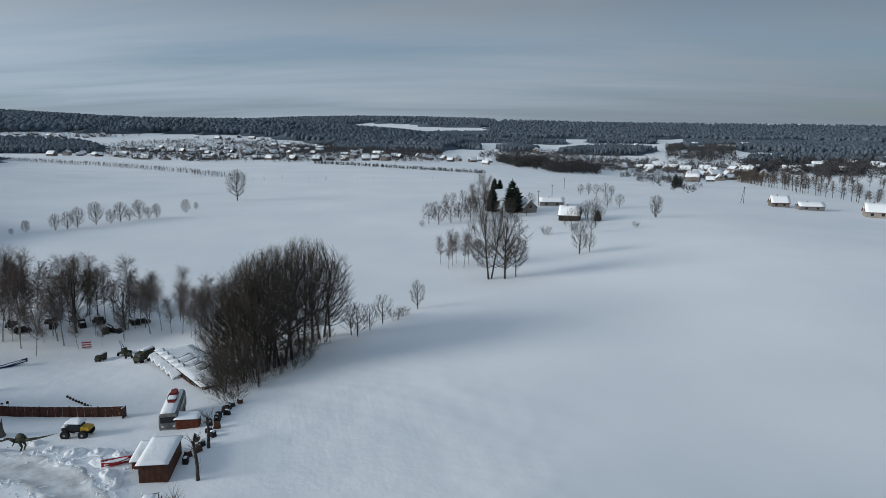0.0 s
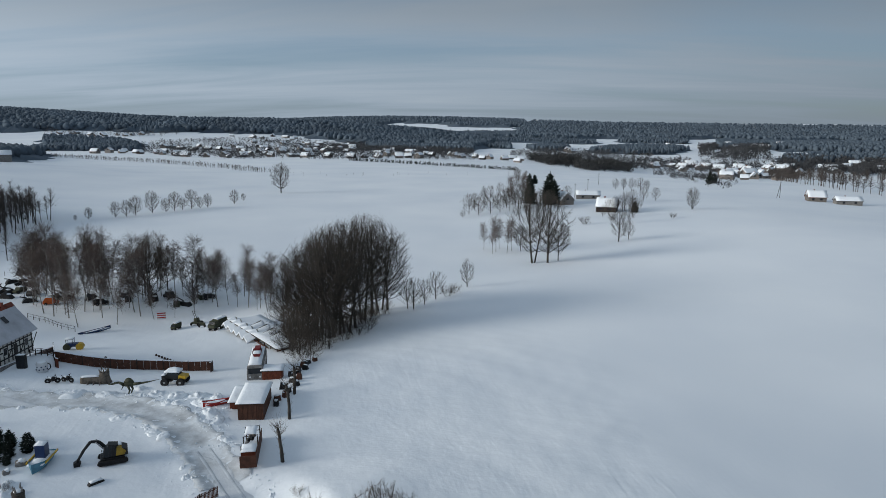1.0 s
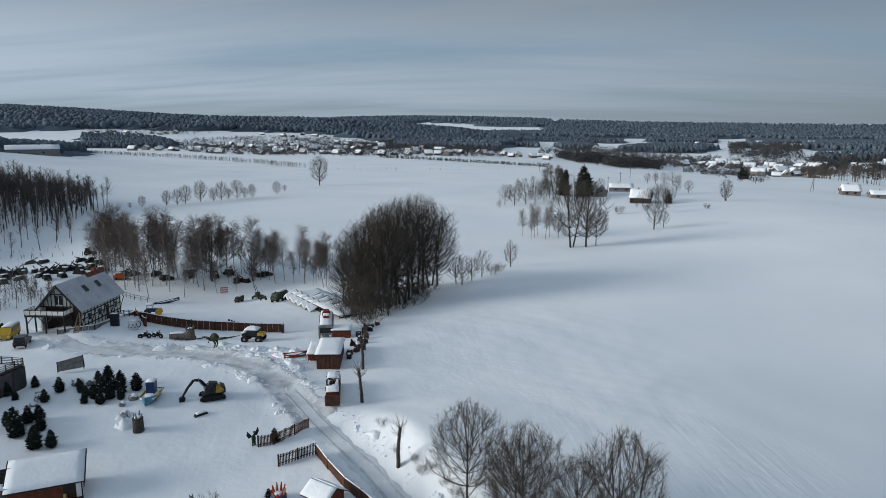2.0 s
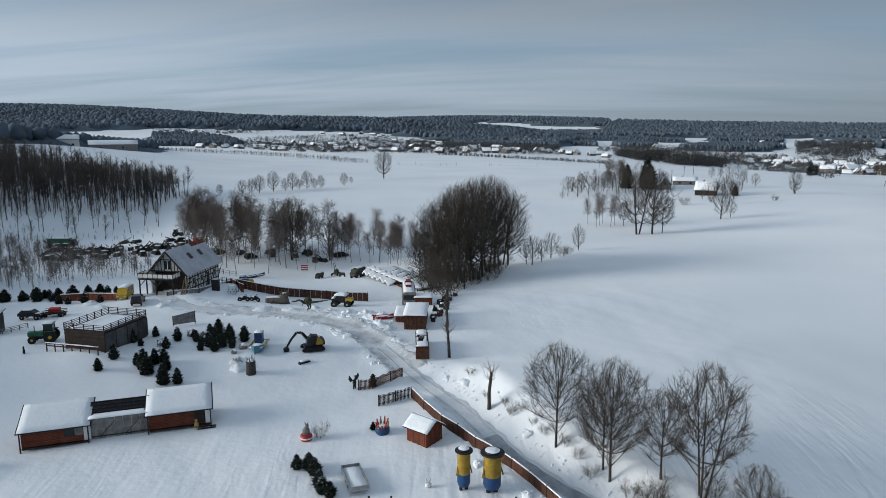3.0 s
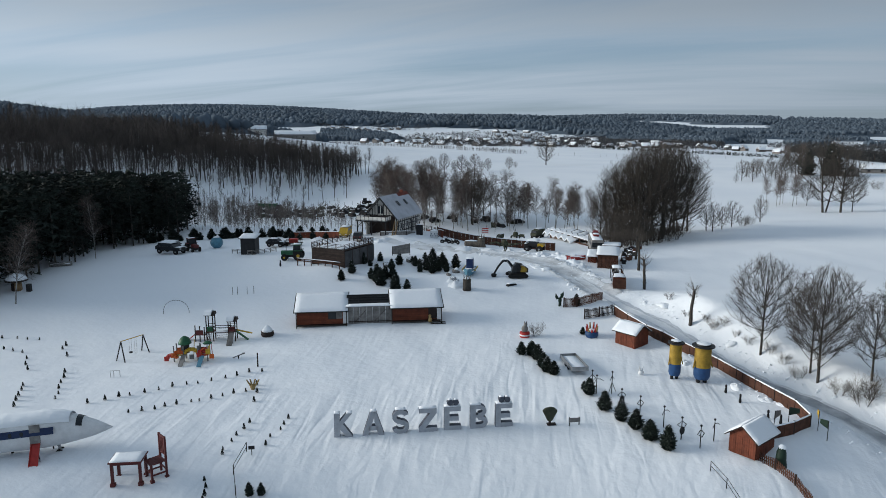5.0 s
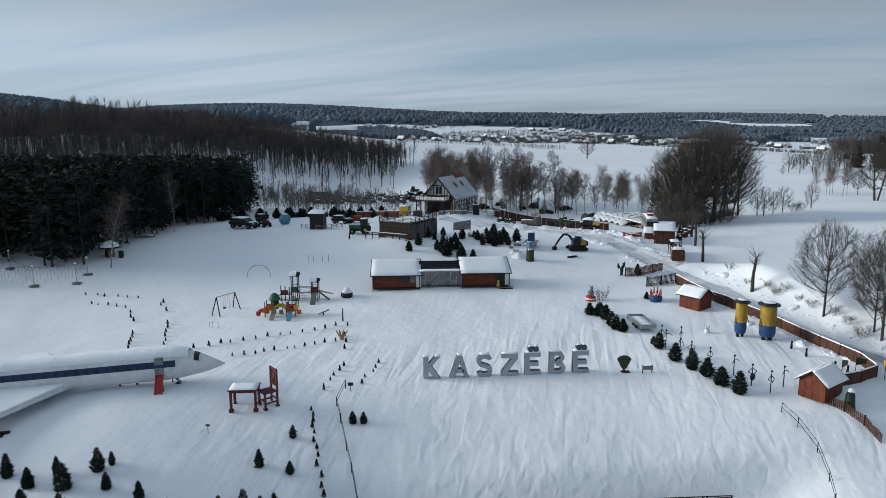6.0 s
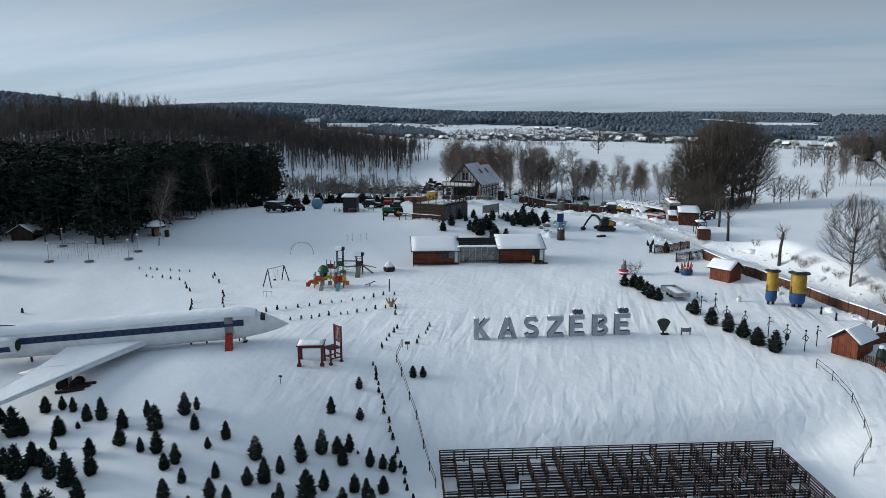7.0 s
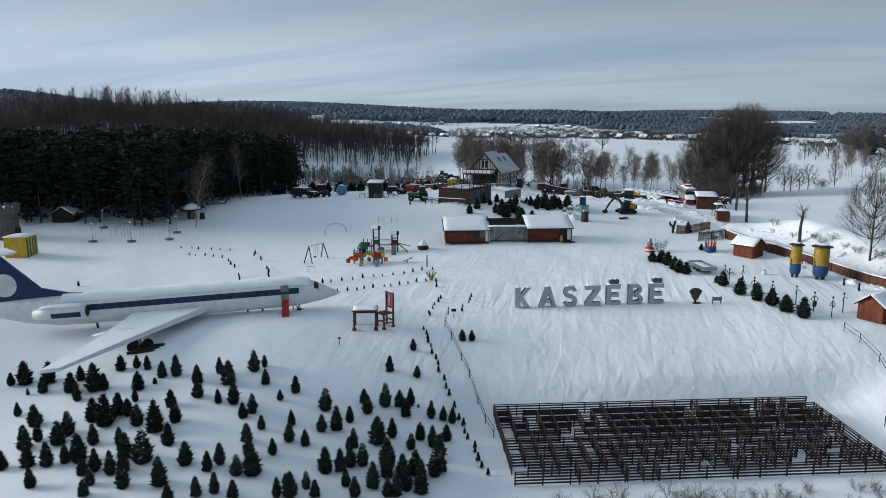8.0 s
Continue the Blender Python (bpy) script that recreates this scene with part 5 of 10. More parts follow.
def park_hut(u0, u1, label, window_first):
    x, y = uv((u0 + u1) / 2, 72.8)
    th = thing("hut", x, y, 28, label, "hut", "twin huts", z=ground_z(x, y) - 0.15)
    hw = (u1 - u0) / 2
    rear_h, front_h, d = 3.9, 2.5, 2.0
    boards(th, "wall_board", -hw, hw, -d - 0.05, -d + 0.05, 0.35, front_h, RED_WOOD, 0.20, upright=False)
    part("rear_wall", box(-hw, hw, d - 0.08, d, 0.2, rear_h), RED_WOOD, th)
    for s in (-1, 1):
        part("side_wall", prism([(-d + 0.05, 0.2), (d - 0.08, 0.2), (d - 0.08, rear_h), (-d + 0.05, front_h)], s * hw - 0.06, s * hw + 0.06, "x"), RED_WOOD, th)
        part("post", box(s * (hw + 0.1) - 0.07, s * (hw + 0.1) + 0.07, -d - 0.55, -d - 0.41, -0.6, front_h - 0.2), DARK_WOOD, th)
    part("floor_deck", box(-hw, hw, -d - 0.35, d, 0.12, 0.30), DARK_WOOD, th)
    slope = (rear_h - front_h) / (2 * d)
    roof_y0, roof_y1 = -d - 0.6, d + 0.5
    zr = lambda yy: front_h + slope * (yy + d)
    part("roof", prism([(roof_y0, zr(roof_y0)), (roof_y1, zr(roof_y1)), (roof_y1, zr(roof_y1) + 0.12), (roof_y0, zr(roof_y0) + 0.12)], -hw - 0.5, hw + 0.5, "x"), BLACK, th)
    cap = snow_pillow(-hw - 0.36, hw + 0.36, roof_y0 + 0.04, roof_y1 - 0.1, 0, 0.22, None, 9, seed=u0)
    bmesh.ops.transform(cap, matrix=Matrix.Translation((0, 0, 0)), verts=cap.verts)
    for vtx in cap.verts:
        vtx.co.z += zr(vtx.co.y) + 0.124
    part("snow", cap, SNOW_CAP, th, "thick blanket of snow on the roof", smooth=True)
    if window_first:
        win = part("window", box(hw - 2.6, hw - 1.5, -d - 0.09, -d - 0.055, 1.15, 2.25), GLASS, th, "dark window")
        part("window_frame", box(hw - 2.68, hw - 1.42, -d - 0.075, -d - 0.052, 1.07, 2.33), DARK_WOOD, win)
        part("notice", box(hw - 1.45, hw - 0.55, -d - 0.09, -d - 0.055, 1.15, 2.25), GREY_WOOD, th, "pale notice board")
        part("door", box(hw - 0.45, hw + 0.35, -d - 0.10, -d - 0.04, 0.35, 2.2), WHITE, th, "white door panel")
    else:
        # flat dark board on the wall paints in the porch's shade
        part("recess", box(hw - 1.9, hw - 0.5, -d - 0.085, -d - 0.054, 0.5, 2.25), DARK_WOOD, th, "flat dark panel painting the shade of an open porch")
        part("door", box(hw - 0.55, hw + 0.2, -d - 0.12, -d - 0.06, 0.35, 2.2), WHITE, th, "pale panel beside the porch")
        for i in range(4):
            part("step", box(hw - 1.6, hw + 0.7, -d - 0.75 - 0.28 * i, -d - 0.5 - 0.28 * i, 0.05 - 0.16 * i, 0.12 - 0.16 * i), DARK_WOOD, th)
    return th


park_hut(-52.0, -44.7, "red-brown wooden hut with a window and a snow-laden lean-to roof", True)
park_hut(-37.6, -30.2, "red-brown wooden hut with a small porch and a snow-laden lean-to roof", False)
gx0, gy0 = uv(-41.1, 71)
gate = thing("boarded_gate", gx0, gy0, 28, "weathered grey boarded gate between two huts under a dark lattice", "gate", sink=0.1)
for i in range(7):
    part("gate_panel", box(-3.45 + i * 0.985, -3.45 + i * 0.985 + 0.95, -0.05 - 0.02 * (i % 2), 0.05, 0.1, 2.75 - 0.04 * (i % 3)), GREY_WOOD, gate)
for i in (1, 4):
    part("brace", tube((-3.2 + i * 0.98, -0.10, 0.4), (-1.4 + i * 0.98, -0.10, 2.3), 0.05, n=4), DARK_WOOD, gate)
part("rail", box(-3.5, 3.5, -0.12, -0.07, 0.35, 0.47), DARK_WOOD, gate)
part("snow", snow_pillow(-3.5, 3.5, -0.2, 1.3, 2.80, 0.22, None, 9, seed=5), SNOW_CAP, gate, "shelf of snow along the top", smooth=True)
part("shelf", box(-3.5, 3.5, -0.15, 1.3, 2.72, 2.80), GREY_WOOD, gate)
for i in range(9):
    part("lattice_rafter", tube((-3.4 + i * 0.85, 1.4, 2.9), (-3.4 + i * 0.85, 3.0, 3.85), 0.05, n=4), BLACK, gate)
for k in range(4):
    part("lattice_bar", box(-3.5, 3.5, 1.45 + k * 0.48, 1.53 + k * 0.48, 2.95 + k * 0.29, 3.05 + k * 0.29), BLACK, gate)
part("dark_panel", prism([(1.42, 2.86), (3.0, 3.78), (3.0, 3.82), (1.42, 2.9)], -3.5, 3.5, "x"), BLACK, gate, "dark sloping panel")
doll_x, doll_y = uv(-31.9, 70.2)
doll = new("porch_statue", None)
bpy.data.objects.remove(doll)
bm = ball((0, 0, 0.45), 0.32, 0.3, 0.45, 8, 5)
ball((0, -0.02, 1.02), 0.22, 0.21, 0.23, 8, 5, bm)
ball((-0.15, -0.25, 0.2), 0.13, 0.3, 0.13, 6, 4, bm)
ball((0.15, -0.25, 0.2), 0.13, 0.3, 0.13, 6, 4, bm)
st = part("porch_statue", bm, TAN, None, smooth=True)
st.matrix_world = pose(doll_x, doll_y, ground_z(doll_x, doll_y) + 0.15, 0, 0, 28)
tagged(st, "seated tan statue on the porch of a red-brown hut", "statue")

DARK_PANEL = material("dark_panel", (0.10, 0.10, 0.105), 0.8, 0.3, 0.8, 12.0, 0.4, spread=0.25)
# ---- dark platform with a railed deck
PLATFORM_WOOD = material("platform_wood", (0.060, 0.040, 0.033), 0.8, 0.35, 1.2, 16.0, 0.5, spread=0.25)
pl = thing("railed_platform", -87.9, 67.8, -5, "dark brown raised platform with a railed, snow-covered deck", "platform", z=5.26)
W, D, H = 3.7, 5.0, 3.9
boards(pl, "wall_board", -W, W, -D - 0.05, -D + 0.05, 0.0, H, PLATFORM_WOOD, 0.24, upright=False)
part("wall", box(-W, -W + 0.1, -D + 0.06, D, 0, H), PLATFORM_WOOD, pl)
for i in range(4):
    part("side_panel", box(W - 0.1, W, -D + 0.08 + i * 2.58, -D + 0.08 + i * 2.58 + 2.48, 0.6, H - 0.15), DARK_PANEL, pl, "weathered dark grey panel")
    part("side_post", box(W - 0.14, W + 0.06, -D + 0.02 + i * 2.58 - 0.06, -D + 0.02 + i * 2.58 + 0.06, 0, H), PLATFORM_WOOD, pl)
part("side_sill", box(W - 0.12, W + 0.02, -D + 0.1, D, 0, 0.58), PLATFORM_WOOD, pl)
part("wall", box(-W + 0.1, W - 0.1, D - 0.1, D, 0, H), PLATFORM_WOOD, pl)
part("deck", box(-W - 0.05, W + 0.08, -D - 0.08, D + 0.05, H, H + 0.14), PLATFORM_WOOD, pl)
part("snow", snow_pillow(-W + 0.5, W - 0.5, -D + 0.5, D - 0.5, H + 0.144, 0.2, None, 8, seed=3), SNOW_CAP, pl, "snow lying on the deck", smooth=True)
ring = [(-W, -D), (W, -D), (W, D), (-W, D), (-W, -D)]
for (ax, ay), (bx, by) in zip(ring, ring[1:]):
    ln = math.hypot(bx - ax, by - ay)
    n = round(ln / 1.8)
    for i in range(n):
        f = i / n
        px, py = ax + (bx - ax) * f, ay + (by - ay) * f
        part("rail_post", box(px - 0.06, px + 0.06, py - 0.06, py + 0.06, H + 0.14, H + 1.25), PLATFORM_WOOD, pl)
    for k in range(4):
        z = H + 0.34 + k * 0.27
        part("rail", tube((ax, ay, z), (bx, by, z), 0.05, n=4), PLATFORM_WOOD, pl)
part("low_fence", box(-W - 2.6, W - 0.2, -D - 1.25, -D - 1.17, 1.45, 1.62), BROWN_WOOD, pl)
part("low_fence", box(-W - 2.6, W - 0.2, -D - 1.25, -D - 1.17, 1.85, 2.02), BROWN_WOOD, pl)
for i in range(7):
    part("fence_post", box(-W - 2.6 + i * 1.6, -W - 2.48 + i * 1.6, -D - 1.29, -D - 1.13, 0.4, 2.06), BROWN_WOOD, pl)
part("snow", snow_pillow(-W - 2.6, W - 0.2, -D - 1.4, -D - 1.05, 2.022, 0.12, None, 12, seed=9), SNOW_CAP, pl, "snow on the low fence", smooth=True)

# ---- half-timbered house
hz = 7.0
house = thing("house", -95.15, 105.9, 0.5, "half-timbered house with white infill, a snowy grey roof and a balcony", "house", z=hz)
HW, HL, EA, RI = 4.0, 7.2, 4.1, 8.45
part("wall", box(-HW, HW, HL - 0.25, HL, -1, EA), PLASTER, house)
part("wall", box(HW - 0.25, HW, -HL, HL - 0.25, -1, EA), PLASTER, house)
part("wall", box(-HW, -HW + 0.25, -HL, HL - 0.25, -1, EA), PLASTER, house)
# dark colour of this wall paints the shade below the balcony
part("ground_floor_front", box(-HW + 0.25, HW - 0.25, -HL + 1.4, -HL + 1.6, -1, EA), DARK_WOOD, house, "front under the balcony, its shade painted dark")
part("gable", prism([(-HW, EA), (HW, EA), (0, RI - 0.1)], -HL, -HL + 0.2, "y"), DIMMED_PLASTER, house, "gable greyed with painted shade")
part("gable", prism([(-HW, EA), (HW, EA), (0, RI - 0.1)], HL - 0.2, HL, "y"), PLASTER, house)
part("roof", gable_roof(-HW, HW, -HL, HL, EA, RI, 0.7, 0.16), ROOF_DUSTED, house, "grey roof under thin snow")
part("ridge_tiles", prism([(-0.9, RI - 0.84), (0, RI + 0.24), (0.9, RI - 0.84), (0, RI + 0.34)], HL - 5.5, HL + 0.8, "y"), TILE_RED, house, "bare red ridge")
for yy in (-1.6, 2.8):
    sl = math.degrees(math.atan2(RI - EA, HW))
    sky = box(-0.75, 0.75, -0.5, 0.5, 0, 0.10, None, Matrix.Translation((2.0, yy, RI - 2.0 * (RI - EA) / HW + 0.32)) @ Matrix.Rotation(radians(sl), 4, "Y"))
    rw = part("roof_window", sky, GLASS, house)
for yy in np.arange(-HL + 0.1, HL, 1.16):
    part("timber", box(HW, HW + 0.05, yy - 0.13, yy + 0.13, -0.6, EA), BLACK, house)
for zz in (0.3, 1.6, 2.6, EA - 0.15):
    part("timber", box(HW + 0.003, HW + 0.053, -HL, HL, zz - 0.12, zz + 0.12), BLACK, house)
for i in range(5):
    a = -HL + 0.1 + i * 3.48
    part("timber", tube((HW + 0.03, a, 0.3), (HW + 0.03, a + 1.74, 2.6), 0.085, n=4), BLACK, house)
for yy in (-4.4, -0.9, 5.2):
    w = part("window", box(HW + 0.056, HW + 0.10, yy - 0.45, yy + 0.45, 1.0, 2.3), GLASS, house)
    part("window_frame", box(HW + 0.054, HW + 0.08, yy - 0.55, yy + 0.55, 0.9, 2.4), WHITE, w)
part("door", box(HW + 0.056, HW + 0.12, 1.5, 2.5, -0.6, 2.3), BLACK, house)
for s in (-1, 1):
    part("timber", tube((s * HW, -HL - 0.03, EA), (0, -HL - 0.03, RI - 0.15), 0.10, n=4), BLACK, house)
for s in (-1, 1):
    part("barge_board", tube((s * (HW + 0.68), -HL - 0.80, EA - 0.80), (0, -HL - 0.80, RI + 0.04), 0.17, n=4), BLACK, house)
for zz, hw in ((EA + 0.12, 3.9), (EA + 2.55, 1.9)):
    part("timber", box(-hw, hw, -HL - 0.053, -HL - 0.003, zz - 0.09, zz + 0.09), BLACK, house)
for xx in (-3.1, -2.2, -1.5, -0.75, 0.75, 1.5, 2.2, 3.1):
    part("timber", box(xx - 0.08, xx + 0.08, -HL - 0.05, -HL, EA, RI - 0.3 - abs(xx) * (RI - EA) / HW), BLACK, house)
gw = part("window", box(-0.65, 0.65, -HL - 0.08, -HL - 0.052, EA + 0.5, EA + 2.3), GLASS, house)
part("window_frame", box(-0.06, 0.06, -HL - 0.10, -HL - 0.082, EA + 0.5, EA + 2.3), WHITE, gw)
B0, B1, BL, BR = -HL - 3.1, -HL - 0.1, -5.0, 2.8
part("balcony_deck", box(BL, BR, B0, B1, 2.9, 3.15), BLACK, house)
part("snow", snow_pillow(BL + 0.2, BR - 0.2, B0 + 0.2, B1, 3.154, 0.28, None, 8, seed=8), SNOW_CAP, house, "snow on the balcony", smooth=True)
for (ax, ay, bx, by) in ((BL + 0.05, B0, BR - 0.05, B0), (BR - 0.05, B0, BR - 0.05, B1), (BL + 0.05, B0, BL + 0.05, B1)):
    for z, r in ((3.3, 0.05), (4.25, 0.06)):
        part("balcony_rail", tube((ax, ay, z), (bx, by, z), r, n=4), BLACK, house)
    n = 7 if ay == by else 3
    for i in range(n + 1):
        px, py = ax + (bx - ax) * i / n, ay + (by - ay) * i / n
        part("baluster", box(px - 0.045, px + 0.045, py - 0.045, py + 0.045, 3.15, 4.25), BLACK, house)
    dx, dy = (0.0, 0.02) if ay == by else (0.02, 0.0)
    part("balcony_panel", box(min(ax, bx) - dx, max(ax, bx) + dx, min(ay, by) - dy, max(ay, by) + dy, 3.35, 4.12), PLASTER, house, "pale balcony screen")
for xx, yy in ((BL + 0.2, B0 + 0.2), (BR - 0.2, B0 + 0.2), (-1.1, B0 + 0.2), (BL + 0.2, B1 - 0.3), (BR - 0.2, B1 - 0.3)):
    part("balcony_post", box(xx - 0.11, xx + 0.11, yy - 0.11, yy + 0.11, -1.5, 2.9), BLACK, house)
for xx, s in ((BL + 0.2, 1), (BR - 0.2, -1), (-1.1, 1), (-1.1, -1)):
    part("brace", tube((xx, B0 + 0.2, 1.5), (xx + s * 1.3, B0 + 0.2, 2.85), 0.08, n=4), BLACK, house)
for xx in (HW + 0.5, HW + 1.3):
    part("stair", tube((xx, B0 - 0.6, -0.6), (xx - 0.9, B1 + 0.2, 2.9), 0.13, n=4), LIGHT_WOOD, house)
for k in range(7):
    f = (k + 0.5) / 7
    xx, yy, zz = HW + 0.5 - 0.9 * f, B0 - 0.6 + (B1 + 0.8 - B0) * f, -0.6 + 3.5 * f
    part("step", box(xx, xx + 0.8, yy - 0.15, yy + 0.15, zz, zz + 0.05), LIGHT_WOOD, house)
part("chimney", box(-0.35, 0.35, 4.5, 5.2, RI - 0.6, RI + 0.9), TILE_RED, house)

# ---- small shed by the lane and the open lower shed


def gable_shed(x, y, turn, hw, hl, eave, ridge, label, over=0.4, mat=None, group=""):
    th = thing("shed", x, y, turn, label, "shed", group, sink=0.25)
    mat = mat or RED_WOOD
    boards(th, "wall_board", -hw, hw, -hl - 0.04, -hl + 0.04, 0, eave, mat, 0.24)
    part("wall", box(-hw, hw, hl - 0.08, hl, 0, eave), mat, th)
    for s in (-1, 1):
        boards(th, "wall_board", s * hw - 0.045, s * hw + 0.045, -hl + 0.05, hl - 0.09, 0, eave, mat, 0.26, axis_y=True)
    for yy in (-hl, hl):
        part("gable", prism([(-hw, eave), (hw, eave), (0, ridge - 0.05)], yy - 0.04, yy + 0.04, "y"), mat, th)
    part("roof", gable_roof(-hw, hw, -hl, hl, eave, ridge, over, 0.10), DARK_WOOD, th)
    sl = (ridge - eave) / hw
    for s in (-1, 1):
        cap = snow_pillow(-0.5, 0.5, 0, 1, 0, 0.24, None, 7, seed=hw + s)
        for vtx in cap.verts:
            fx, fy = vtx.co.x + 0.5, vtx.co.y
            xx = (0.02 + (hw + over - 0.02) * fy) * s
            vtx.co = Vector((xx, -hl - over + fx * 2 * (hl + over), ridge - abs(xx) * sl + 0.135 + vtx.co.z))
        part("snow", cap, SNOW_CAP, th, "thick snow on the roof", smooth=True)
    return th


gable_shed(-31.3, 49.7, 60, 1.5, 1.65, 2.2, 3.15, "small red-brown shed with a snowy gable roof beside the lane fence")
low = gable_shed(-16.7, 25.7, -30, 1.4, 1.9, 2.0, 3.1, "small red-brown shed with a snowy gable roof at the lane corner")

# ---- the lane fence: brown panels between posts, with snow on top
FENCE = [(-35.1, 60.4), (-32.7, 57), (-29.6, 53.1), (-27.1, 50.6), (-24.6, 48.3), (-22.3, 47), (-19.9, 45.1), (-17.7, 42.8), (-15.7, 40), (-13.8, 37), (-11.9, 34.7), (-10.7, 31.8), (-12.5, 29.5), (-14.5, 27.8)]


def panel_fence(name, pts, h, mat, label, group="", post=True, snow=True, z_off=0.0):
    x0, y0 = pts[0]
    th = thing(name, x0, y0, 0, label, "fence", group)
    zb = ground_z(x0, y0)
    for (ax, ay), (bx, by) in zip(pts, pts[1:]):
        za, zc = ground_z(ax, ay) - zb + z_off, ground_z(bx, by) - zb + z_off
        a, b = Vector((ax - x0, ay - y0, za)), Vector((bx - x0, by - y0, zc))
        d = (b - a).to_2d().normalized()
        s = Vector((-d.y, d.x, 0)) * 0.04
        n = max(1, round((b - a).length / 1.1))
        for i in range(n):
            p, q = a.lerp(b, (i + 0.02) / n), a.lerp(b, (i + 0.98) / n)
            bm = bmesh.new()
            vs = [bm.verts.new(c + o + Vector((0, 0, z))) for c in (p, q) for o in (-s, s) for z in (-0.3, h)]
            for f in ((0, 1, 3, 2), (4, 6, 7, 5), (0, 4, 5, 1), (2, 3, 7, 6), (0, 2, 6, 4), (1, 5, 7, 3)):
                bm.faces.new([vs[k] for k in f])
            part("panel", bm, mat, th)
        if post:
            part("post", box(a.x - 0.08, a.x + 0.08, a.y - 0.08, a.y + 0.08, a.z - 0.4, a.z + h + 0.12), DARK_WOOD, th)
        if snow:
            cap = bmesh.new()
            tube(a + Vector((0, 0, h + 0.03)), b + Vector((0, 0, h + 0.03)), 0.09, n=6, bm=cap)
            part("snow", cap, SNOW_CAP, th, "line of snow on top")
    return th


panel_fence("lane_fence", FENCE, 1.35, BROWN_WOOD, "brown boarded fence with snow on top along the lane")
panel_fence("yard_fence", [(-84.6, 109.0), (-79.6, 109.7), (-74.6, 110.4), (-69.8, 111.0), (-65, 111.7), (-60.4, 112.4), (-55.9, 113.0)], 1.9, BROWN_WOOD, "long brown boarded fence across the snowy yard")
panel_fence("yard_fence", [(-55.9, 113.0), (-55.6, 111.0)], 1.9, BROWN_WOOD, "short brown boarded fence end beside the yard")
def picket_fence(name, pts, h, mat, label, gap=0.2):
    x0, y0 = pts[0]
    th = thing(name, x0, y0, 0, label, "fence")
    zb = ground_z(x0, y0)
    for (ax, ay), (bx, by) in zip(pts, pts[1:]):
        a, b = Vector((ax - x0, ay - y0, ground_z(ax, ay) - zb)), Vector((bx - x0, by - y0, ground_z(bx, by) - zb))
        n = max(2, round((b - a).length / gap))
        turn = Matrix.Rotation(math.atan2(by - ay, bx - ax), 4, "Z")
        for i in range(n):
            p = a.lerp(b, (i + 0.5) / n)
            part("picket", box(-0.06, 0.06, -0.02, 0.02, -0.25, h + 0.06 * math.sin(i * 0.9), None, Matrix.Translation(p) @ turn), mat, th)
        for z in (0.35, h - 0.3):
            part("rail", tube(a + Vector((0, 0, z)), b + Vector((0, 0, z)), 0.05, n=4), mat, th)
        part("post", box(a.x - 0.08, a.x + 0.08, a.y - 0.08, a.y + 0.08, a.z - 0.4, a.z + h + 0.12), DARK_WOOD, th)
    return th


picket_fence("gate_fence", [(-43.4, 61.7), (-41.5, 62.6), (-39.4, 65.2), (-38, 67.6)], 1.55, BROWN_WOOD, "brown slatted fence wing at the park gate")
picket_fence("gate_fence", [(-39.3, 57.6), (-37.3, 59.4), (-35.1, 60.4)], 1.55, DARK_WOOD, "dark slatted park gate beside the lane")
panel_fence("side_fence", [(-116.3, 92.9), (-110.5, 94), (-102.7, 92)], 1.5, RED_WOOD, "reddish boarded fence on the edge of the valley")
panel_fence("side_fence", [(-93, 122), (-82.4, 105.8), (-81.7, 105.6)], 1.8, RED_WOOD, "reddish boarded fence corner behind the house")
panel_fence("side_fence", [(-93.5, 95.2), (-88.4, 98.7), (-93, 122)], 1.0, GREY_WOOD, "low weathered fence behind the house")


def rail_fence(name, pts, h, rails, mat, label, gap=2.0, r=0.05):
    x0, y0 = pts[0]
    th = thing(name, x0, y0, 0, label, "fence")
    zb = ground_z(x0, y0)
    for (ax, ay), (bx, by) in zip(pts, pts[1:]):
        n = max(1, round(math.hypot(bx - ax, by - ay) / gap))
        ps = [Vector((ax + (bx - ax) * i / n - x0, ay + (by - ay) * i / n - y0, ground_z(ax + (bx - ax) * i / n, ay + (by - ay) * i / n) - zb)) for i in range(n + 1)]
        for p in ps:
            part("post", box(p.x - r, p.x + r, p.y - r, p.y + r, p.z - 0.3, p.z + h), mat, th)
        for p, q in zip(ps, ps[1:]):
            for k in range(rails):
                z = h * (1 - 0.95 * k / max(rails, 1))
                part("rail", tube(p + Vector((0, 0, z)), q + Vector((0, 0, z)), r * 0.8, n=4), mat, th)
    return th


rail_fence("terrace_fence", [(-90.6, 111.0), (-88.2, 110.8), (-85.6, 110.4), (-83.6, 109.6)], 1.3, 4, DARK_WOOD, "dark railed terrace fence beside the house", 1.5, 0.07)
rail_fence("wire_fence", [uv(-54.1, 36.4), uv(-54.8, 32.9), uv(-54.2, 30.3), uv(-53.4, 26.8), uv(-52.1, 21.8), uv(-51.2, 16.0)], 1.05, 2, IRON, "thin dark rail fence down the snowy slope", 2.6, 0.035)
rail_fence("wire_fence", [uv(-8.2, 28.3), uv(-7.7, 26.1), uv(-7.4, 23.1), uv(-7.8, 20.4), uv(-8.7, 18.0), uv(-12.3, 15.0)], 1.05, 2, IRON, "thin dark rail fence curving down the slope", 2.4, 0.035)

picket_fence("corner_fence", [(-16.4, 24), (-14.6, 23.3), (-12.9, 22), (-11.6, 20.1)], 1.0, BROWN_WOOD, "brown picket fence curving below the lower shed")

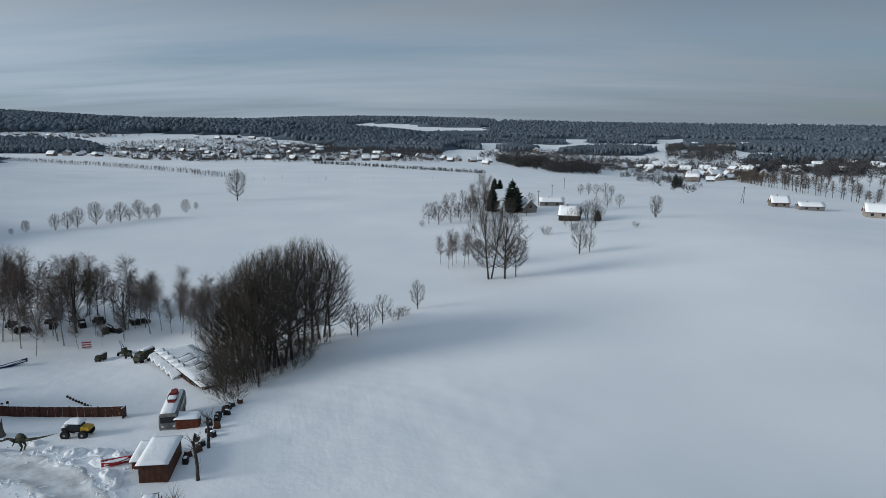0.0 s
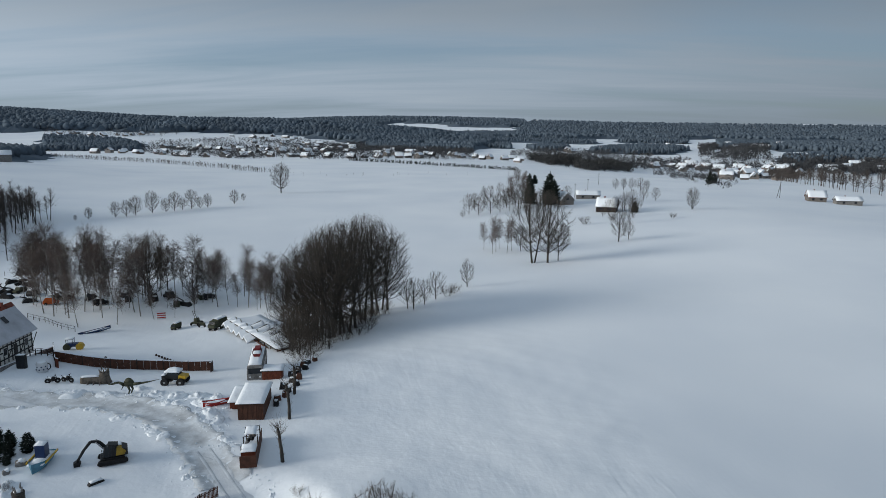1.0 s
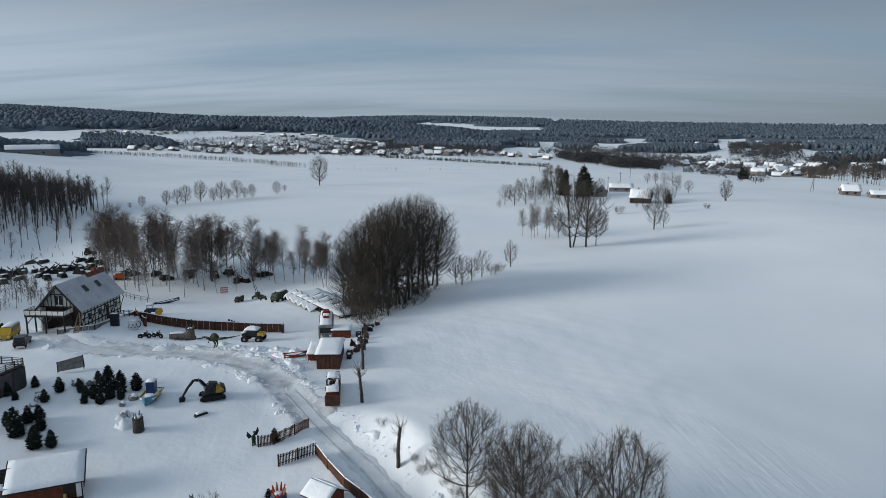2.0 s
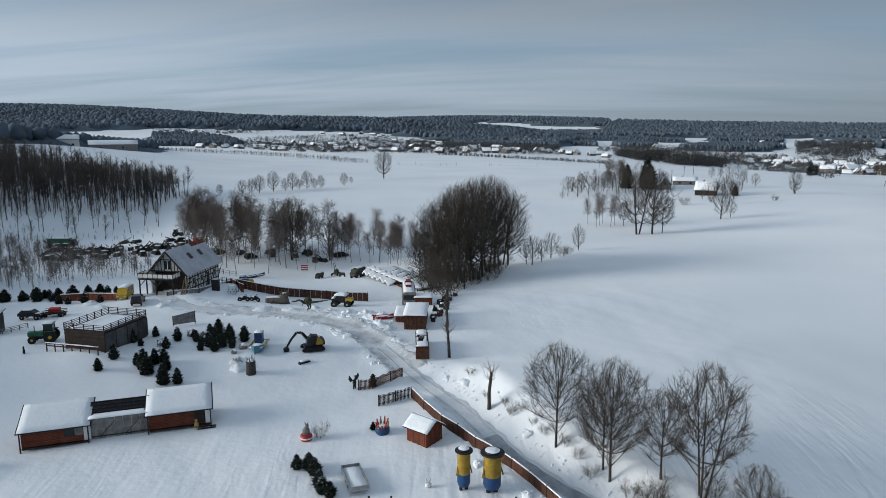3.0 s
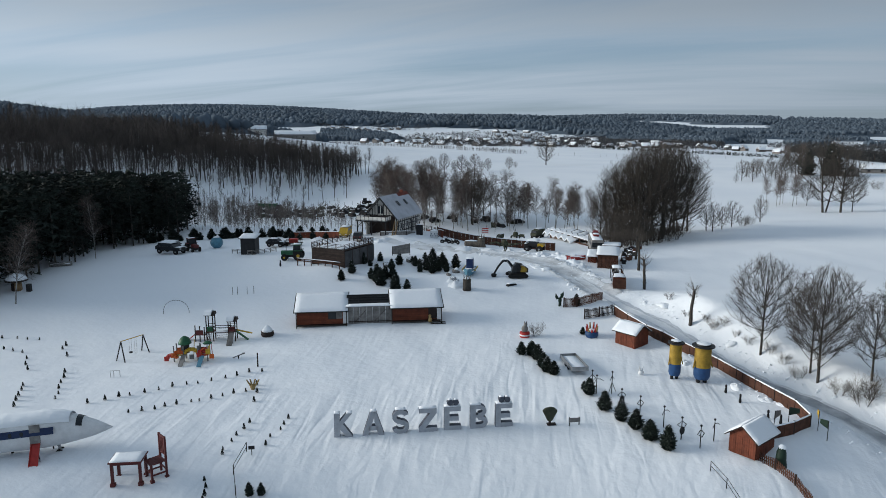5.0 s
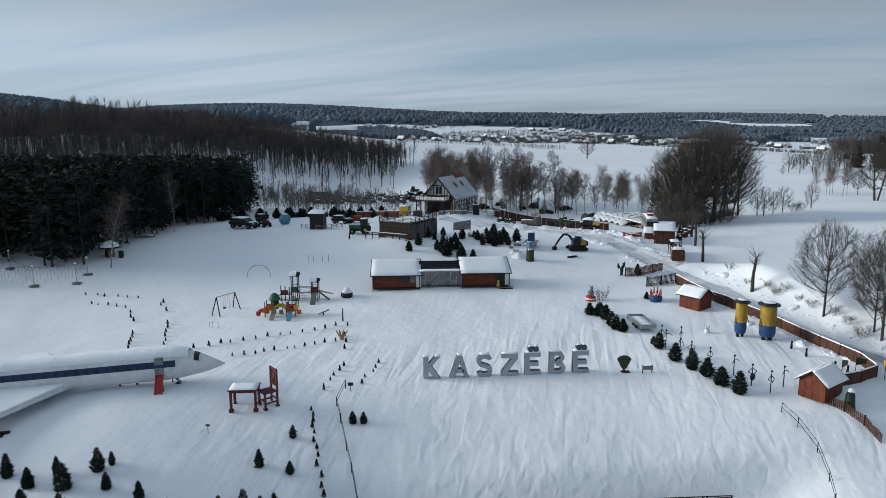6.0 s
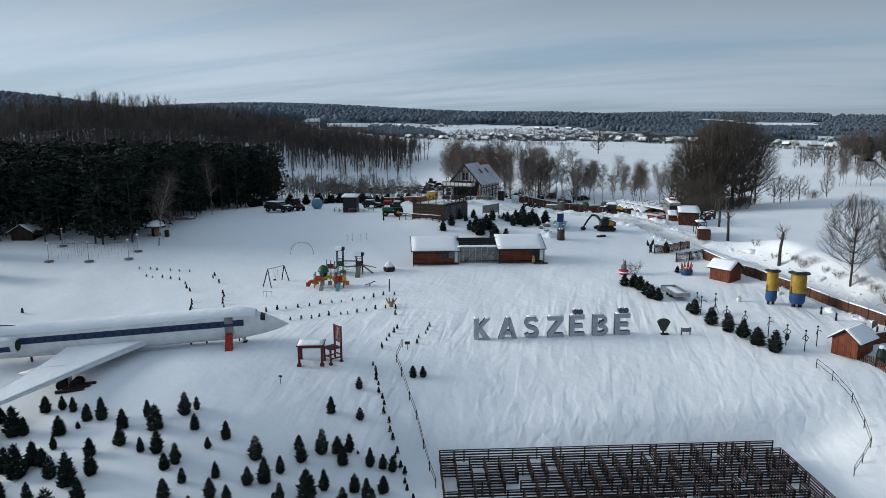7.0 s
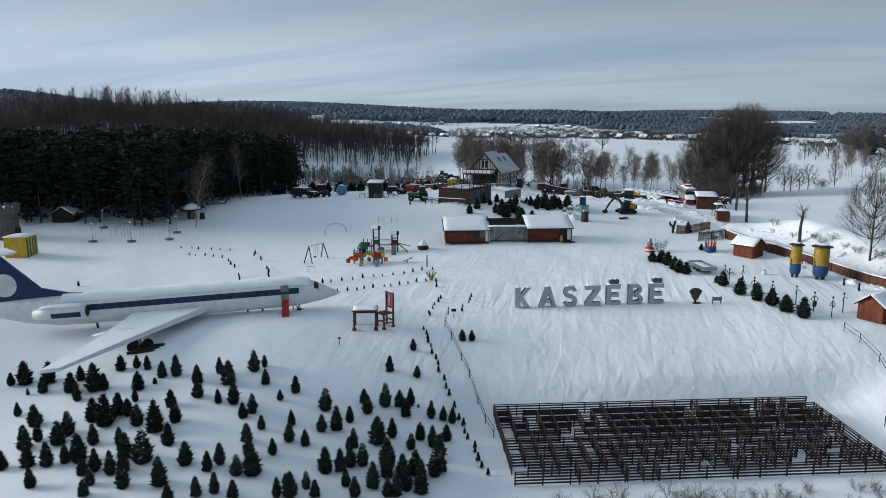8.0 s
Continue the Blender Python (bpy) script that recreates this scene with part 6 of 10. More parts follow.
# ---- the wooden maze
mx, my = uv(-50.6, 7.4)
maze = thing("maze", mx, my, 28, "maze of dark brown wooden rail fences in the snow", "maze", z=-8.02)
maze.matrix_world = maze.matrix_world @ Matrix.Rotation(radians(2.3), 4, "X")
MW, MD, MH = 33.4, 13.0, 1.2


def maze_wall(x0, y0, x1, y1):
    w = part("maze_fence", box(min(x0, x1) - 0.05, max(x0, x1) + 0.05, min(y0, y1) - 0.05, max(y0, y1) + 0.05, MH - 0.06, MH), MAZE_WOOD, maze)
    ln = math.hypot(x1 - x0, y1 - y0)
    for k in range(4):
        z = 0.02 + k * 0.29
        if y0 == y1:
            part("rail", box(min(x0, x1), max(x0, x1), y0 - 0.025, y0 + 0.025, z, z + 0.14), MAZE_WOOD, w)
        else:
            part("rail", box(x0 - 0.025, x0 + 0.025, min(y0, y1), max(y0, y1), z, z + 0.14), MAZE_WOOD, w)
    n = max(1, round(ln / 2.4))
    for i in range(n + 1):
        px, py = x0 + (x1 - x0) * i / n, y0 + (y1 - y0) * i / n
        part("post", box(px - 0.055, px + 0.055, py - 0.055, py + 0.055, -0.6, MH - 0.07), MAZE_WOOD, w)


maze_wall(0, 0, MW, 0)
maze_wall(0, MD, MW, MD)
maze_wall(0, 1.7, 0, MD)
maze_wall(MW, 0, MW, MD - 1.8)
mrng = random.Random(17)
cell, lane_w = MW / 24, MD / 9
for j in range(1, 9):
    x = cell * mrng.choice((0, 0, 1))
    while x < MW - cell:
        ln = cell * mrng.choice((1, 2, 3, 3, 4, 5))
        maze_wall(x, j * lane_w, min(x + ln, MW), j * lane_w)
        x += ln + cell * mrng.choice((0, 0, 0, 1))
for i in range(1, 24):
    y = lane_w * mrng.choice((0, 1, 1, 2))
    while y < MD - lane_w:
        ln = lane_w * mrng.choice((1, 1, 2, 3))
        maze_wall(i * cell, y, i * cell, min(y + ln, MD))
        y += ln + lane_w * mrng.choice((0, 1, 1, 2))

# rough growth at the foot of the park below the maze
for k in range(26):
    u, v = -52 + 1.45 * k + 0.8 * math.sin(k * 5.1), 3.6 + 1.1 * math.sin(k * 2.9)
    plant("shrub%d" % (k % 2), *uv(u, v), 1.3 + 0.7 * math.sin(k * 3.3) ** 2, label="bare brown shrub in the snow below the maze", group="shrubs below the maze")

# ---------------------------------------------------------------- the airliner
plane = thing("airliner", -77.9, 1.8, 32.5, "old white jet airliner with a blue window band under snow", "aeroplane", z=2.12)
plane.matrix_world = plane.matrix_world @ Matrix.Rotation(radians(-2.8), 4, "Y") @ Matrix.Scale(1.06, 4)
# local x runs from the nose backwards as negative values; y to its left
FR = 1.72
profile = [(0.3, 0.04, -0.55), (-0.3, 0.34, -0.5), (-1.2, 0.74, -0.38), (-2.4, 1.14, -0.2), (-3.8, 1.5, -0.06), (-5.6, FR, 0), (-28, FR, 0), (-31, 1.66, 0.05), (-34, 1.4, 0.25), (-37, 0.9, 0.6), (-39.6, 0.3, 0.9)]
bm = bmesh.new()
rings = [[bm.verts.new((x, r * math.sin(k * math.tau / 24), zc + r * math.cos(k * math.tau / 24))) for k in range(24)] for x, r, zc in profile]
for a, b in zip(rings, rings[1:]):
    for k in range(24):
        bm.faces.new((a[k], a[(k + 1) % 24], b[(k + 1) % 24], b[k]))
bm.faces.new(rings[0])
bm.faces.new(rings[-1][::-1])
fus = part("fuselage", bm, WHITE, plane, smooth=True)
for s in (-1, 1):
    bm = bmesh.new()
    prev = None
    for i in range(25):
        x = -4.3 - i * (27.2 - 4.3) / 24
        row = [bm.verts.new((x, s * (FR + 0.012) * math.sin(radians(a)), (FR + 0.012) * math.cos(radians(a)))) for a in (64, 71, 78, 86)]
        if prev:
            for k in range(3):
                bm.faces.new((prev[k], prev[k + 1], row[k + 1], row[k]))
        prev = row
    part("window_band", bm, NAVY, plane, "dark blue band along the cabin windows", smooth=True)
    for i in range(20):
        x = -7.0 - i * 0.98
        w = lathe([(0.17, 0), (0.15, 0.03)], 8, None, Matrix.Translation((x, s * (FR + 0.004) * math.sin(radians(76)), (FR + 0.004) * math.cos(radians(76)))) @ Matrix.Rotation(radians(76) * s, 4, "X").inverted() @ Matrix.Diagonal((1, 1.3, 1, 1)))
        part("cabin_window", w, GLASS, plane)
    part("door", box(-6.35, -5.45, -0.04, 0.04, -0.85, 0.85, None, Matrix.Translation((0, s * 1.66, 0.28)) @ Matrix.Rotation(radians(10) * s, 4, "X")), GREY_WOOD, plane, "grey cabin door")
bm = bmesh.new()
prev = None
for i in range(9):
    a = radians(-60 + 15 * i)
    row = [bm.verts.new((x, (r + 0.03) * math.sin(a), zc + (r + 0.03) * math.cos(a))) for x, r, zc in ((-2.1, 1.04, -0.245), (-2.38, 1.133, -0.203), (-2.6, 1.19, -0.18))]
    if prev:
        for k in range(2):
            bm.faces.new((prev[k], prev[k + 1], row[k + 1], row[k]))
    prev = row
part("cockpit_window", bm, GLASS, plane, "dark cockpit glazing", smooth=True)
bm = bmesh.new()
prev = None
for i in range(31):
    x = -3.1 - i * 0.9
    r = (1.30, 1.53, 1.64, FR)[min(i, 3)]
    row = [bm.verts.new((x, (r + 0.05) * math.sin(radians(a)), (r + 0.05 + 0.16 * math.cos(radians(a)) * (0.8 + 0.3 * math.sin(i * 1.3 + a))) * math.cos(radians(a)))) for a in (-48, -30, -12, 12, 30, 48)]
    row = [bm.verts.new((x, r * math.sin(radians(-50)), r * math.cos(radians(-50))))] + row + [bm.verts.new((x, r * math.sin(radians(50)), r * math.cos(radians(50))))]
    if prev:
        for k in range(7):
            bm.faces.new((prev[k], prev[k + 1], row[k + 1], row[k]))
    prev = row
part("snow", bm, SNOW_CAP, plane, "long cap of snow on the fuselage", smooth=True)


def wing_slab(points, z, thick, tip_z, name, mat, snow):
    """points: (x, y) root leading, tip leading, tip trailing, kink, root trailing."""
    n = len(points)
    ymax = max(abs(p[1]) for p in points)
    zz = lambda p: z + (tip_z - z) * abs(p[1]) / ymax
    th = lambda p: thick * (1 - 0.6 * abs(p[1]) / ymax)
    for nm, m, lo, hi in ((name, mat, -0.5, 0.5), ("snow", SNOW_CAP, 0.52, 1.05)):
        if nm == "snow" and not snow:
            continue
        bm = bmesh.new()
        cx, cy = sum(p[0] for p in points) / n, sum(p[1] for p in points) / n
        shr = 1.0 if nm != "snow" else 0.985
        P = [(cx + (p[0] - cx) * shr, cy + (p[1] - cy) * shr) for p in points]
        dn = [bm.verts.new((p[0], p[1], zz(p) + th(p) * lo)) for p in P]
        up = [bm.verts.new((p[0], p[1], zz(p) + th(p) * hi)) for p in P]
        bm.faces.new(dn[::-1])
        bm.faces.new(up)
        for i in range(n):
            bm.faces.new((dn[i], dn[(i + 1) % n], up[(i + 1) % n], up[i]))
        bmesh.ops.triangulate(bm, faces=[f for f in bm.faces if len(f.verts) > 4])
        part(nm, bm, m, plane, "" if nm != "snow" else "snow lying on the wing", bevel=0.05)


for s in (-1, 1):
    wing_slab([(-14.8, s * 1.2), (-24.9, s * 16.3), (-26.6, s * 16.5), (-23.6, s * 8.0), (-22.6, s * 1.2)], -1.0, 0.50, -1.75, "wing", WHITE, True)
    part("wing_pod", lathe([(0.05, 0), (0.42, 0.6), (0.5, 2.2), (0.4, 4.2), (0.06, 5.6)], 10, None, Matrix.Translation((-19.6, s * 6.9, -1.35)) @ Matrix.Rotation(radians(-90), 4, "Y")), WHITE, plane, smooth=True)
    eng = part("engine", lathe([(0.55, 0), (0.78, 0.15), (0.85, 1.4), (0.80, 3.6), (0.5, 5.4)], 14, None, Matrix.Translation((-26.9, s * 2.65, 0.35)) @ Matrix.Rotation(radians(-90), 4, "Y")), WHITE, plane, smooth=True)
    part("intake", lathe([(0.60, 0), (0.55, 0.1)], 14, None, Matrix.Translation((-26.85, s * 2.65, 0.35)) @ Matrix.Rotation(radians(-90), 4, "Y")), BLACK, eng)
    bm = bmesh.new()
    prev = None
    for i in range(5):
        x, r = -27.3 - i * 0.75, 0.87 if i < 4 else 0.845
        row = [bm.verts.new((x, s * (2.65 + r * math.sin(radians(a))), 0.35 + r * math.cos(radians(a)))) for a in (82, 95, 108, 120)]
        if prev:
            for k in range(3):
                bm.faces.new((prev[k], prev[k + 1], row[k + 1], row[k]))
        prev = row
    part("engine_band", bm, NAVY, eng, "dark blue band", smooth=True)
    part("snow", snow_pillow(-31.6, -27.1, s * 2.65 - 0.6, s * 2.65 + 0.6, 0.98, 0.32, None, 6, seed=4), SNOW_CAP, eng, "snow on the engine", smooth=True)
    part("tailplane", prism([(-34.3, 0.2 * s), (-38.6, 5.6 * s), (-40.0, 5.6 * s), (-38.0, 0.2 * s)], 6.75, 6.95, "z"), WHITE, plane)
    gear = part("main_gear", tube((-20.6, s * 6.9, -1.2), (-20.6, s * 6.9, -2.9), 0.2, n=8), STEEL, plane)
    for xx in (-21.25, -19.95):
        for yy in (-0.4, 0.4):
            part("tyre", lathe([(0.3, -0.2), (0.55, -0.16), (0.55, 0.16), (0.3, 0.2)], 12, None, Matrix.Translation((xx, s * 6.9 + yy, -2.85)) @ Matrix.Rotation(radians(90), 4, "X")), RUBBER, gear)
for k in range(3):
    part("timber_prop", box(-21.6 + 0.5 * k, -18.9 + 0.4 * k, -8.3 + 0.45 * k, -8.0 + 0.45 * k, -3.3, -3.05 + 0.15 * k), DARK_WOOD, plane)
part("fin", prism([(-26.0, 1.62), (-29.5, 1.95), (-32.3, 2.7), (-36.2, 6.8), (-39.6, 6.8), (-37.2, 0.75), (-33.0, 0.95)], -0.14, 0.14, "y"), NAVY, plane, "dark blue tail fin")
part("fin_cap", box(-39.8, -36.2, -0.2, 0.2, 6.8, 7.0), WHITE, plane)
for s in (-1, 1):
    part("fin_disc", lathe([(1.3, 0), (1.3, 0.015)], 28, None, Matrix.Translation((-36.0, s * 0.145, 3.3)) @ Matrix.Rotation(radians(90) * -s, 4, "X")), WHITE, plane, "plain white disc on the fin")
part("tail_band", box(-34.2, -30.8, -1.20, 1.20, 0.25, 0.55), NAVY, plane, "dark blue band on the tail")
ng = part("nose_gear", tube((-4.6, 0, -1.4), (-4.6, 0, -2.6), 0.13, n=8), STEEL, plane)
for yy in (-0.25, 0.25):
    part("tyre", lathe([(0.22, -0.12), (0.38, -0.09), (0.38, 0.09), (0.22, 0.12)], 12, None, Matrix.Translation((-4.6, yy, -2.45)) @ Matrix.Rotation(radians(90), 4, "X")), RUBBER, ng)
part("gear_frame", tube((-5.3, 0.4, -1.3), (-5.3, 0.4, -2.7), 0.07, n=6), BLACK, plane)
part("gear_frame", tube((-5.3, 0.4, -1.3), (-4.4, 0.4, -2.7), 0.06, n=6), BLACK, plane)
for xx in (-8.8, -10.5, -27.1):
    part("prop_post", tube((xx, 0.2, -1.35), (xx, 0.2, -2.9), 0.12, n=6), DARK_WOOD, plane)
bm = prism([(-1.6, -0.45), (-3.4, -2.75), (-3.4, -2.85), (-1.6, -0.55)], -6.25, -5.6, "x")
slide = part("slide", bm, RED, plane, "red slide from the cabin door")
for xx in (-6.28, -5.57):
    part("slide_side", prism([(-1.6, -0.25), (-3.4, -2.6), (-3.4, -2.85), (-1.6, -0.55)], xx - 0.04, xx + 0.04, "x"), RED, slide)
    part("slide_leg", tube((xx, -2.3, -1.5), (xx, -2.3, -2.75), 0.04, n=6), BLACK, slide)

# ---------------------------------------------------------------- giant table and chair
tb = thing("giant_table", *uv(-64.2, 32.2), 28, "giant dark red wooden table with snow on its top", "table", sink=0.15)
for sx in (-1, 1):
    for sy in (-1, 1):
        part("leg", box(sx * 1.25 - 0.12, sx * 1.25 + 0.12, sy * 0.85 - 0.12, sy * 0.85 + 0.12, 0, 2.3), DEEP_RED, tb)
        part("foot_pad", box(sx * 1.25 - 0.22, sx * 1.25 + 0.22, sy * 0.85 - 0.22, sy * 0.85 + 0.22, 0, 0.28), DEEP_RED, tb)
    part("apron", box(sx * 1.25 - 0.05, sx * 1.25 + 0.05, -0.73, 0.73, 2.05, 2.3), DEEP_RED, tb)
for sy in (-1, 1):
    part("apron", box(-1.13, 1.13, sy * 0.85 - 0.05, sy * 0.85 + 0.05, 2.05, 2.3), DEEP_RED, tb)
part("tabletop", box(-1.5, 1.5, -1.1, 1.1, 2.3, 2.42), DEEP_RED, tb)
part("snow", snow_pillow(-1.42, 1.42, -1.03, 1.03, 2.424, 0.12, None, 6, seed=3), SNOW_CAP, tb, "snow on the tabletop", smooth=True)
ch = thing("giant_chair", *uv(-61.9, 32.7), 66, "giant dark red wooden chair with a slatted back", "chair", sink=0.15)
for sx, sy in ((-0.7, -0.65), (-0.7, 0.65), (0.7, -0.65), (0.7, 0.65)):
    part("leg", box(sx - 0.09, sx + 0.09, sy - 0.09, sy + 0.09, 0, 1.75 if sx < 0 else 4.2), DEEP_RED, ch)
    part("foot_pad", box(sx - 0.17, sx + 0.17, sy - 0.17, sy + 0.17, 0, 0.25), DEEP_RED, ch)
for i in range(6):
    part("seat_slat", box(-0.85 + i * 0.26, -0.85 + i * 0.26 + 0.22, -0.78, 0.78, 1.75, 1.85), DEEP_RED, ch)
for z in (2.3, 4.0):
    part("back_rail", box(0.64, 0.76, -0.56, 0.56, z, z + 0.16), DEEP_RED, ch)
for i in range(4):
    part("back_slat", box(0.66, 0.74, -0.48 + i * 0.28, -0.48 + i * 0.28 + 0.12, 2.46, 4.0), DEEP_RED, ch)
for sy in (-0.65, 0.65):
    part("stretcher", box(-0.61, 0.61, sy - 0.05, sy + 0.05, 0.62, 0.76), DEEP_RED, ch)
for sx in (-0.7, 0.7):
    part("stretcher", box(sx - 0.05, sx + 0.05, -0.56, 0.56, 0.85, 0.98), DEEP_RED, ch)

# ---------------------------------------------------------------- playground
sw = thing("swing_frame", *uv(-73.4, 63.0), 84, "metal swing frame with one seat in the snow", "swing", sink=0.1)
for s in (-1, 1):
    for t in (-1, 1):
        part("leg", tube((s * 2.0, t * 0.85, 0), (s * 1.75, 0, 2.75), 0.085, n=6), IRON, sw)
part("crossbar", tube((-1.8, 0, 2.75), (1.8, 0, 2.75), 0.06, n=6), YELLOW, sw)
seat = part("swing_seat", box(-0.52, -0.18, -0.15, 0.15, 0.75, 0.95), BLACK, sw)
for xx in (-0.52, -0.18, 0.3, 0.62):
    part("chain", tube((xx, 0, 2.7), (xx, 0, 0.9 if xx < 0 else 0.5), 0.018, n=4), STEEL, sw)
mini = thing("spring_bar", *uv(-73.4, 56.0), 28, "low bent steel bar for climbing in the snow", "play bar", sink=0.1)
for a, b in (((-0.6, 0, 0), (-0.6, 0, 0.95)), ((0.55, 0, 0), (0.55, 0, 0.95)), ((-0.6, 0, 0.95), (0.55, 0, 0.95)), ((-0.2, 0, 0), (-0.2, 0, 0.95))):
    part("bar", tube(a, b, 0.035, n=6), STEEL, mini)
arch = thing("arch_tube", *uv(-71.6, 78.5), 28, "thin dark arched pipe standing in the snow", "arch", sink=0.1)
prev = None
for i in range(13):
    a = math.pi * i / 12
    p = Vector((-2.0 * math.cos(a), 0, 2.3 * math.sin(a) ** 0.8))
    if prev is not None:
        part("pipe", tube(prev, p, 0.035, n=5), IRON, arch)
    prev = p
for k, u in enumerate((-64.0, -63.2, -61.6, -60.5)):
    x, y = uv(u, 85.1)
    ob = part("marker_pole", tube((0, 0, -0.3), (0, 0, 1.35), 0.04, 0.035, 6), IRON)
    ob.matrix_world = pose(x, y, ground_z(x, y))
    tagged(ob, "thin dark pole standing upright in the snow", "pole", "row of thin poles")

tower = thing("wooden_playset", *uv(-62.4, 67.4), 24, "dark timber play tower with bridge, slides and snowy roofs", "playset", sink=0.1)
for cx, zt in ((-1.8, 4.0), (1.8, 3.2)):
    for sx in (-0.55, 0.55):
        for sy in (-0.55, 0.55):
            part("post", box(cx + sx - 0.07, cx + sx + 0.07, sy - 0.07, sy + 0.07, 0, zt - 0.5), DARK_WOOD, tower)
    part("deck", box(cx - 0.65, cx + 0.65, -0.65, 0.65, 1.25, 1.35), BROWN_WOOD, tower)
    rf = part("roof", prism([(-0.85, zt - 0.5), (0.85, zt - 0.5), (0.5, zt - 0.1), (0, zt), (-0.5, zt - 0.1)], cx - 0.8, cx + 0.8, "x"), DARK_WOOD, tower)
    part("snow", prism([(-0.9, zt - 0.47), (-0.92, zt - 0.33), (-0.55, zt + 0.04), (0, zt + 0.15), (0.55, zt + 0.04), (0.92, zt - 0.33), (0.9, zt - 0.47), (0, zt + 0.01)], cx - 0.78, cx + 0.42, "x"), SNOW_CAP, rf, "snow on the little roof", bevel=0.05)
    part("side_board", box(cx - 0.55, cx + 0.55, -0.60, -0.56, 1.4, 2.0), GREEN if cx < 0 else DEEP_RED, tower)
part("bridge", box(-1.15, 1.15, -0.45, 0.45, 1.1, 1.2), BROWN_WOOD, tower)
for sy in (-0.45, 0.45):
    part("bridge_rail", tube((-1.2, sy, 1.9), (1.2, sy, 1.9), 0.04, n=5), DARK_WOOD, tower)
part("slide", prism([(2.45, 1.35), (4.4, 0.15), (4.4, 0.05), (2.45, 1.2)], -0.35, 0.15, "y"), GREEN, tower, "green slide")
part("slide", prism([(2.45, 1.35), (4.9, 0.9), (4.9, 0.8), (2.45, 1.2)], 0.3, 0.6, "y"), YELLOW, tower, "yellow slide")
part("climbing_ramp", prism([(-0.65, 1.25), (-2.3, 0.0), (-2.3, -0.1), (-0.65, 1.1)], 1.3, 2.2, "x"), GREY_WOOD, tower, "snowy climbing ramp")
for k in range(3):
    part("low_post", box(-4.3 + k * 0.75, -4.16 + k * 0.75, -0.6, -0.46, 0, 2.2 - k * 0.1), DARK_WOOD, tower)
part("low_deck", box(-4.4, -2.5, -0.65, 0.6, 0.9, 1.0), BROWN_WOOD, tower)
part("side_board", box(-4.1, -2.9, -0.70, -0.66, 1.0, 1.6), DEEP_RED, tower)

for cx, zt in ((-1.8, 4.0), (1.8, 3.2)):
    for z in (1.75, 2.15):
        for sy in (-0.62, 0.62):
            part("guard_rail", tube((cx - 0.6, sy, z), (cx + 0.6, sy, z), 0.035, n=5), DARK_WOOD, tower)
    part("ladder_rail", tube((cx - 0.25, -0.6, 1.3), (cx - 0.25, -1.5, 0), 0.05, n=5), DARK_WOOD, tower)
    part("ladder_rail", tube((cx + 0.25, -0.6, 1.3), (cx + 0.25, -1.5, 0), 0.05, n=5), DARK_WOOD, tower)
    for k in range(4):
        part("rung", tube((cx - 0.25, -0.75 - 0.2 * k, 1.08 - 0.29 * k), (cx + 0.25, -0.75 - 0.2 * k, 1.08 - 0.29 * k), 0.03, n=5), DARK_WOOD, tower)
part("slide", prism([(-4.4, 1.0), (-5.9, 0.1), (-5.9, 0.0), (-4.4, 0.85)], -0.3, 0.25, "y"), RED, tower, "red slide")
for i in range(5):
    part("net_cord", tube((-1.15, 0.7, 0.2 + 0.3 * i), (1.15, 0.7, 0.35 + 0.3 * i), 0.02, n=4), BLACK, tower)
part("snow", snow_pillow(-1.1, 1.1, -0.4, 0.4, 1.2, 0.14, None, 5, seed=4), SNOW_CAP, tower, "snow on the bridge", smooth=True)
part("snow", snow_pillow(-4.3, -2.6, -0.55, 0.5, 1.0, 0.16, None, 5, seed=6), SNOW_CAP, tower, "snow on the low deck", smooth=True)
tower.scale = (0.86, 1.0, 1.12)

ps = thing("plastic_playset", *uv(-65.2, 60.6), 26, "bright plastic playset with a green dome, slides and panels", "playset", sink=0.1)
for cx, col in ((-1.2, ORANGE), (1.5, RED)):
    for sx in (-0.55, 0.55):
        for sy in (-0.55, 0.55):
            part("post", tube((cx + sx, sy, 0), (cx + sx, sy, 2.0), 0.08, n=6), GREY_WOOD, ps)
    part("deck", box(cx - 0.6, cx + 0.6, -0.6, 0.6, 0.8, 0.95), YELLOW, ps)
    for sy in (-0.6, 0.6):
        part("panel", box(cx - 0.5, cx + 0.5, sy - 0.05, sy + 0.05, 1.0, 1.45), col, ps, bevel=0.06)
part("panel", box(1.0, 1.06, -0.6, 0.6, 0.95, 1.9), GREY_WOOD, ps, "grey panel")
part("panel", box(2.05, 2.11, -0.6, 0.6, 0.7, 1.75), YELLOW, ps, "yellow panel")
part("dome", lathe([(0.75, 2.0), (0.72, 2.2), (0.5, 2.65), (0.2, 2.9), (0.03, 2.95)], 12, None, Matrix.Translation((-0.6, 0, 0.15))), GREEN, ps, "green dome roof", smooth=True)
part("dome_drum", lathe([(0.5, 1.0), (0.5, 2.15)], 10, None, Matrix.Translation((-0.6, 0, 0))), BLACK, ps)
part("parasol", lathe([(0.55, 1.9), (0.3, 2.15), (0.04, 2.25)], 10, None, Matrix.Translation((1.9, 0.3, 0.1))), GREEN, ps, "small green parasol top", smooth=True)
for i in range(6):
    a0, a1 = radians(180 + 30 * i), radians(180 + 30 * (i + 1))
    part("tunnel_arc", tube((-1.9 + 0.55 * math.cos(a0), -0.75, 0.55 - 0.45 * math.sin(a0)), (-1.9 + 0.55 * math.cos(a1), -0.75, 0.55 - 0.45 * math.sin(a1)), 0.24, n=7), RED if i < 3 else ORANGE, ps, smooth=True)
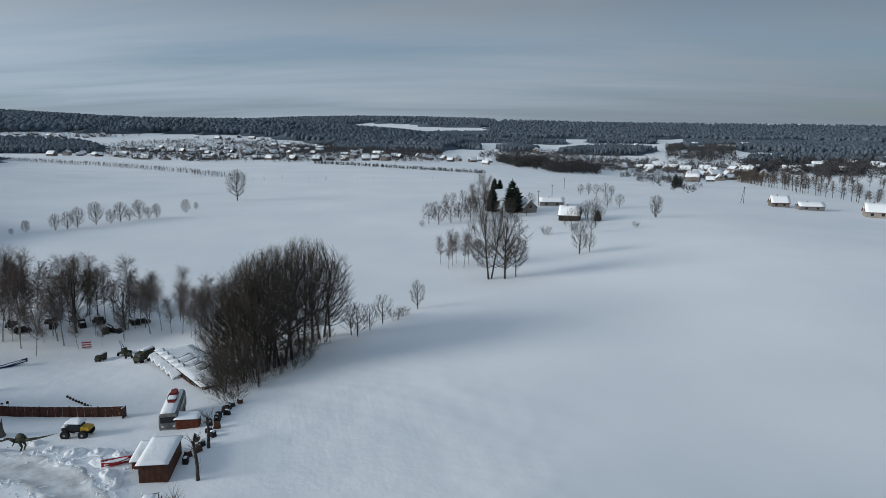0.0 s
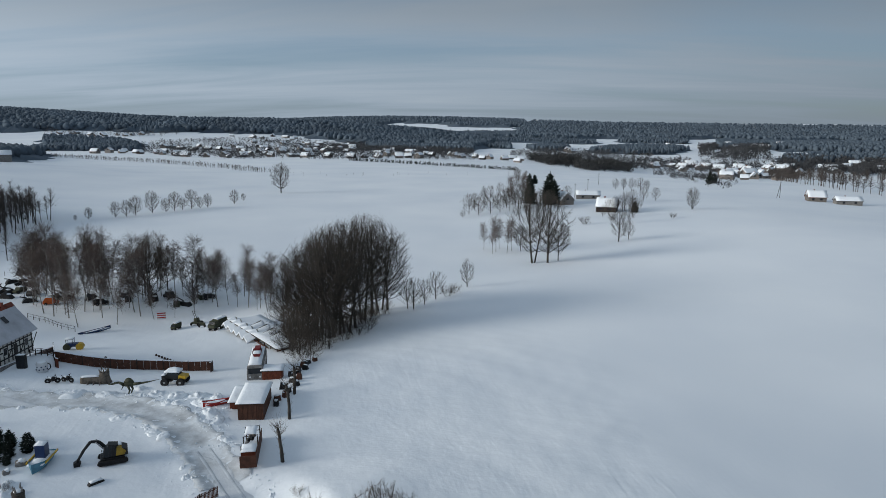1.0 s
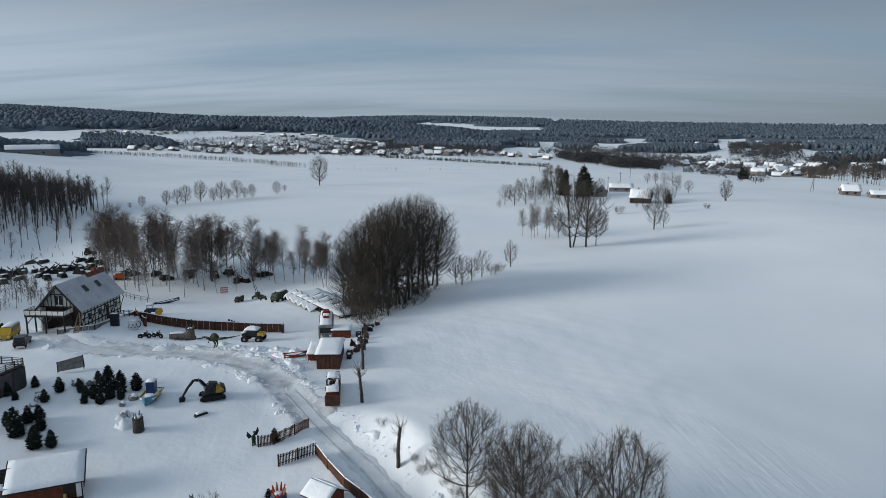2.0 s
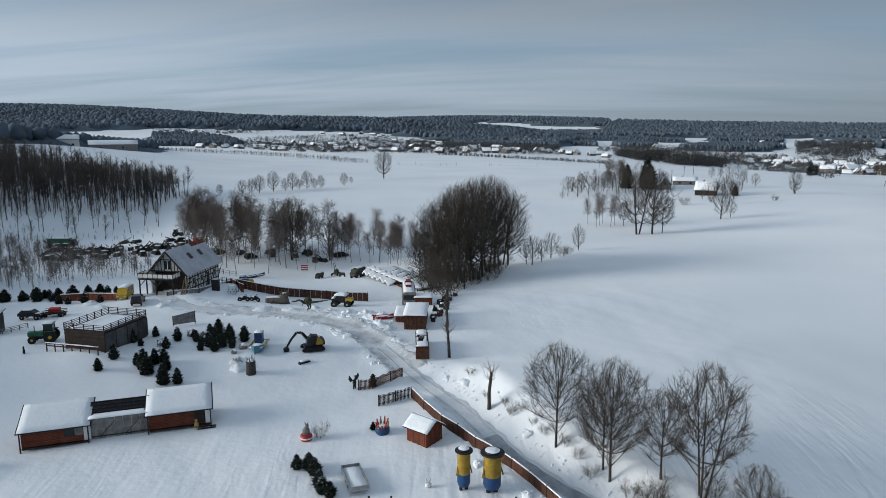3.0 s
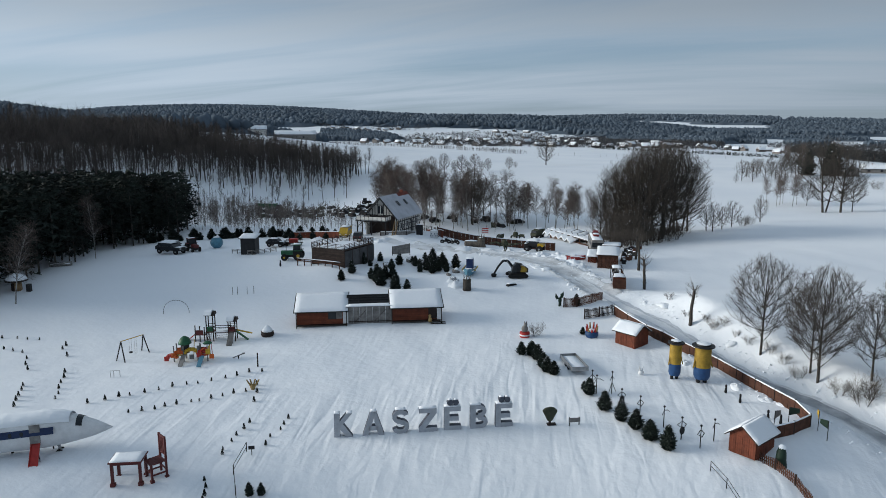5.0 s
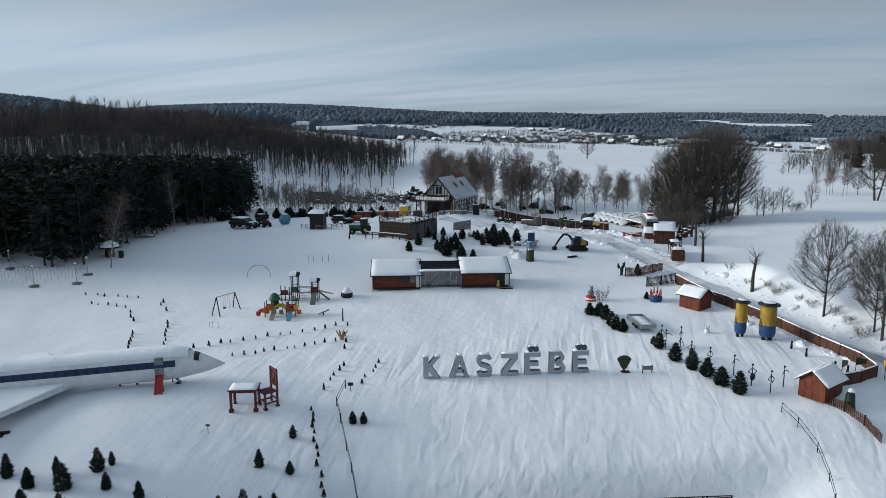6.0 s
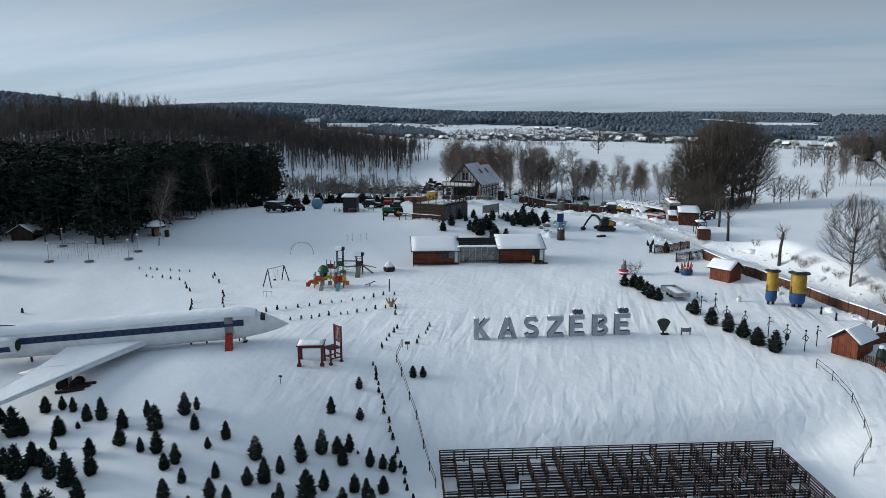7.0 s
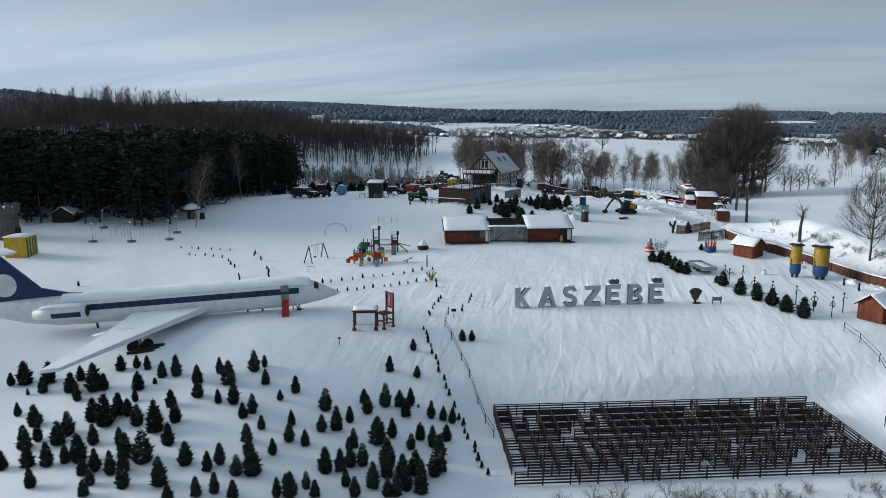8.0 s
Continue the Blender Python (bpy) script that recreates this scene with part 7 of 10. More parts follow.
for i in range(6):
    a0, a1 = radians(30 * i), radians(30 * (i + 1))
    part("tunnel_arc", tube((0.15 + 0.8 * math.cos(a0), -0.3, 0.95 + 0.55 * math.sin(a0)), (0.15 + 0.8 * math.cos(a1), -0.3, 0.95 + 0.55 * math.sin(a1)), 0.26, n=7), YELLOW, ps, "yellow tunnel", smooth=True)
for i in range(8):
    a0, a1 = radians(45 * i), radians(45 * (i + 1))
    part("ring_panel", tube((1.75 + 0.45 * math.cos(a0), -0.72, 1.25 + 0.45 * math.sin(a0)), (1.75 + 0.45 * math.cos(a1), -0.72, 1.25 + 0.45 * math.sin(a1)), 0.12, n=6), RED if i % 2 else ORANGE, ps)
part("slide", prism([(-0.6, 0.9), (-2.2, 0.1), (-2.2, 0.0), (-0.6, 0.75)], -0.9, -0.4, "x"), GREY_WOOD, ps, "grey slide")

for cx, cz, col in ((-2.5, 0.55, RED), (-1.75, 0.95, ORANGE), (0.35, 0.75, GREY_WOOD), (1.15, 0.95, RED), (2.6, 0.75, ORANGE), (2.2, 1.35, YELLOW)):
    part("panel", box(cx - 0.26, cx + 0.26, -0.95, -0.88, cz - 0.3, cz + 0.3), col, ps, "coloured plastic panel", bevel=0.05)
for cx in (-1.2, 1.5):
    part("snow", snow_pillow(cx - 0.55, cx + 0.55, -0.55, 0.55, 0.95, 0.15, None, 4, seed=cx), SNOW_CAP, ps, "snow on the deck", smooth=True)
part("slide", prism([(-0.6, 0.95), (-2.6, 0.12), (-2.6, 0.02), (-0.6, 0.8)], 1.25, 1.75, "x"), SKY_BLUE, ps, "light blue slide")
part("arch_bar", tube((0.1, 0.7, 0), (0.3, 0.7, 2.4), 0.05, n=6), YELLOW, ps)
part("arch_bar", tube((2.3, 0.7, 0), (2.2, 0.7, 2.2), 0.05, n=6), RED, ps)
ps.scale = (1.15, 1.15, 1.1)
dm = thing("round_tub", *uv(-56.1, 68.2), 0, "dark round tub heaped with snow", "tub", sink=0.05)
part("tub", lathe([(0.85, 0), (0.95, 0.3), (0.9, 0.7), (0.7, 0.75)], 16), DARK_WOOD, dm, smooth=True)
part("snow", lathe([(0.8, 0.72), (0.7, 1.0), (0.42, 1.4), (0.12, 1.62), (0.02, 1.65)], 12), SNOW_CAP, dm, "heap of snow", smooth=True)
hd = thing("hand_sculpture", *uv(-55.6, 50.7), 28, "tan wooden sculpture of an open hand", "sculpture", sink=0.05)
for i, a in enumerate((-24, -10, 12, 28)):
    part("finger", tube((0.12 * (i - 1.5), 0, 0.35), (0.12 * (i - 1.5) + 1.3 * math.sin(radians(a)), 0, 0.35 + 1.0 * math.cos(radians(a))), 0.13, 0.08, 7), TAN, hd)
part("palm", lathe([(0.22, 0), (0.32, 0.25), (0.34, 0.5), (0.2, 0.6)], 10), TAN, hd, smooth=True)
x, y = uv(-55.9, 57.0)
ob = part("marker_pole", tube((0, 0, -0.3), (0, 0, 1.9), 0.10, 0.08, 7), DARK_WOOD)
ob.matrix_world = pose(x, y, ground_z(x, y))
tagged(ob, "short dark post standing in the snow", "post")
ss = thing("seesaw", *uv(-58.9, 60.1), 40, "small snow-covered seesaw lying tilted", "seesaw", sink=0.05)
part("beam", tube((-0.75, 0, 0.25), (0.75, 0, 0.75), 0.08, n=5), GREY_WOOD, ss)
part("stand", tube((0, 0, 0), (0, 0, 0.5), 0.08, n=6), IRON, ss)
part("seat", box(0.5, 0.85, -0.16, 0.16, 0.70, 0.80), GREY_WOOD, ss)
lamp = thing("low_lamp", -72.1, -6.9, 0, "short garden lamp on a thin post", "garden lamp", sink=0.05)
part("post", tube((0, 0, -0.2), (0, 0, 0.85), 0.03, n=6), IRON, lamp)
part("head", box(-0.18, 0.18, -0.10, 0.10, 0.85, 0.97), BLACK, lamp)
ib = thing("info_board", *uv(-53.5, 35.8), 28, "small black board on a post", "sign", sink=0.05)
part("post", tube((0, 0, -0.2), (0, 0, 0.7), 0.04, n=6), BLACK, ib)
part("board", box(-0.3, 0.3, -0.05, 0.05, 0.7, 1.05), BLACK, ib)

# ---- little dark shrubs planted in lines
shrub_rng = random.Random(5)


def mini_shrub_model():
    rng = random.Random(3)
    st = Sticks()
    for i in range(70):
        z = 0.05 + 0.85 * rng.random()
        a, r = rng.uniform(0, math.tau), 0.32 * (1 - z * 0.85) * rng.uniform(0.6, 1.1)
        b = Vector((0, 0, z))
        e = Vector((math.cos(a) * r, math.sin(a) * r, z + 0.08))
        s = len(st.v)
        side = Vector((-math.sin(a), math.cos(a), 0)) * 0.09
        st.v += [b, e - side, e + Vector((0, 0, 0.12)), e + side]
        st.f += [(s, s + 1, s + 2, s + 3)]
    ob = new("low_shrub")
    obj("trunk", [(-0.03, 0, -0.15), (0.03, 0, -0.15), (0, 0.03, -0.15), (0, 0, 0.8)], [(0, 1, 3), (1, 2, 3), (2, 0, 3)], BARK, ob)
    obj("foliage", st.v, st.f, NEEDLES, ob)
    return ob


MODELS["mini"] = [mini_shrub_model(), 1.0, False]


def shrub_line(a, b, n, h=0.62, skip=()):
    for i in range(n):
        if i in skip:
            continue
        f = i / max(n - 1, 1)
        x, y = uv(a[0] + (b[0] - a[0]) * f + shrub_rng.gauss(0, 0.12), a[1] + (b[1] - a[1]) * f + shrub_rng.gauss(0, 0.12))
        ob = plant("mini", x, y, h * shrub_rng.uniform(0.7, 1.2), label="small dark evergreen shrub in a planted line", group="lines of small shrubs", sink=0.03)
        tagged(ob, category="shrub")


shrub_line((-74.1, 49.2), (-55.4, 55.5), 14)
shrub_line((-68.6, 45.8), (-56.6, 50.2), 11)
shrub_line((-55.2, 51.6), (-55.0, 47.4), 3)
shrub_line((-54.8, 42.3), (-56.8, 36.0), 6)
shrub_line((-50.5, 42.9), (-52.3, 37.8), 5)
shrub_line((-97.5, 72.4), (-88.8, 70.7), 6, 0.5)
shrub_line((-95.3, 68.5), (-88.9, 66.0), 5, 0.5)
shrub_line((-87.3, 63.5), (-85.5, 59.5), 3)
shrub_line((-83.8, 54.6), (-82.5, 49.4), 5)
shrub_line((-84.2, 68.1), (-84.1, 66.5), 2)
shrub_line((-82.5, 63.8), (-82.5, 63.8), 1)
shrub_line((-80.2, 58.2), (-78.4, 50.8), 6)
shrub_line((-105.2, 51.4), (-105.2, 51.4), 1, 1.1)
shrub_line((-57.3, 32.0), (-56.4, 26.4), 7, 0.75)
shrub_line((-56.2, 25.7), (-54.5, 18.4), 8, 0.8)
shrub_line((-54.1, 17.7), (-52.8, 9.0), 8, 0.75)

# ---------------------------------------------------------------- figures and garden along the lane


def barrel_figure(x, y, h, r, label):
    """A plain painted barrel statue in a brimmed hat, in one mesh per colour zone joined as one body."""
    bm = lathe([(r * 0.82, 0.12 * h), (r, 0.2 * h), (r, 0.42 * h), (r, 0.86 * h), (r * 0.9, 0.93 * h), (r * 1.38, 0.932 * h), (r * 1.36, 0.96 * h), (r * 0.9, 0.965 * h), (r * 0.85, 1.0 * h), (r * 0.4, 1.02 * h)], 18)
    for s in (-1, 1):
        tube((s * r * 0.45, 0, 0), (s * r * 0.45, 0, 0.16 * h), r * 0.26, r * 0.26, 8, bm)
        tube((s * r * 0.98, 0, 0.60 * h), (s * r * 1.25, -0.2, 0.40 * h), r * 0.10, r * 0.10, 6, bm)
    me_ob = part("barrel_statue", bm, OCHRE, None)
    me = me_ob.data
    for m in (BLUE, BLACK, SNOW_CAP):
        me.materials.append(m)
    for p in me.polygons:
        z = p.center.z / h
        p.material_index = 2 if z < 0.11 else 1 if z < 0.44 and abs(p.center.x) < r * 1.02 else 2 if 0.925 < z < 0.985 else 3 if z >= 0.985 else 0
        p.use_smooth = 0.2 < z < 0.9
    me_ob.matrix_world = pose(x, y, ground_z(x, y) - 0.1, 0, 0, 28)
    return tagged(me_ob, label, "statue", "pair of barrel statues")


barrel_figure(-25, 40, 5.1, 0.74, "tall slim yellow and blue barrel statue with a hat")
barrel_figure(-21.8, 40.1, 5.1, 1.0, "stout yellow and blue barrel statue with a hat")

# evergreens and metal figures in the garden strip
for k, (x, y, h, w) in enumerate([(-44.9, 40.5, 2.0, 1.2), (-43.6, 41, 2.2, 1.3), (-42.5, 39.9, 2.3, 1.3), (-41.3, 37.9, 2.2, 1.2), (-40.5, 36.8, 2.2, 1.3), (-39.5, 36.3, 2.0, 1.3), (-35.1, 33.3, 1.2, 1.1), (-34.3, 32.1, 2.2, 1.3), (-32, 28.8, 2.5, 1.15), (-29.9, 27, 2.6, 1.1), (-28.2, 25.7, 2.5, 1.15), (-26.6, 24.3, 2.4, 1.3), (-24.7, 23.1, 2.8, 1.1), (-38.4, 51, 1.2, 1.2), (-41.6, 63.2, 2.2, 1.0)]):
    spruce(x, y, h, k * 2, "dark green conical evergreen in the park garden", "garden evergreens", 1.25 * w)


def stick_figure(x, y, h, turn, pose_kind, label):
    th = thing("metal_figure", x, y, turn, label, "sculpture", "iron stick figures", sink=0.1)
    part("stem", tube((0, 0, 0), (0, 0, h * 0.80), 0.06, 0.05, 6), IRON, th)
    part("head", ball((0, 0, h * 0.92), 0.13, n=8, rows=5), IRON, th)
    part("neck", tube((0, 0, h * 0.80), (0, 0, h * 0.88), 0.04, n=5), IRON, th)
    zs = h * 0.76
    if pose_kind == 0:
        arms = [((-0.08, 0, zs), (-0.5, 0, zs - 0.35)), ((-0.5, 0, zs - 0.35), (-0.1, -0.1, zs - 0.6)), ((0.08, 0, zs), (0.5, 0, zs - 0.3)), ((0.5, 0, zs - 0.3), (0.2, -0.1, zs - 0.7))]
        part("instrument", ball((0, -0.12, h * 0.42), 0.30, 0.12, 0.45, 10, 6), BLACK, th, "dark cello body")
    elif pose_kind == 1:
        arms = [((0, 0, zs), (0.55, 0, zs - 0.1)), ((0.55, 0, zs - 0.1), (0.95, 0, zs - 0.35)), ((0, 0, zs), (-0.35, 0, zs - 0.45))]
    elif pose_kind == 2:
        arms = [((0, 0, h * 0.5), (0.9, 0, 0)), ((0, 0, h * 0.5), (-0.7, 0, 0)), ((0, 0, zs), (0.4, 0, zs - 0.5)), ((0, 0, zs), (-0.4, 0, zs - 0.5))]
    else:
        arms = [((0, 0, zs), (-0.45, 0, zs - 0.45)), ((0, 0, zs), (0.45, 0, zs - 0.45)), ((-0.45, 0, zs - 0.45), (0.1, -0.2, zs - 0.7)), ((0.45, 0, zs - 0.45), (-0.05, -0.2, zs - 0.75))]
    for a, b in arms:
        part("limb", tube(a, b, 0.04, n=5), IRON, th)


for k, (x, y, h, kind) in enumerate([(-34.1, 32.9, 3.0, 3), (-33.5, 32.5, 2.6, 1), (-31.8, 33.3, 3.1, 2), (-30.3, 30.4, 2.3, 0), (-28.1, 29.2, 2.3, 3), (-25.4, 26.9, 2.7, 1), (-23.5, 25.2, 2.8, 0), (-21.6, 24.2, 2.8, 3), (-20.3, 25.7, 2.7, 1)]):
    stick_figure(x, y, h, 28 + 15 * (k % 3), kind, "thin black iron figure of a musician" if kind == 0 else "thin black iron stick figure on a post")

tr = thing("flatbed_trailer", -37.5, 39.3, 118, "grey flatbed trailer filled with snow", "trailer", sink=0.05)
part("bed", box(-2.7, 2.7, -1.1, 1.1, 0.45, 0.6), STEEL, tr)
for a in ((-2.7, 2.7, -1.1, -1.02), (-2.7, 2.7, 1.02, 1.1), (-2.7, -2.62, -1.02, 1.02), (2.62, 2.7, -1.02, 1.02)):
    part("side_board", box(*a, 0.6, 1.0), STEEL, tr)
part("snow", snow_pillow(-2.6, 2.6, -1.0, 1.0, 0.604, 0.36, None, 8, seed=7), SNOW_CAP, tr, "snow filling the bed", smooth=True)
for xx in (-0.7, 0.5):
    for yy in (-0.95, 0.95):
        part("wheel", lathe([(0.2, -0.1), (0.33, -0.08), (0.33, 0.08), (0.2, 0.1)], 12, None, Matrix.Translation((xx, yy, 0.3)) @ Matrix.Rotation(radians(90), 4, "X")), RUBBER, tr)
kp = thing("painted_pot", -37, 50.4, 0, "blue round pot with red and tan wooden petals", "planter", sink=0.1)
part("pot", lathe([(0.75, 0), (0.95, 0.35), (0.95, 0.85), (0.8, 0.95)], 16), BLUE, kp, smooth=True)
for i in range(9):
    a = i * math.tau / 9
    part("petal", tube((0.6 * math.cos(a), 0.6 * math.sin(a), 0.8), (0.85 * math.cos(a), 0.85 * math.sin(a), 1.75 + 0.35 * math.sin(a)), 0.22, 0.08, 6), RED if i % 3 else TAN, kp)
part("snow", ball((0, 0, 1.0), 0.6, 0.6, 0.3, 10, 5), SNOW_CAP, kp, "snow in the pot", smooth=True)
sp = thing("statue_tub", -46.2, 47.2, 28, "red and white tub with a grey carved figure", "sculpture", sink=0.1)
part("tub", lathe([(0.65, 0), (0.78, 0.3), (0.75, 0.8), (0.6, 0.85)], 14), RED, sp, smooth=True)
part("band", lathe([(0.79, 0.35), (0.79, 0.55)], 14), WHITE, sp)
bm = ball((0, 0, 1.25), 0.5, 0.4, 0.6, 9, 6)
ball((0.1, 0, 1.95), 0.28, 0.28, 0.3, 8, 5, bm)
tube((0.0, 0, 2.1), (-0.15, 0, 2.55), 0.09, 0.03, 5, bm)
tube((0.2, 0, 2.1), (0.3, 0, 2.55), 0.09, 0.03, 5, bm)
part("figure", bm, STONE, sp, "snow-dusted grey figure", smooth=True)
plant("shrub0", -44.6, 48.1, 2.6, label="thin bare shrub beside the tub")
pp = thing("wicker_fan", *uv(-21.7, 38.5), 28, "wide tan wicker fan standing on a small sledge", "garden ornament", sink=0.05)
part("fan", prism([(-0.25, 0.5), (0.25, 0.5), (0.85, 1.7), (0.5, 2.0), (0, 2.1), (-0.5, 2.0), (-0.85, 1.7)], -0.2, 0.2, "y"), OLIVE, pp, bevel=0.08)
part("stem", tube((0, 0, 0), (0, 0, 0.6), 0.14, n=7), DARK_WOOD, pp)
part("runner", box(-0.3, 0.7, -0.3, 0.3, 0.05, 0.15), DARK_WOOD, pp)
bs = thing("low_sign", *uv(-19.1, 37.8), 28, "low grey sign board on two posts", "sign", sink=0.05)
part("board", box(-0.65, 0.65, -0.03, 0.03, 0.45, 0.95), GREY_WOOD, bs)
for s in (-0.55, 0.55):
    part("post", box(s - 0.05, s + 0.05, 0.032, 0.11, -0.2, 1.0), BLACK, bs)
rb = thing("white_animal_statue", -29, 39.7, 28, "small white animal statue half sunk in snow", "statue", sink=0.05)
bpy.data.objects.remove(rb)
bm = ball((0, 0, 0.3), 0.4, 0.3, 0.35, 8, 5)
tube((-0.15, 0, 0.5), (-0.3, 0, 1.2), 0.12, 0.05, 6, bm)
tube((0.1, 0, 0.5), (0.25, 0, 1.1), 0.12, 0.05, 6, bm)
st = part("animal_statue", bm, WHITE, smooth=True)
st.matrix_world = pose(-29, 39.7, ground_z(-29, 39.7), 0, 0, 28)
tagged(st, "small white animal statue half sunk in snow", "statue")
for k, (x, y) in enumerate([(-19, 37.9), (-17.5, 35.4), (-13.6, 31.2), (-14.8, 31.9)]):
    ob = part("garden_figure", lathe([(0.12, 0), (0.16, 0.2), (0.10, 0.7), (0.13, 0.85), (0.10, 1.05), (0.02, 1.12)], 8), IRON, smooth=True)
    ob.matrix_world = pose(x, y, ground_z(x, y) - 0.05)
    tagged(ob, "small dark garden figure beside the fence", "garden figure", "small figures by the fence")
dr = thing("winged_statue", -44.1, 62, 28, "dark green winged beast statue", "statue", sink=0.1)
bpy.data.objects.remove(dr)
bm = ball((0, 0, 1.1), 0.32, 0.28, 0.55, 8, 6)
for s in (-1, 1):
    tube((s * 0.2, 0, 0), (s * 0.15, 0, 0.8), 0.12, 0.15, 6, bm)
    prism([(s * 0.15, 1.4), (s * 0.9, 2.4), (s * 1.05, 1.8), (s * 0.7, 1.3)], 0.1, 0.18, "y", bm)
tube((0, -0.1, 1.5), (-0.1, -0.35, 2.1), 0.16, 0.1, 6, bm)
ball((-0.15, -0.45, 2.2), 0.18, 0.28, 0.15, 7, 5, bm)
st = part("winged_statue", bm, DARK_GREEN)
st.matrix_world = pose(-44.1, 62, ground_z(-44.1, 62) - 0.1, 0, 0, 60)
tagged(st, "dark green winged beast statue by the gate", "statue")
# flags and signs at the lane corner
for k, (x, y, m) in enumerate([(-12.9, 30.9, DARK_GREEN), (-14.4, 29.5, GREY_WOOD), (-10, 31.3, YELLOW), (-9.3, 29.8, DARK_GREEN)]):
    th = thing("corner_sign", x, y, 20 + 35 * k, "weathered pennant sign on a thin post by the lane corner", "sign", "signs at the lane corner")
    part("post", tube((0, 0, -0.2), (0, 0, 2.2), 0.04, n=6), IRON, th)
    part("panel", prism([(0.05, 1.3), (1.1, 1.5), (1.1, 2.0), (0.05, 2.2)], -0.03, 0.03, "y"), m, th)
wb = thing("well_cover", -14.1, 24, 30, "snow-topped dark green figure group beside the lower shed", "sculpture", sink=0.1)
part("base", lathe([(0.6, 0), (0.5, 0.7), (0.45, 1.5), (0.3, 2.0)], 10), DARK_GREEN, wb, smooth=True)
part("snow", ball((0.05, 0, 2.0), 0.4, 0.35, 0.3, 8, 5), SNOW_CAP, wb, "snow on top", smooth=True)

# ---------------------------------------------------------------- vehicles and exhibits in the yard


def wheel(parent, x, y, r, w=0.24, rim=None, z=None):
    """A tyre with its rim, its axle along local y."""
    m = Matrix.Translation((x, y, r if z is None else z)) @ Matrix.Rotation(radians(90), 4, "X")
    t = part("wheel", lathe([(r * 0.62, -w / 2), (r * 0.94, -w / 2), (r, -w / 3), (r, w / 3), (r * 0.94, w / 2), (r * 0.62, w / 2)], 14, None, m), RUBBER, parent)
    part("rim", lathe([(r * 0.2, -w * 0.52), (r * 0.6, -w * 0.45), (r * 0.6, w * 0.45), (r * 0.2, w * 0.52)], 10, None, m), rim or STEEL, t)
    return t


def car(x, y, turn, paint, label, name="car", length=4.3, width=1.75, van=False, snow=True, high=0.0):
    th = thing(name, x, y, turn, label, "car", sink=-0.05)
    L, w, h = length / 2, width / 2, high
    if van:
        body = [(-L, .35), (L, .35), (L, .95), (L - .45, 1.15), (L - 1.15, 1.85), (-L + .1, 1.95), (-L, 1.8)]
        glass = [(L - .52, 1.17), (L - 1.17, 1.78), (-L + .35, 1.86), (-L + .35, 1.2)]
    else:
        body = [(-L, .35 + h), (L, .35 + h), (L, .75 + h), (L - .9, .92 + h), (-L + .25, .98 + h), (-L, .85 + h)]
        glass = [(L - 1.05, .93 + h), (L - 1.75, 1.42 + h), (-L + .75, 1.45 + h), (-L + .25, .98 + h)]
    part("body", prism(body, -w, w, "y"), paint, th, bevel=0.05)
    part("cabin_glass", prism(glass, -w * 0.93 if not van else -w - 0.01, w * 0.93 if not van else w + 0.01, "y"), GLASS, th, "dark windows", bevel=0.03)
    if not van:
        part("roof", box(-L + .72, L - 1.72, -w * .86, w * .86, 1.43 + h, 1.49 + h), paint, th)
    for xx in (-L + .8, L - .8):
        for yy in (-w + .1, w - .1):
            wheel(th, xx, yy, .31 + h * 0.5, .2)
    for yy in (-w * .7, w * .7):
        part("headlight", box(L - .02, L + .03, yy - .16, yy + .16, .62 + h, .76 + h), WHITE, th)
        part("tail_light", box(-L - .02, -L + .02, yy - .12, yy + .12, .68 + h, .84 + h), RED, th)
    if snow:
        if van:
            part("snow", snow_pillow(-L + .15, L - 1.2, -w * .9, w * .9, 1.95, .16, None, 6, seed=x), SNOW_CAP, th, "snow on the roof", smooth=True)
        else:
            part("snow", snow_pillow(-L + .6, L - 1.6, -w * .88, w * .88, 1.495 + h, .16, None, 6, seed=x), SNOW_CAP, th, "snow on the roof", smooth=True)
            part("snow", snow_pillow(L - .95, L - .05, -w * .85, w * .85, .90 + h, .10, None, 4, seed=y), SNOW_CAP, th, "snow on the bonnet", smooth=True)
    return th


hatch = car(-96.1, 89.1, 112, CAR_DARK, "dark parked hatchback standing on the icy drive", snow=False, high=0.1)
hatch.scale = (1.08, 1.1, 1.2)
van = car(-102.2, 94.1, 285, YELLOW, "yellow delivery van with snow on its roof", "van", 4.6, 1.8, van=True)
van.scale = (1.05, 1.1, 1.2)
oc = car(-127.2, 64.3, 0, CAR_DARK, "dark off-road car covered with snow at the wood edge", "off_road_car", 4.8, 1.85, high=0.3)
oc.scale = (1.35, 1.35, 1.3)
oc = car(-130.5, 68.4, 12, CAR_DARK, "dark old car half buried in snow at the wood edge", "old_car", 4.4, 1.75, high=0.1)
oc.scale = (1.35, 1.35, 1.3)
oc = car(-110.6, 78.1, 10, CAR_DARK, "dark green old jeep with snow on its roof", "jeep", 4.2, 1.8, high=0.35)


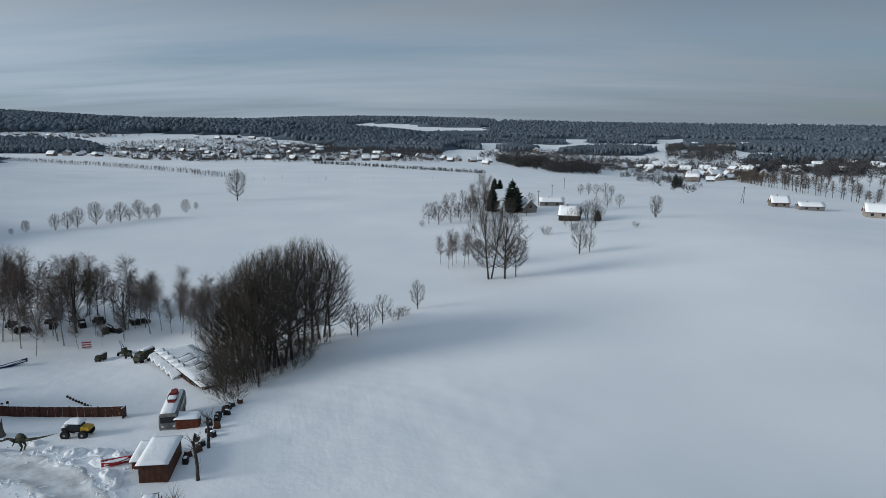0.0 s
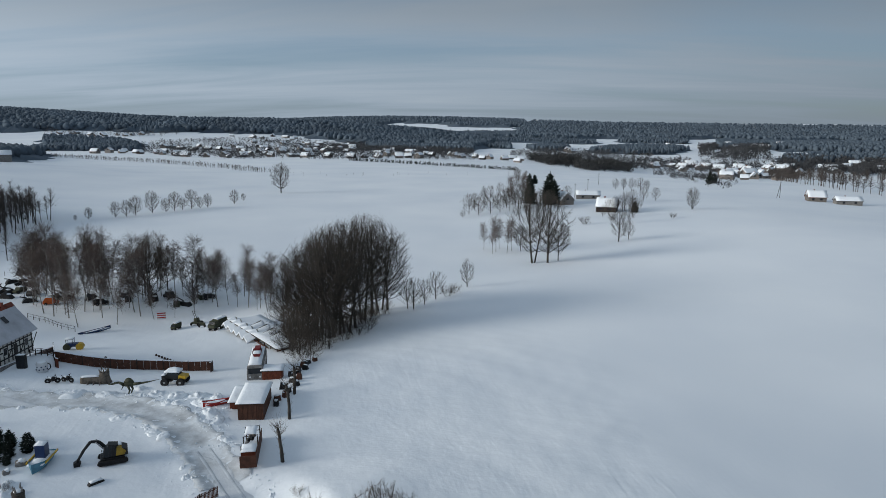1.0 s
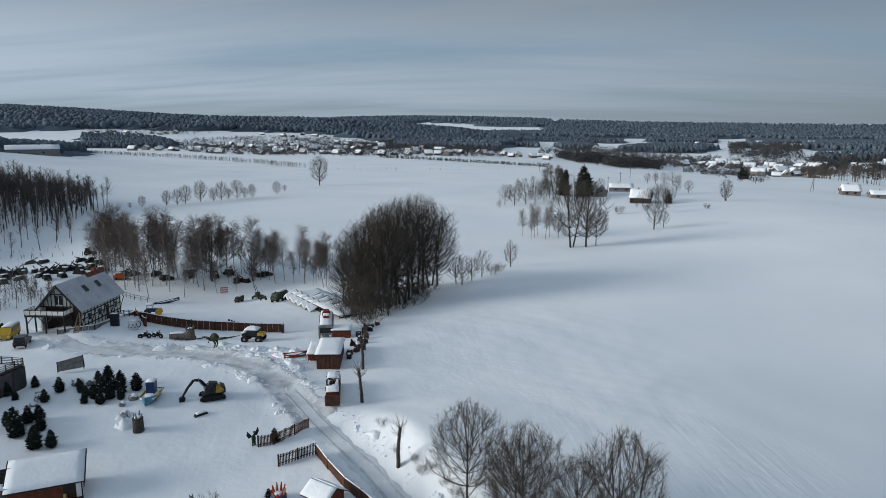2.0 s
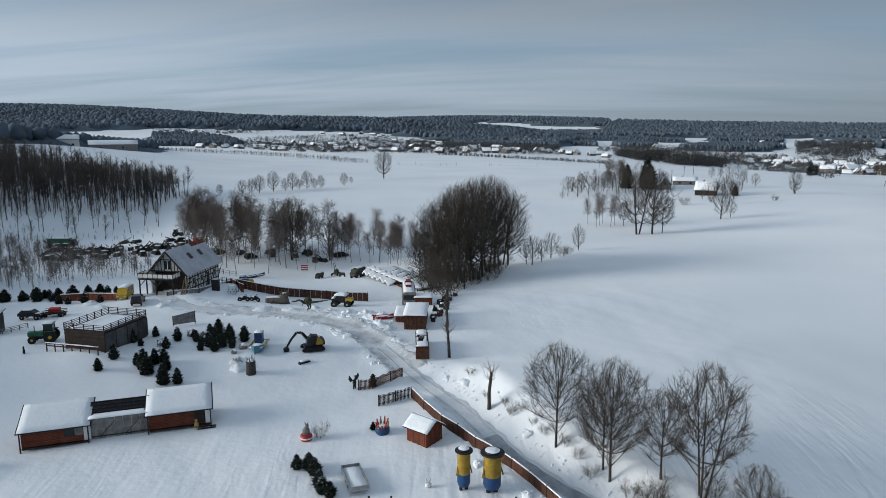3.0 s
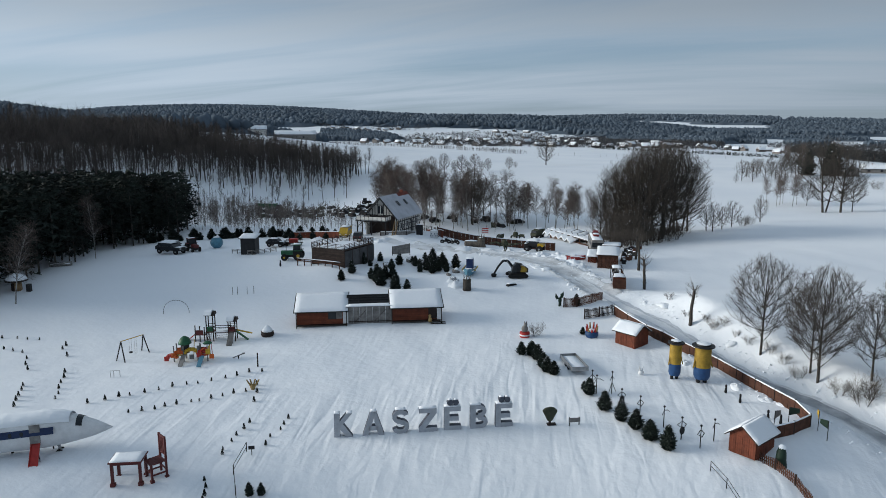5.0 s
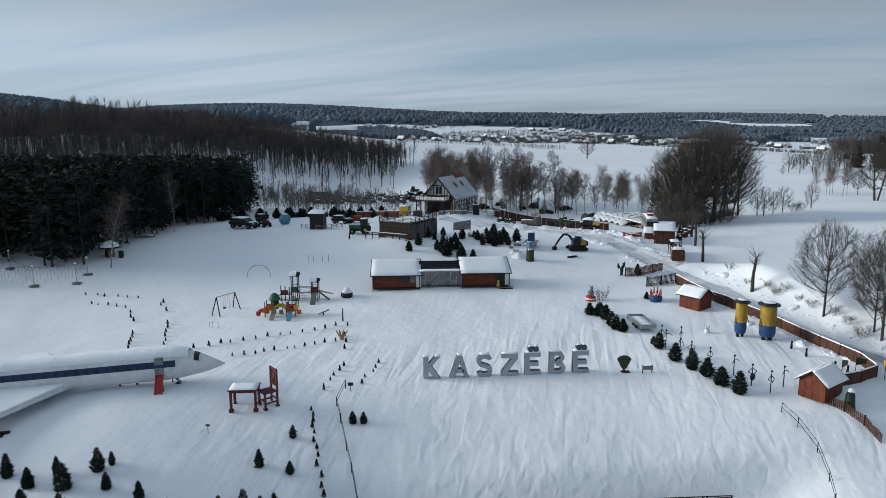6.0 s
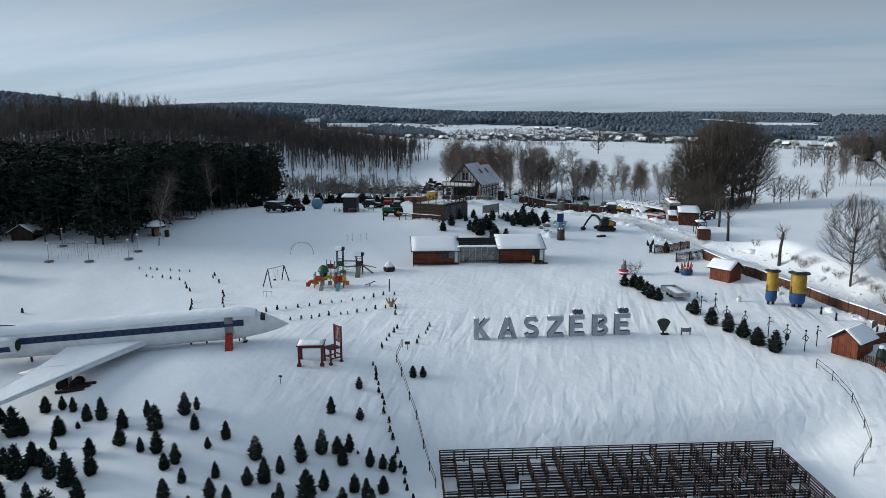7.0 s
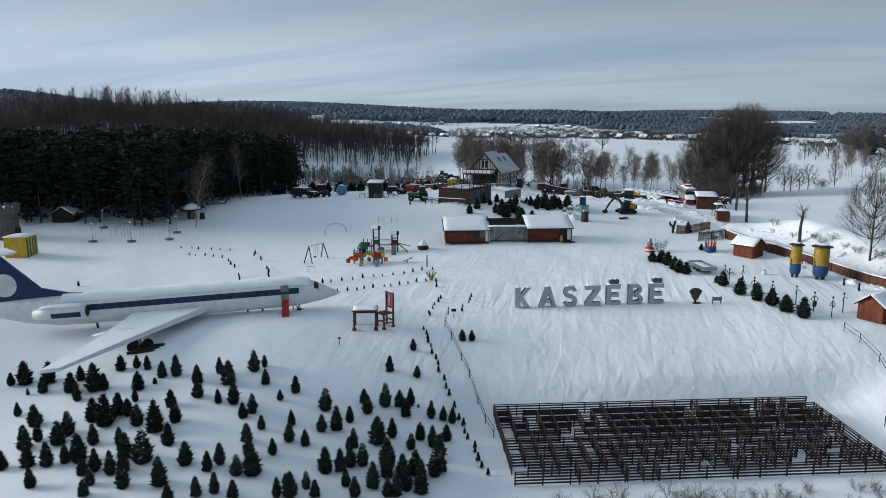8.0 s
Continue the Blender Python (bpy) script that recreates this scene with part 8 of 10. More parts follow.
def tractor(x, y, turn, paint, rim, label, s=1.0, cab=True):
    th = thing("tractor", x, y, turn, label, "tractor", sink=0.05)
    part("hood", box(0.1 * s, 1.9 * s, -.36 * s, .36 * s, .85 * s, 1.45 * s), paint, th, bevel=0.05)
    part("chassis", box(-1.2 * s, 1.8 * s, -.3 * s, .3 * s, .5 * s, .85 * s), IRON, th)
    if cab:
        part("cab_glass", prism([(-1.1 * s, 1.1 * s), (.05 * s, 1.1 * s), (-.1 * s, 2.35 * s), (-1.0 * s, 2.35 * s)], -.62 * s, .62 * s, "y"), GLASS, th, "dark cab windows")
        for xx, zz in ((-1.1, -1.0), (.05, -.1)):
            for yy in (-.63, .63):
                part("cab_pillar", tube((xx * s, yy * s, 1.1 * s), (zz * s, yy * s, 2.35 * s), .05 * s, n=5), IRON, th)
        rf = part("cab_roof", box(-1.15 * s, .05 * s, -.72 * s, .72 * s, 2.35 * s, 2.48 * s), paint, th)
        part("snow", snow_pillow(-1.1 * s, 0, -.66 * s, .66 * s, 2.484 * s, .14, None, 4, seed=x), SNOW_CAP, rf, "snow on the cab", smooth=True)
    for yy in (-.78, .78):
        wheel(th, -.75 * s, yy * s, .78 * s, .38 * s, rim)
        wheel(th, 1.35 * s, yy * .85 * s, .50 * s, .28 * s, rim)
        part("mudguard", box(-1.4 * s, -.1 * s, (yy - .2) * s, (yy + .2) * s, 1.50 * s, 1.58 * s), paint, th)
    part("exhaust", tube((1.1 * s, .2 * s, 1.45 * s), (1.1 * s, .2 * s, 2.2 * s), .05 * s, n=6), BLACK, th)
    return th


tractor(-98.2, 66.3, 205, GREEN, YELLOW, "green tractor with yellow rims parked on the snow", 1.3)
tractor(-124.5, 67.7, -25, DEEP_RED, STEEL, "old dark red tractor at the wood edge", 1.15)
tractor(-154, 203.5, 10, IRON, STEEL, "small dark tractor standing in the valley", 1.1)

# walking excavator with a long bent arm
dg = thing("excavator", -54.5, 73.2, 28, "yellow and black excavator with its long arm resting on the snow", "excavator", sink=0.05)
part("undercarriage", box(-1.5, 1.5, -1.1, 1.1, .5, .85), IRON, dg, bevel=0.06)
for yy in (-1.15, 1.15):
    part("track", prism([(-1.9, .25), (-1.6, 0), (1.6, 0), (1.9, .25), (1.7, .62), (-1.7, .62)], yy - .28, yy + .28, "y"), RUBBER, dg, bevel=0.04)
part("body", prism([(-.2, .9), (1.9, .9), (1.9, 1.7), (1.2, 2.0), (-.2, 2.0)], -1.0, 1.0, "y"), BLACK, dg, bevel=0.08)
part("cowl", prism([(.4, 1.0), (1.5, 1.0), (1.7, 1.5), (1.2, 2.0), (.6, 2.15)], -1.06, 1.06, "y"), OCHRE, dg, "yellow engine cowl", bevel=0.06)
part("cab", prism([(-1.2, .9), (.0, .9), (.5, 2.45), (-.3, 2.6), (-1.0, 2.1)], -.95, .2, "y"), GLASS, dg, "dark glazed cab", bevel=0.05)
part("cab_roof", prism([(-.45, 2.56), (.75, 2.36), (.8, 2.5), (-.4, 2.7)], -1.0, .25, "y"), BLACK, dg, bevel=0.03)
part("snow", snow_pillow(.5, 1.2, -.2, .95, 2.08, .12, None, 5, seed=2), SNOW_CAP, dg, "snow on the engine cover", smooth=True)
arm = [(-.6, .5, 1.6), (-1.5, .5, 2.75), (-2.5, .45, 3.0), (-3.4, .3, 2.0), (-4.1, .2, .9), (-4.3, .2, .15)]
for i, (a, b) in enumerate(zip(arm, arm[1:])):
    part("arm_segment", tube(a, b, .26 - .02 * i, .22 - .02 * i, 6), BLACK, dg)
part("hydraulic_ram", tube((-.7, .2, 1.3), (-1.9, .2, 2.9), .09, n=6), STEEL, dg)
part("hydraulic_ram", tube((-1.7, .5, 3.15), (-3.0, .4, 2.75), .08, n=6), STEEL, dg)
part("bucket", prism([(-4.7, 0), (-4.0, 0), (-3.8, .5), (-4.3, .75), (-4.75, .5)], -.2, .6, "y"), IRON, dg, bevel=0.04)
part("mirror", box(-1.25, -1.15, -1.15, -.98, 1.9, 2.2), BLACK, dg)
for xx in (-.9, -.3, .2):
    part("cab_frame", tube((xx - .15, -.97, .95), (xx + .1, -.97, 2.5), .05, n=5), BLACK, dg)
bk = thing("digger_attachment", -54.1, 68.2, 50, "dark grab attachment half covered with snow", "attachment", sink=0.1)
part("grab", prism([(-1.1, 0), (1.0, 0), (.8, .35), (.2, .5), (-.8, .4)], -.35, .35, "y"), IRON, bk, bevel=0.05)
part("snow", snow_pillow(-.8, .7, -.35, .35, .40, .22, None, 5, seed=4), SNOW_CAP, bk, "snow on top", smooth=True)

BARK_GREY = material("weathered_bark", (0.17, 0.145, 0.12), 0.9, 0.45, 2.5, 14.0, 0.9, hue=(0.06, 0.052, 0.045))
# the small boat with a blue wheelhouse
bo = thing("boat", -62.9, 70.6, -80, "small blue and yellow boat with a dark blue wheelhouse on snow", "boat", sink=0.15)
bm = bmesh.new()
secs = []
for i in range(9):
    f = i / 8
    x = -2.7 + 5.2 * f
    w = 1.15 * (1 - max(0, (f - .55) / .45) ** 2) * (0.8 + 0.2 * min(1, f * 4))
    rise = .35 * max(0, f - .5) * 2
    secs.append([bm.verts.new(p) for p in ((x, -w - .02, 1.15 + rise), (x, -w * .95, .7 + rise * .7), (x, -w * .55, .2 + rise * .3), (x, w * .55, .2 + rise * .3), (x, w * .95, .7 + rise * .7), (x, w + .02, 1.15 + rise))])
for a, b in zip(secs, secs[1:]):
    for k in range(5):
        bm.faces.new((a[k], a[k + 1], b[k + 1], b[k]))
bm.faces.new(secs[0])
part("hull", bm, SKY_BLUE, bo, smooth=False)
part("gunwale", box(-2.7, 1.2, -1.24, -1.12, 1.0, 1.22), YELLOW, bo, "yellow stripe")
part("gunwale", box(-2.7, 1.2, 1.12, 1.24, 1.0, 1.22), YELLOW, bo, "yellow stripe")
part("snow", snow_pillow(-2.6, 1.6, -1.0, 1.0, .95, .3, None, 6, seed=1), SNOW_CAP, bo, "snow filling the boat", smooth=True)
wh = part("wheelhouse", box(-1.5, -.1, -.62, .62, .9, 2.75), NAVY, bo, "dark blue wheelhouse", bevel=0.05)
part("name_plate", box(-1.2, -.4, -.66, -.63, 2.1, 2.4), WHITE, wh)
part("snow", snow_pillow(-1.55, -.05, -.66, .66, 2.753, .16, None, 4, seed=6), SNOW_CAP, wh, "snow on the wheelhouse", smooth=True)
bo.scale = (1.0, 1.0, 1.12)
sm = thing("hollow_stump", -60.6, 62.7, 0, "dark brown hollow stump with small snowy figures on top", "tree stump", sink=0.1)
part("stump", lathe([(.78, 0), (.72, .6), (.70, 1.6), (.74, 2.0), (.6, 2.02)], 12), BARK, sm, smooth=True)
for k in range(4):
    part("spike", tube((.45 * math.cos(k * 1.6), .45 * math.sin(k * 1.6), 1.9), (.6 * math.cos(k * 1.6), .6 * math.sin(k * 1.6), 2.7 + .2 * (k % 2)), .16, .05, 6), STONE, sm)
part("snow", ball((0, 0, 2.1), .5, .5, .22, 8, 5), SNOW_CAP, sm, "snow on top", smooth=True)


def snow_heap(x, y, r, h, seed, label="heap of cleared snow", group="heaps of cleared snow"):
    """Ploughed snow: a low lumpy mound that runs out into the ground."""
    n, rows = 20, 8
    bm = bmesh.new()
    rings = []
    for i in range(rows + 1):
        f = i / rows
        ring = []
        for k in range(n):
            a = k * math.tau / n
            q = Vector((math.cos(a) * f * 2.0 + seed * 3.7, math.sin(a) * f * 2.0, seed * 1.3))
            rr = r * f * (1 + .45 * noise.noise(q * .8))
            z = h * (1 - f ** 1.6) * (.6 + .55 * noise.noise(q * 1.7) + .38 * noise.noise(q * 4.1)) - .06 - .25 * f ** 6
            ring.append(bm.verts.new((rr * math.cos(a), rr * math.sin(a) * .75, z)))
        rings.append(ring)
    for a, b in zip(rings, rings[1:]):
        for k in range(n):
            bm.faces.new((a[k], a[(k + 1) % n], b[(k + 1) % n], b[k]))
    bmesh.ops.remove_doubles(bm, verts=rings[0], dist=0.05)
    ob = part("snow_mound", bm, SNOW_HEAP, smooth=True)
    ob.matrix_world = pose(x, y, ground_z(x, y), 0, 0, seed * 41)
    return tagged(ob, label, "snow heap", group)


heap_rng = random.Random(12)
for k, (x, y, r, h) in enumerate([(-63, 64, 2.0, 1.1), (-64.5, 66, 1.4, 1.0), (-46.8, 87.9, 2.4, 1.1), (-49.3, 91.2, 2.2, 1.3), (-51.3, 94.4, 2.0, 1.0), (-54.7, 94, 2.4, .9), (-58.9, 95.4, 2.2, .9), (-63.4, 98.2, 2.0, .9), (-67, 94.2, 2.2, .8), (-72, 94, 2.2, .7), (-45, 86, 1.8, .9),
                                   (-41.8, 80.6, 1.6, .8), (-66, 87.6, 1.6, .5), (-59.6, 85.1, 1.8, .6), (-37.4, 60.6, 1.4, .9), (-47.8, 93.9, 1.6, 1.0), (-28.9, 54, 1.0, .6), (-96.3, 83.1, 1.8, .7), (-90.8, 91.7, 2.0, .8), (-106.8, 89.5, 2.4, .9), (-103.3, 87.5, 1.8, .7)]):
    snow_heap(x, y, r, h, k + 1, "lumpy heap of ploughed snow in the yard")
for k in range(34):
    i = heap_rng.randrange(20, len(LANE_PTS) - 2)
    p, q = LANE_PTS[i], LANE_PTS[i + 1]
    d = (q - p).normalized()
    s = heap_rng.choice((-1, 1)) * heap_rng.uniform(3.0, 4.4)
    snow_heap(p.x - d.y * s, p.y + d.x * s, heap_rng.uniform(.6, 1.5), heap_rng.uniform(.25, .6), 30 + k, "small heap of ploughed snow beside the lane")

# clods thrown up by the plough, too many to count
clod_rng = random.Random(77)
cv, cf = [], []


def clod(x, y, r):
    z, s = ground_z(x, y) + r * clod_rng.uniform(.1, .45), len(cv)
    turn = clod_rng.uniform(0, 6.28)
    for j in range(4):
        a = turn + j * math.pi / 2 + clod_rng.uniform(-.4, .4)
        cv.append((x + r * math.cos(a) * clod_rng.uniform(.7, 1.4), y + r * math.sin(a) * clod_rng.uniform(.7, 1.4), z + r * clod_rng.uniform(-.3, .4)))
    cv.append((x + r * clod_rng.uniform(-.3, .3), y + r * clod_rng.uniform(-.3, .3), z + r * clod_rng.uniform(.5, 1.0)))
    cv.append((x, y, z - r))
    for j in range(4):
        cf.append((s + j, s + (j + 1) % 4, s + 4))
        cf.append((s + (j + 1) % 4, s + j, s + 5))


for k in range(1300):
    i = clod_rng.randrange(0, len(LANE_PTS) - 2)
    p, q = LANE_PTS[i], LANE_PTS[i + 1]
    d = (q - p).normalized()
    s_ = clod_rng.choice((-1, 1, 1)) * (2.5 + abs(clod_rng.gauss(0, 1.0)) * (1.0 if p.y < 66 else 1.7))
    clod(p.x + d.y * s_, p.y - d.x * s_, clod_rng.uniform(.04, .12) + .12 * clod_rng.random() ** 5)
for k in range(600):
    px, py, sp = clod_rng.choice(((-47.5, 88.5, 2.6), (-50.5, 92, 2.2), (-45, 84.5, 1.8), (-58, 93.6, 3.0), (-66, 94, 3.2), (-72, 94.2, 2.6), (-41, 79, 1.5)))
    clod(clod_rng.gauss(px, sp), clod_rng.gauss(py, sp * .55), clod_rng.uniform(.04, .12) + .14 * clod_rng.random() ** 5)
tagged(obj("snow_clods", cv, cf, SNOW_HEAP), "broken clods of ploughed snow strewn beside the lane", "snow", kind="stuff")

# evergreens between the huts and the platform
for k, (x, y, h) in enumerate([(-82.3, 72.6, 2.0), (-77.6, 71.4, 2.6), (-77.6, 67.9, 2.2), (-82.8, 57.9, 2.2), (-82.6, 61.5, 2.6), (-75.4, 58.8, 3.4), (-76.1, 62.1, 2.8), (-75, 62.9, 2.6), (-71.5, 56.6, 3.2), (-69.6, 57.3, 2.6), (-75.7, 73.3, 1.6), (-71.3, 70.2, 2.8),
                                (-72.3, 75.6, 3.2), (-69.1, 70.6, 2.6), (-67.4, 70.5, 2.0), (-70, 75, 2.8), (-66.8, 73.9, 3.0), (-73.8, 75.4, 2.2), (-82.1, 67.9, 1.6), (-84, 68.8, 2.4), (-76.8, 60.2, 3.6), (-70.2, 73.2, 2.4), (-73.4, 60.8, 2.4), (-68.4, 72.4, 2.4), (-74.3, 71.6, 2.2), (-71.4, 72.6, 2.9), (-72.9, 70.6, 2.0), (-69.6, 68.8, 2.3), (-72, 68.6, 1.8), (-78.4, 61, 2.2), (-72.6, 58.4, 2.4), (-67.6, 75.6, 2.2)]):
    spruce(x, y, h, k * 2 + 1, "dark green young spruce in the snowy yard", "yard spruces", 1.3)
# snow-laden rockery
for k, (x, y, r) in enumerate([(-76.3, 73.8, .8), (-75, 72.8, .7), (-74.4, 74.6, .9), (-77.1, 74.8, .6), (-73.4, 73.4, .6), (-79.2, 69.2, .7), (-80.2, 70.5, .6), (-78.4, 66.5, .6), (-65.6, 70.6, .8), (-66.2, 68.6, .6)]):
    th = thing("boulder", x, y, k * 50, "dark boulder capped with snow between the spruces", "boulder", "rockery boulders", sink=0.15)
    rock = ball((0, 0, r * .45), r, r * .8, r * .7, 10, 6)
    for vtx in rock.verts:
        vtx.co *= 1 + .35 * noise.noise(vtx.co * 1.6 / r + Vector((k, 0, 0)))
    part("rock", rock, STONE, th)
    lump = ball((0.1, 0, r * .85), r * .8, r * .7, r * .42, 10, 5)
    for vtx in lump.verts:
        vtx.co += Vector((.18, .12, .22)) * noise.noise(vtx.co * 2.2 / r + Vector((0, k, 0)))
    part("snow", lump, SNOW_CAP, th, "cap of snow", smooth=True)
for k, (x, y, h) in enumerate([(-76, 74.2, 1.3), (-74.8, 73.6, 1.1), (-76.9, 74.3, 1.2), (-74, 72.8, 1.0), (-79.7, 69.9, 1.0), (-78.8, 67.8, .9), (-64.2, 65.4, 1.3), (-63.4, 64.8, 1.1)]):
    plant("shrub%d" % (k % 2), x, y, h, label="bare twiggy bush laden with snow between the spruces", group="bushes of the rockery")

sg = thing("mesh_board", -80.9, 79.4, 42, "grey mesh board in a dark frame standing on posts", "sign", sink=0.1)
for xx in (-1.9, 1.9):
    part("post", tube((xx, 0, 0), (xx, 0, 3.0 if xx > 0 else 2.5), .06, n=6), IRON, sg)
part("brace", tube((1.9, 0, 2.9), (2.2, 1.0, 0), .05, n=6), IRON, sg)
sg.scale = (1.0, 1.0, 0.85)
part("board", prism([(-1.85, .5), (1.85, .5), (1.85, 2.9), (-1.85, 2.4)], -.03, .03, "y"), STONE, sg)
bx = thing("dark_cabinet", -87.0, 103.3, 10, "tall dark cabinet standing on the snow", "cabinet", sink=0.1)
part("body", box(-.75, .75, -.5, .5, 0, 2.6), BLACK, bx, bevel=0.04)
part("door", box(-.68, -.02, -.54, -.505, .15, 2.45), CAR_DARK, bx)
part("door", box(.02, .68, -.54, -.505, .15, 2.45), CAR_DARK, bx)
part("snow", snow_pillow(-.72, .72, -.47, .47, 2.604, .1, None, 4, seed=2), SNOW_CAP, bx, "snow on top", smooth=True)
mg = thing("giant_mug", -83.0, 102.8, 20, "giant white mug with a dark painted pattern", "mug", sink=0.1)
part("body", lathe([(.8, 0), (.92, .1), (.95, 1.7), (.9, 1.9), (.8, 1.9)], 18), WHITE, mg, smooth=True)
part("snow", ball((0, 0, 1.9), .8, .8, .2, 12, 5), SNOW_CAP, mg, "snow filling the mug", smooth=True)
for i in range(8):
    a0, a1 = radians(-90 + 180 * i / 8), radians(-90 + 180 * (i + 1) / 8)
    part("handle", tube((.9 + .5 * math.cos(a0), 0, 1.0 + .6 * math.sin(a0)), (.9 + .5 * math.cos(a1), 0, 1.0 + .6 * math.sin(a1)), .09, n=6), BLACK, mg)
for i in range(7):
    a = radians(-150 + i * 22)
    part("painted_spot", ball((.94 * math.cos(a), .94 * math.sin(a), .7 + .5 * (i % 2)), .12, .12, .15, 6, 4), NAVY, mg)
for k, (x, y) in enumerate([(-78.4, 98.4), (-76.5, 99.6)]):
    mb = thing("scrap_motorcycle", x, y, 20 - 30 * k, "dark scrap-metal motorcycle sculpture in the snow", "motorcycle", "scrap motorcycles", sink=0.05)
    wheel(mb, -.75, 0, .48, .16)
    wheel(mb, .8, 0, .48, .16)
    part("frame", tube((-.75, 0, .5), (.1, 0, .95), .10, n=6), IRON, mb)
    part("frame", tube((.1, 0, .95), (.8, 0, .5), .08, n=6), IRON, mb)
    part("tank", ball((.15, 0, 1.05), .38, .2, .2, 8, 5), BLACK, mb)
    part("fork", tube((.8, 0, .5), (.5, 0, 1.5), .06, n=6), IRON, mb)
    for j in range(7):
        a = j * 2.4 + k
        part("scrap_rod", tube((-.2 + .15 * math.cos(a), .2 * math.sin(a), .6), (-.1 + 1.0 * math.cos(a), .35 * math.sin(a), .75 + .5 * math.sin(j * 1.7)), .07, .04, 5), IRON, mb)
    part("engine", box(-.3, .35, -.22, .22, .38, .82), IRON, mb, bevel=0.05)
    part("handlebar", tube((.45, -.45, 1.5), (.45, .45, 1.5), .04, n=5), IRON, mb)
    part("snow", ball((-.3, 0, 1.05), .4, .22, .12, 8, 4), SNOW_CAP, mb, "snow on the seat", smooth=True)
lc = thing("fallen_trunk", -71.9, 100.3, 14, "old hollow tree trunk lying in the snow with a torn stump", "tree trunk", sink=0.1)
part("trunk", lathe([(.72, -2.3), (.80, -1.8), (.70, -.6), (.78, .6), (.95, 1.5), (.9, 1.9)], 14, None, Matrix.Translation((0, 0, .72)) @ Matrix.Rotation(radians(90), 4, "Y")), BARK_GREY, lc, smooth=True)
# black disc on the solid trunk end paints the shade inside a hollow
part("hollow", lathe([(.50, -2.33), (.46, -2.31)], 12, None, Matrix.Translation((0, 0, .72)) @ Matrix.Rotation(radians(90), 4, "Y")), BLACK, lc)
part("stump", lathe([(1.15, 0), (.95, .5), (.80, 1.2), (.82, 1.9), (.6, 2.2)], 14, None, Matrix.Translation((1.5, .2, 0))), BARK_GREY, lc, smooth=True)
for i in range(8):
    a = i * .8
    part("splinter", tube((1.5 + .6 * math.cos(a), .2 + .6 * math.sin(a), 1.7), (1.5 + (.8 + .1 * (i % 3)) * math.cos(a), .2 + .8 * math.sin(a), 2.5 + .55 * ((i * 5) % 4) / 3), .2, .03, 5), BARK_GREY, lc)
part("snow", snow_pillow(-2.2, .7, -.45, .45, 1.38, .26, None, 6, seed=3), SNOW_CAP, lc, "snow on the trunk", smooth=True)
part("snow", ball((1.5, .2, 2.1), .55, .55, .25, 8, 5), SNOW_CAP, lc, "snow on the stump", smooth=True)
for i in range(3):
    part("root", tube((-.9 + .9 * i, -.6, .5), (-1.2 + 1.1 * i, -1.5, .12), .16, .05, 6), BARK_GREY, lc)
for k in range(2):
    sl = thing("snowy_bench", -79.6 + 1.4 * k, 112.9 + 0.9 * k, 40, "small bench buried under snow", "bench", "snowy benches", sink=0.05)
    part("seat", box(-.8, .8, -.22, .22, .42, .5), DARK_WOOD, sl)
    for xx in (-.65, .65):
        part("leg", box(xx - .06, xx + .06, -.2, .2, 0, .42), DARK_WOOD, sl)
    part("snow", snow_pillow(-.8, .8, -.22, .22, .504, .25, None, 5, seed=k), SNOW_CAP, sl, "cushion of snow", smooth=True)
# dinosaur with a sail back: one plain mesh
bm = ball((0, 0, 1.7), 1.05, .34, .40, 10, 7)
tube((-.8, 0, 1.75), (-1.5, 0, 2.15), .30, .20, 8, bm)
tube((-1.5, 0, 2.15), (-2.2, 0, 2.1), .20, .18, 8, bm)
ball((-2.6, 0, 1.95), .62, .14, .15, 8, 5, bm)
tail = [(.8, 0, 1.7), (2.2, 0, 1.8), (3.6, 0, 2.0), (5.2, 0, 2.3)]
for i, (a, b) in enumerate(zip(tail, tail[1:])):
    tube(a, b, .28 - .09 * i, .19 - .09 * i, 8, bm)
prism([(-.8, 1.95), (.95, 1.9), (.8, 2.35), (.45, 2.75), (0, 2.9), (-.35, 2.75), (-.65, 2.35)], -.04, .04, "y", bm)
for xx, yy in ((.25, .25), (-.1, -.28)):
    tube((xx, yy, 1.6), (xx + .3, yy, .8), .24, .16, 7, bm)
    tube((xx + .3, yy, .8), (xx, yy, 0), .15, .10, 7, bm)
tube((-.8, .25, 1.6), (-1.1, .3, 1.0), .09, .05, 6, bm)
tube((-.8, -.25, 1.6), (-1.1, -.3, 1.0), .09, .05, 6, bm)
dn = part("dinosaur_statue", bm, OLIVE, smooth=True)
dn.matrix_world = pose(-63.5, 95.6, ground_z(-63.5, 95.6) - .05, 0, 0, 14)
tagged(dn, "dark green sail-backed dinosaur statue standing in the snow", "statue")
mt = thing("monster_truck", -58.2, 101.6, 0, "yellow monster truck on huge wheels under snow", "truck", sink=0.05)
part("chassis", box(-1.9, 1.9, -.55, .55, .9, 1.15), IRON, mt)
part("body", prism([(-2.1, 1.2), (.9, 1.2), (.9, 1.9), (.4, 2.5), (-.9, 2.5), (-1.2, 1.8), (-2.1, 1.75)], -.85, .85, "y"), BLACK, mt, bevel=0.06)
part("hood", prism([(.91, 1.2), (2.2, 1.2), (2.2, 1.75), (.91, 1.9)], -.85, .85, "y"), YELLOW, mt, "yellow hood", bevel=0.05)
part("cab_glass", prism([(.95, 1.9), (.4, 2.42), (-.8, 2.42), (-1.0, 1.9)], -.87, .87, "y"), GLASS, mt)
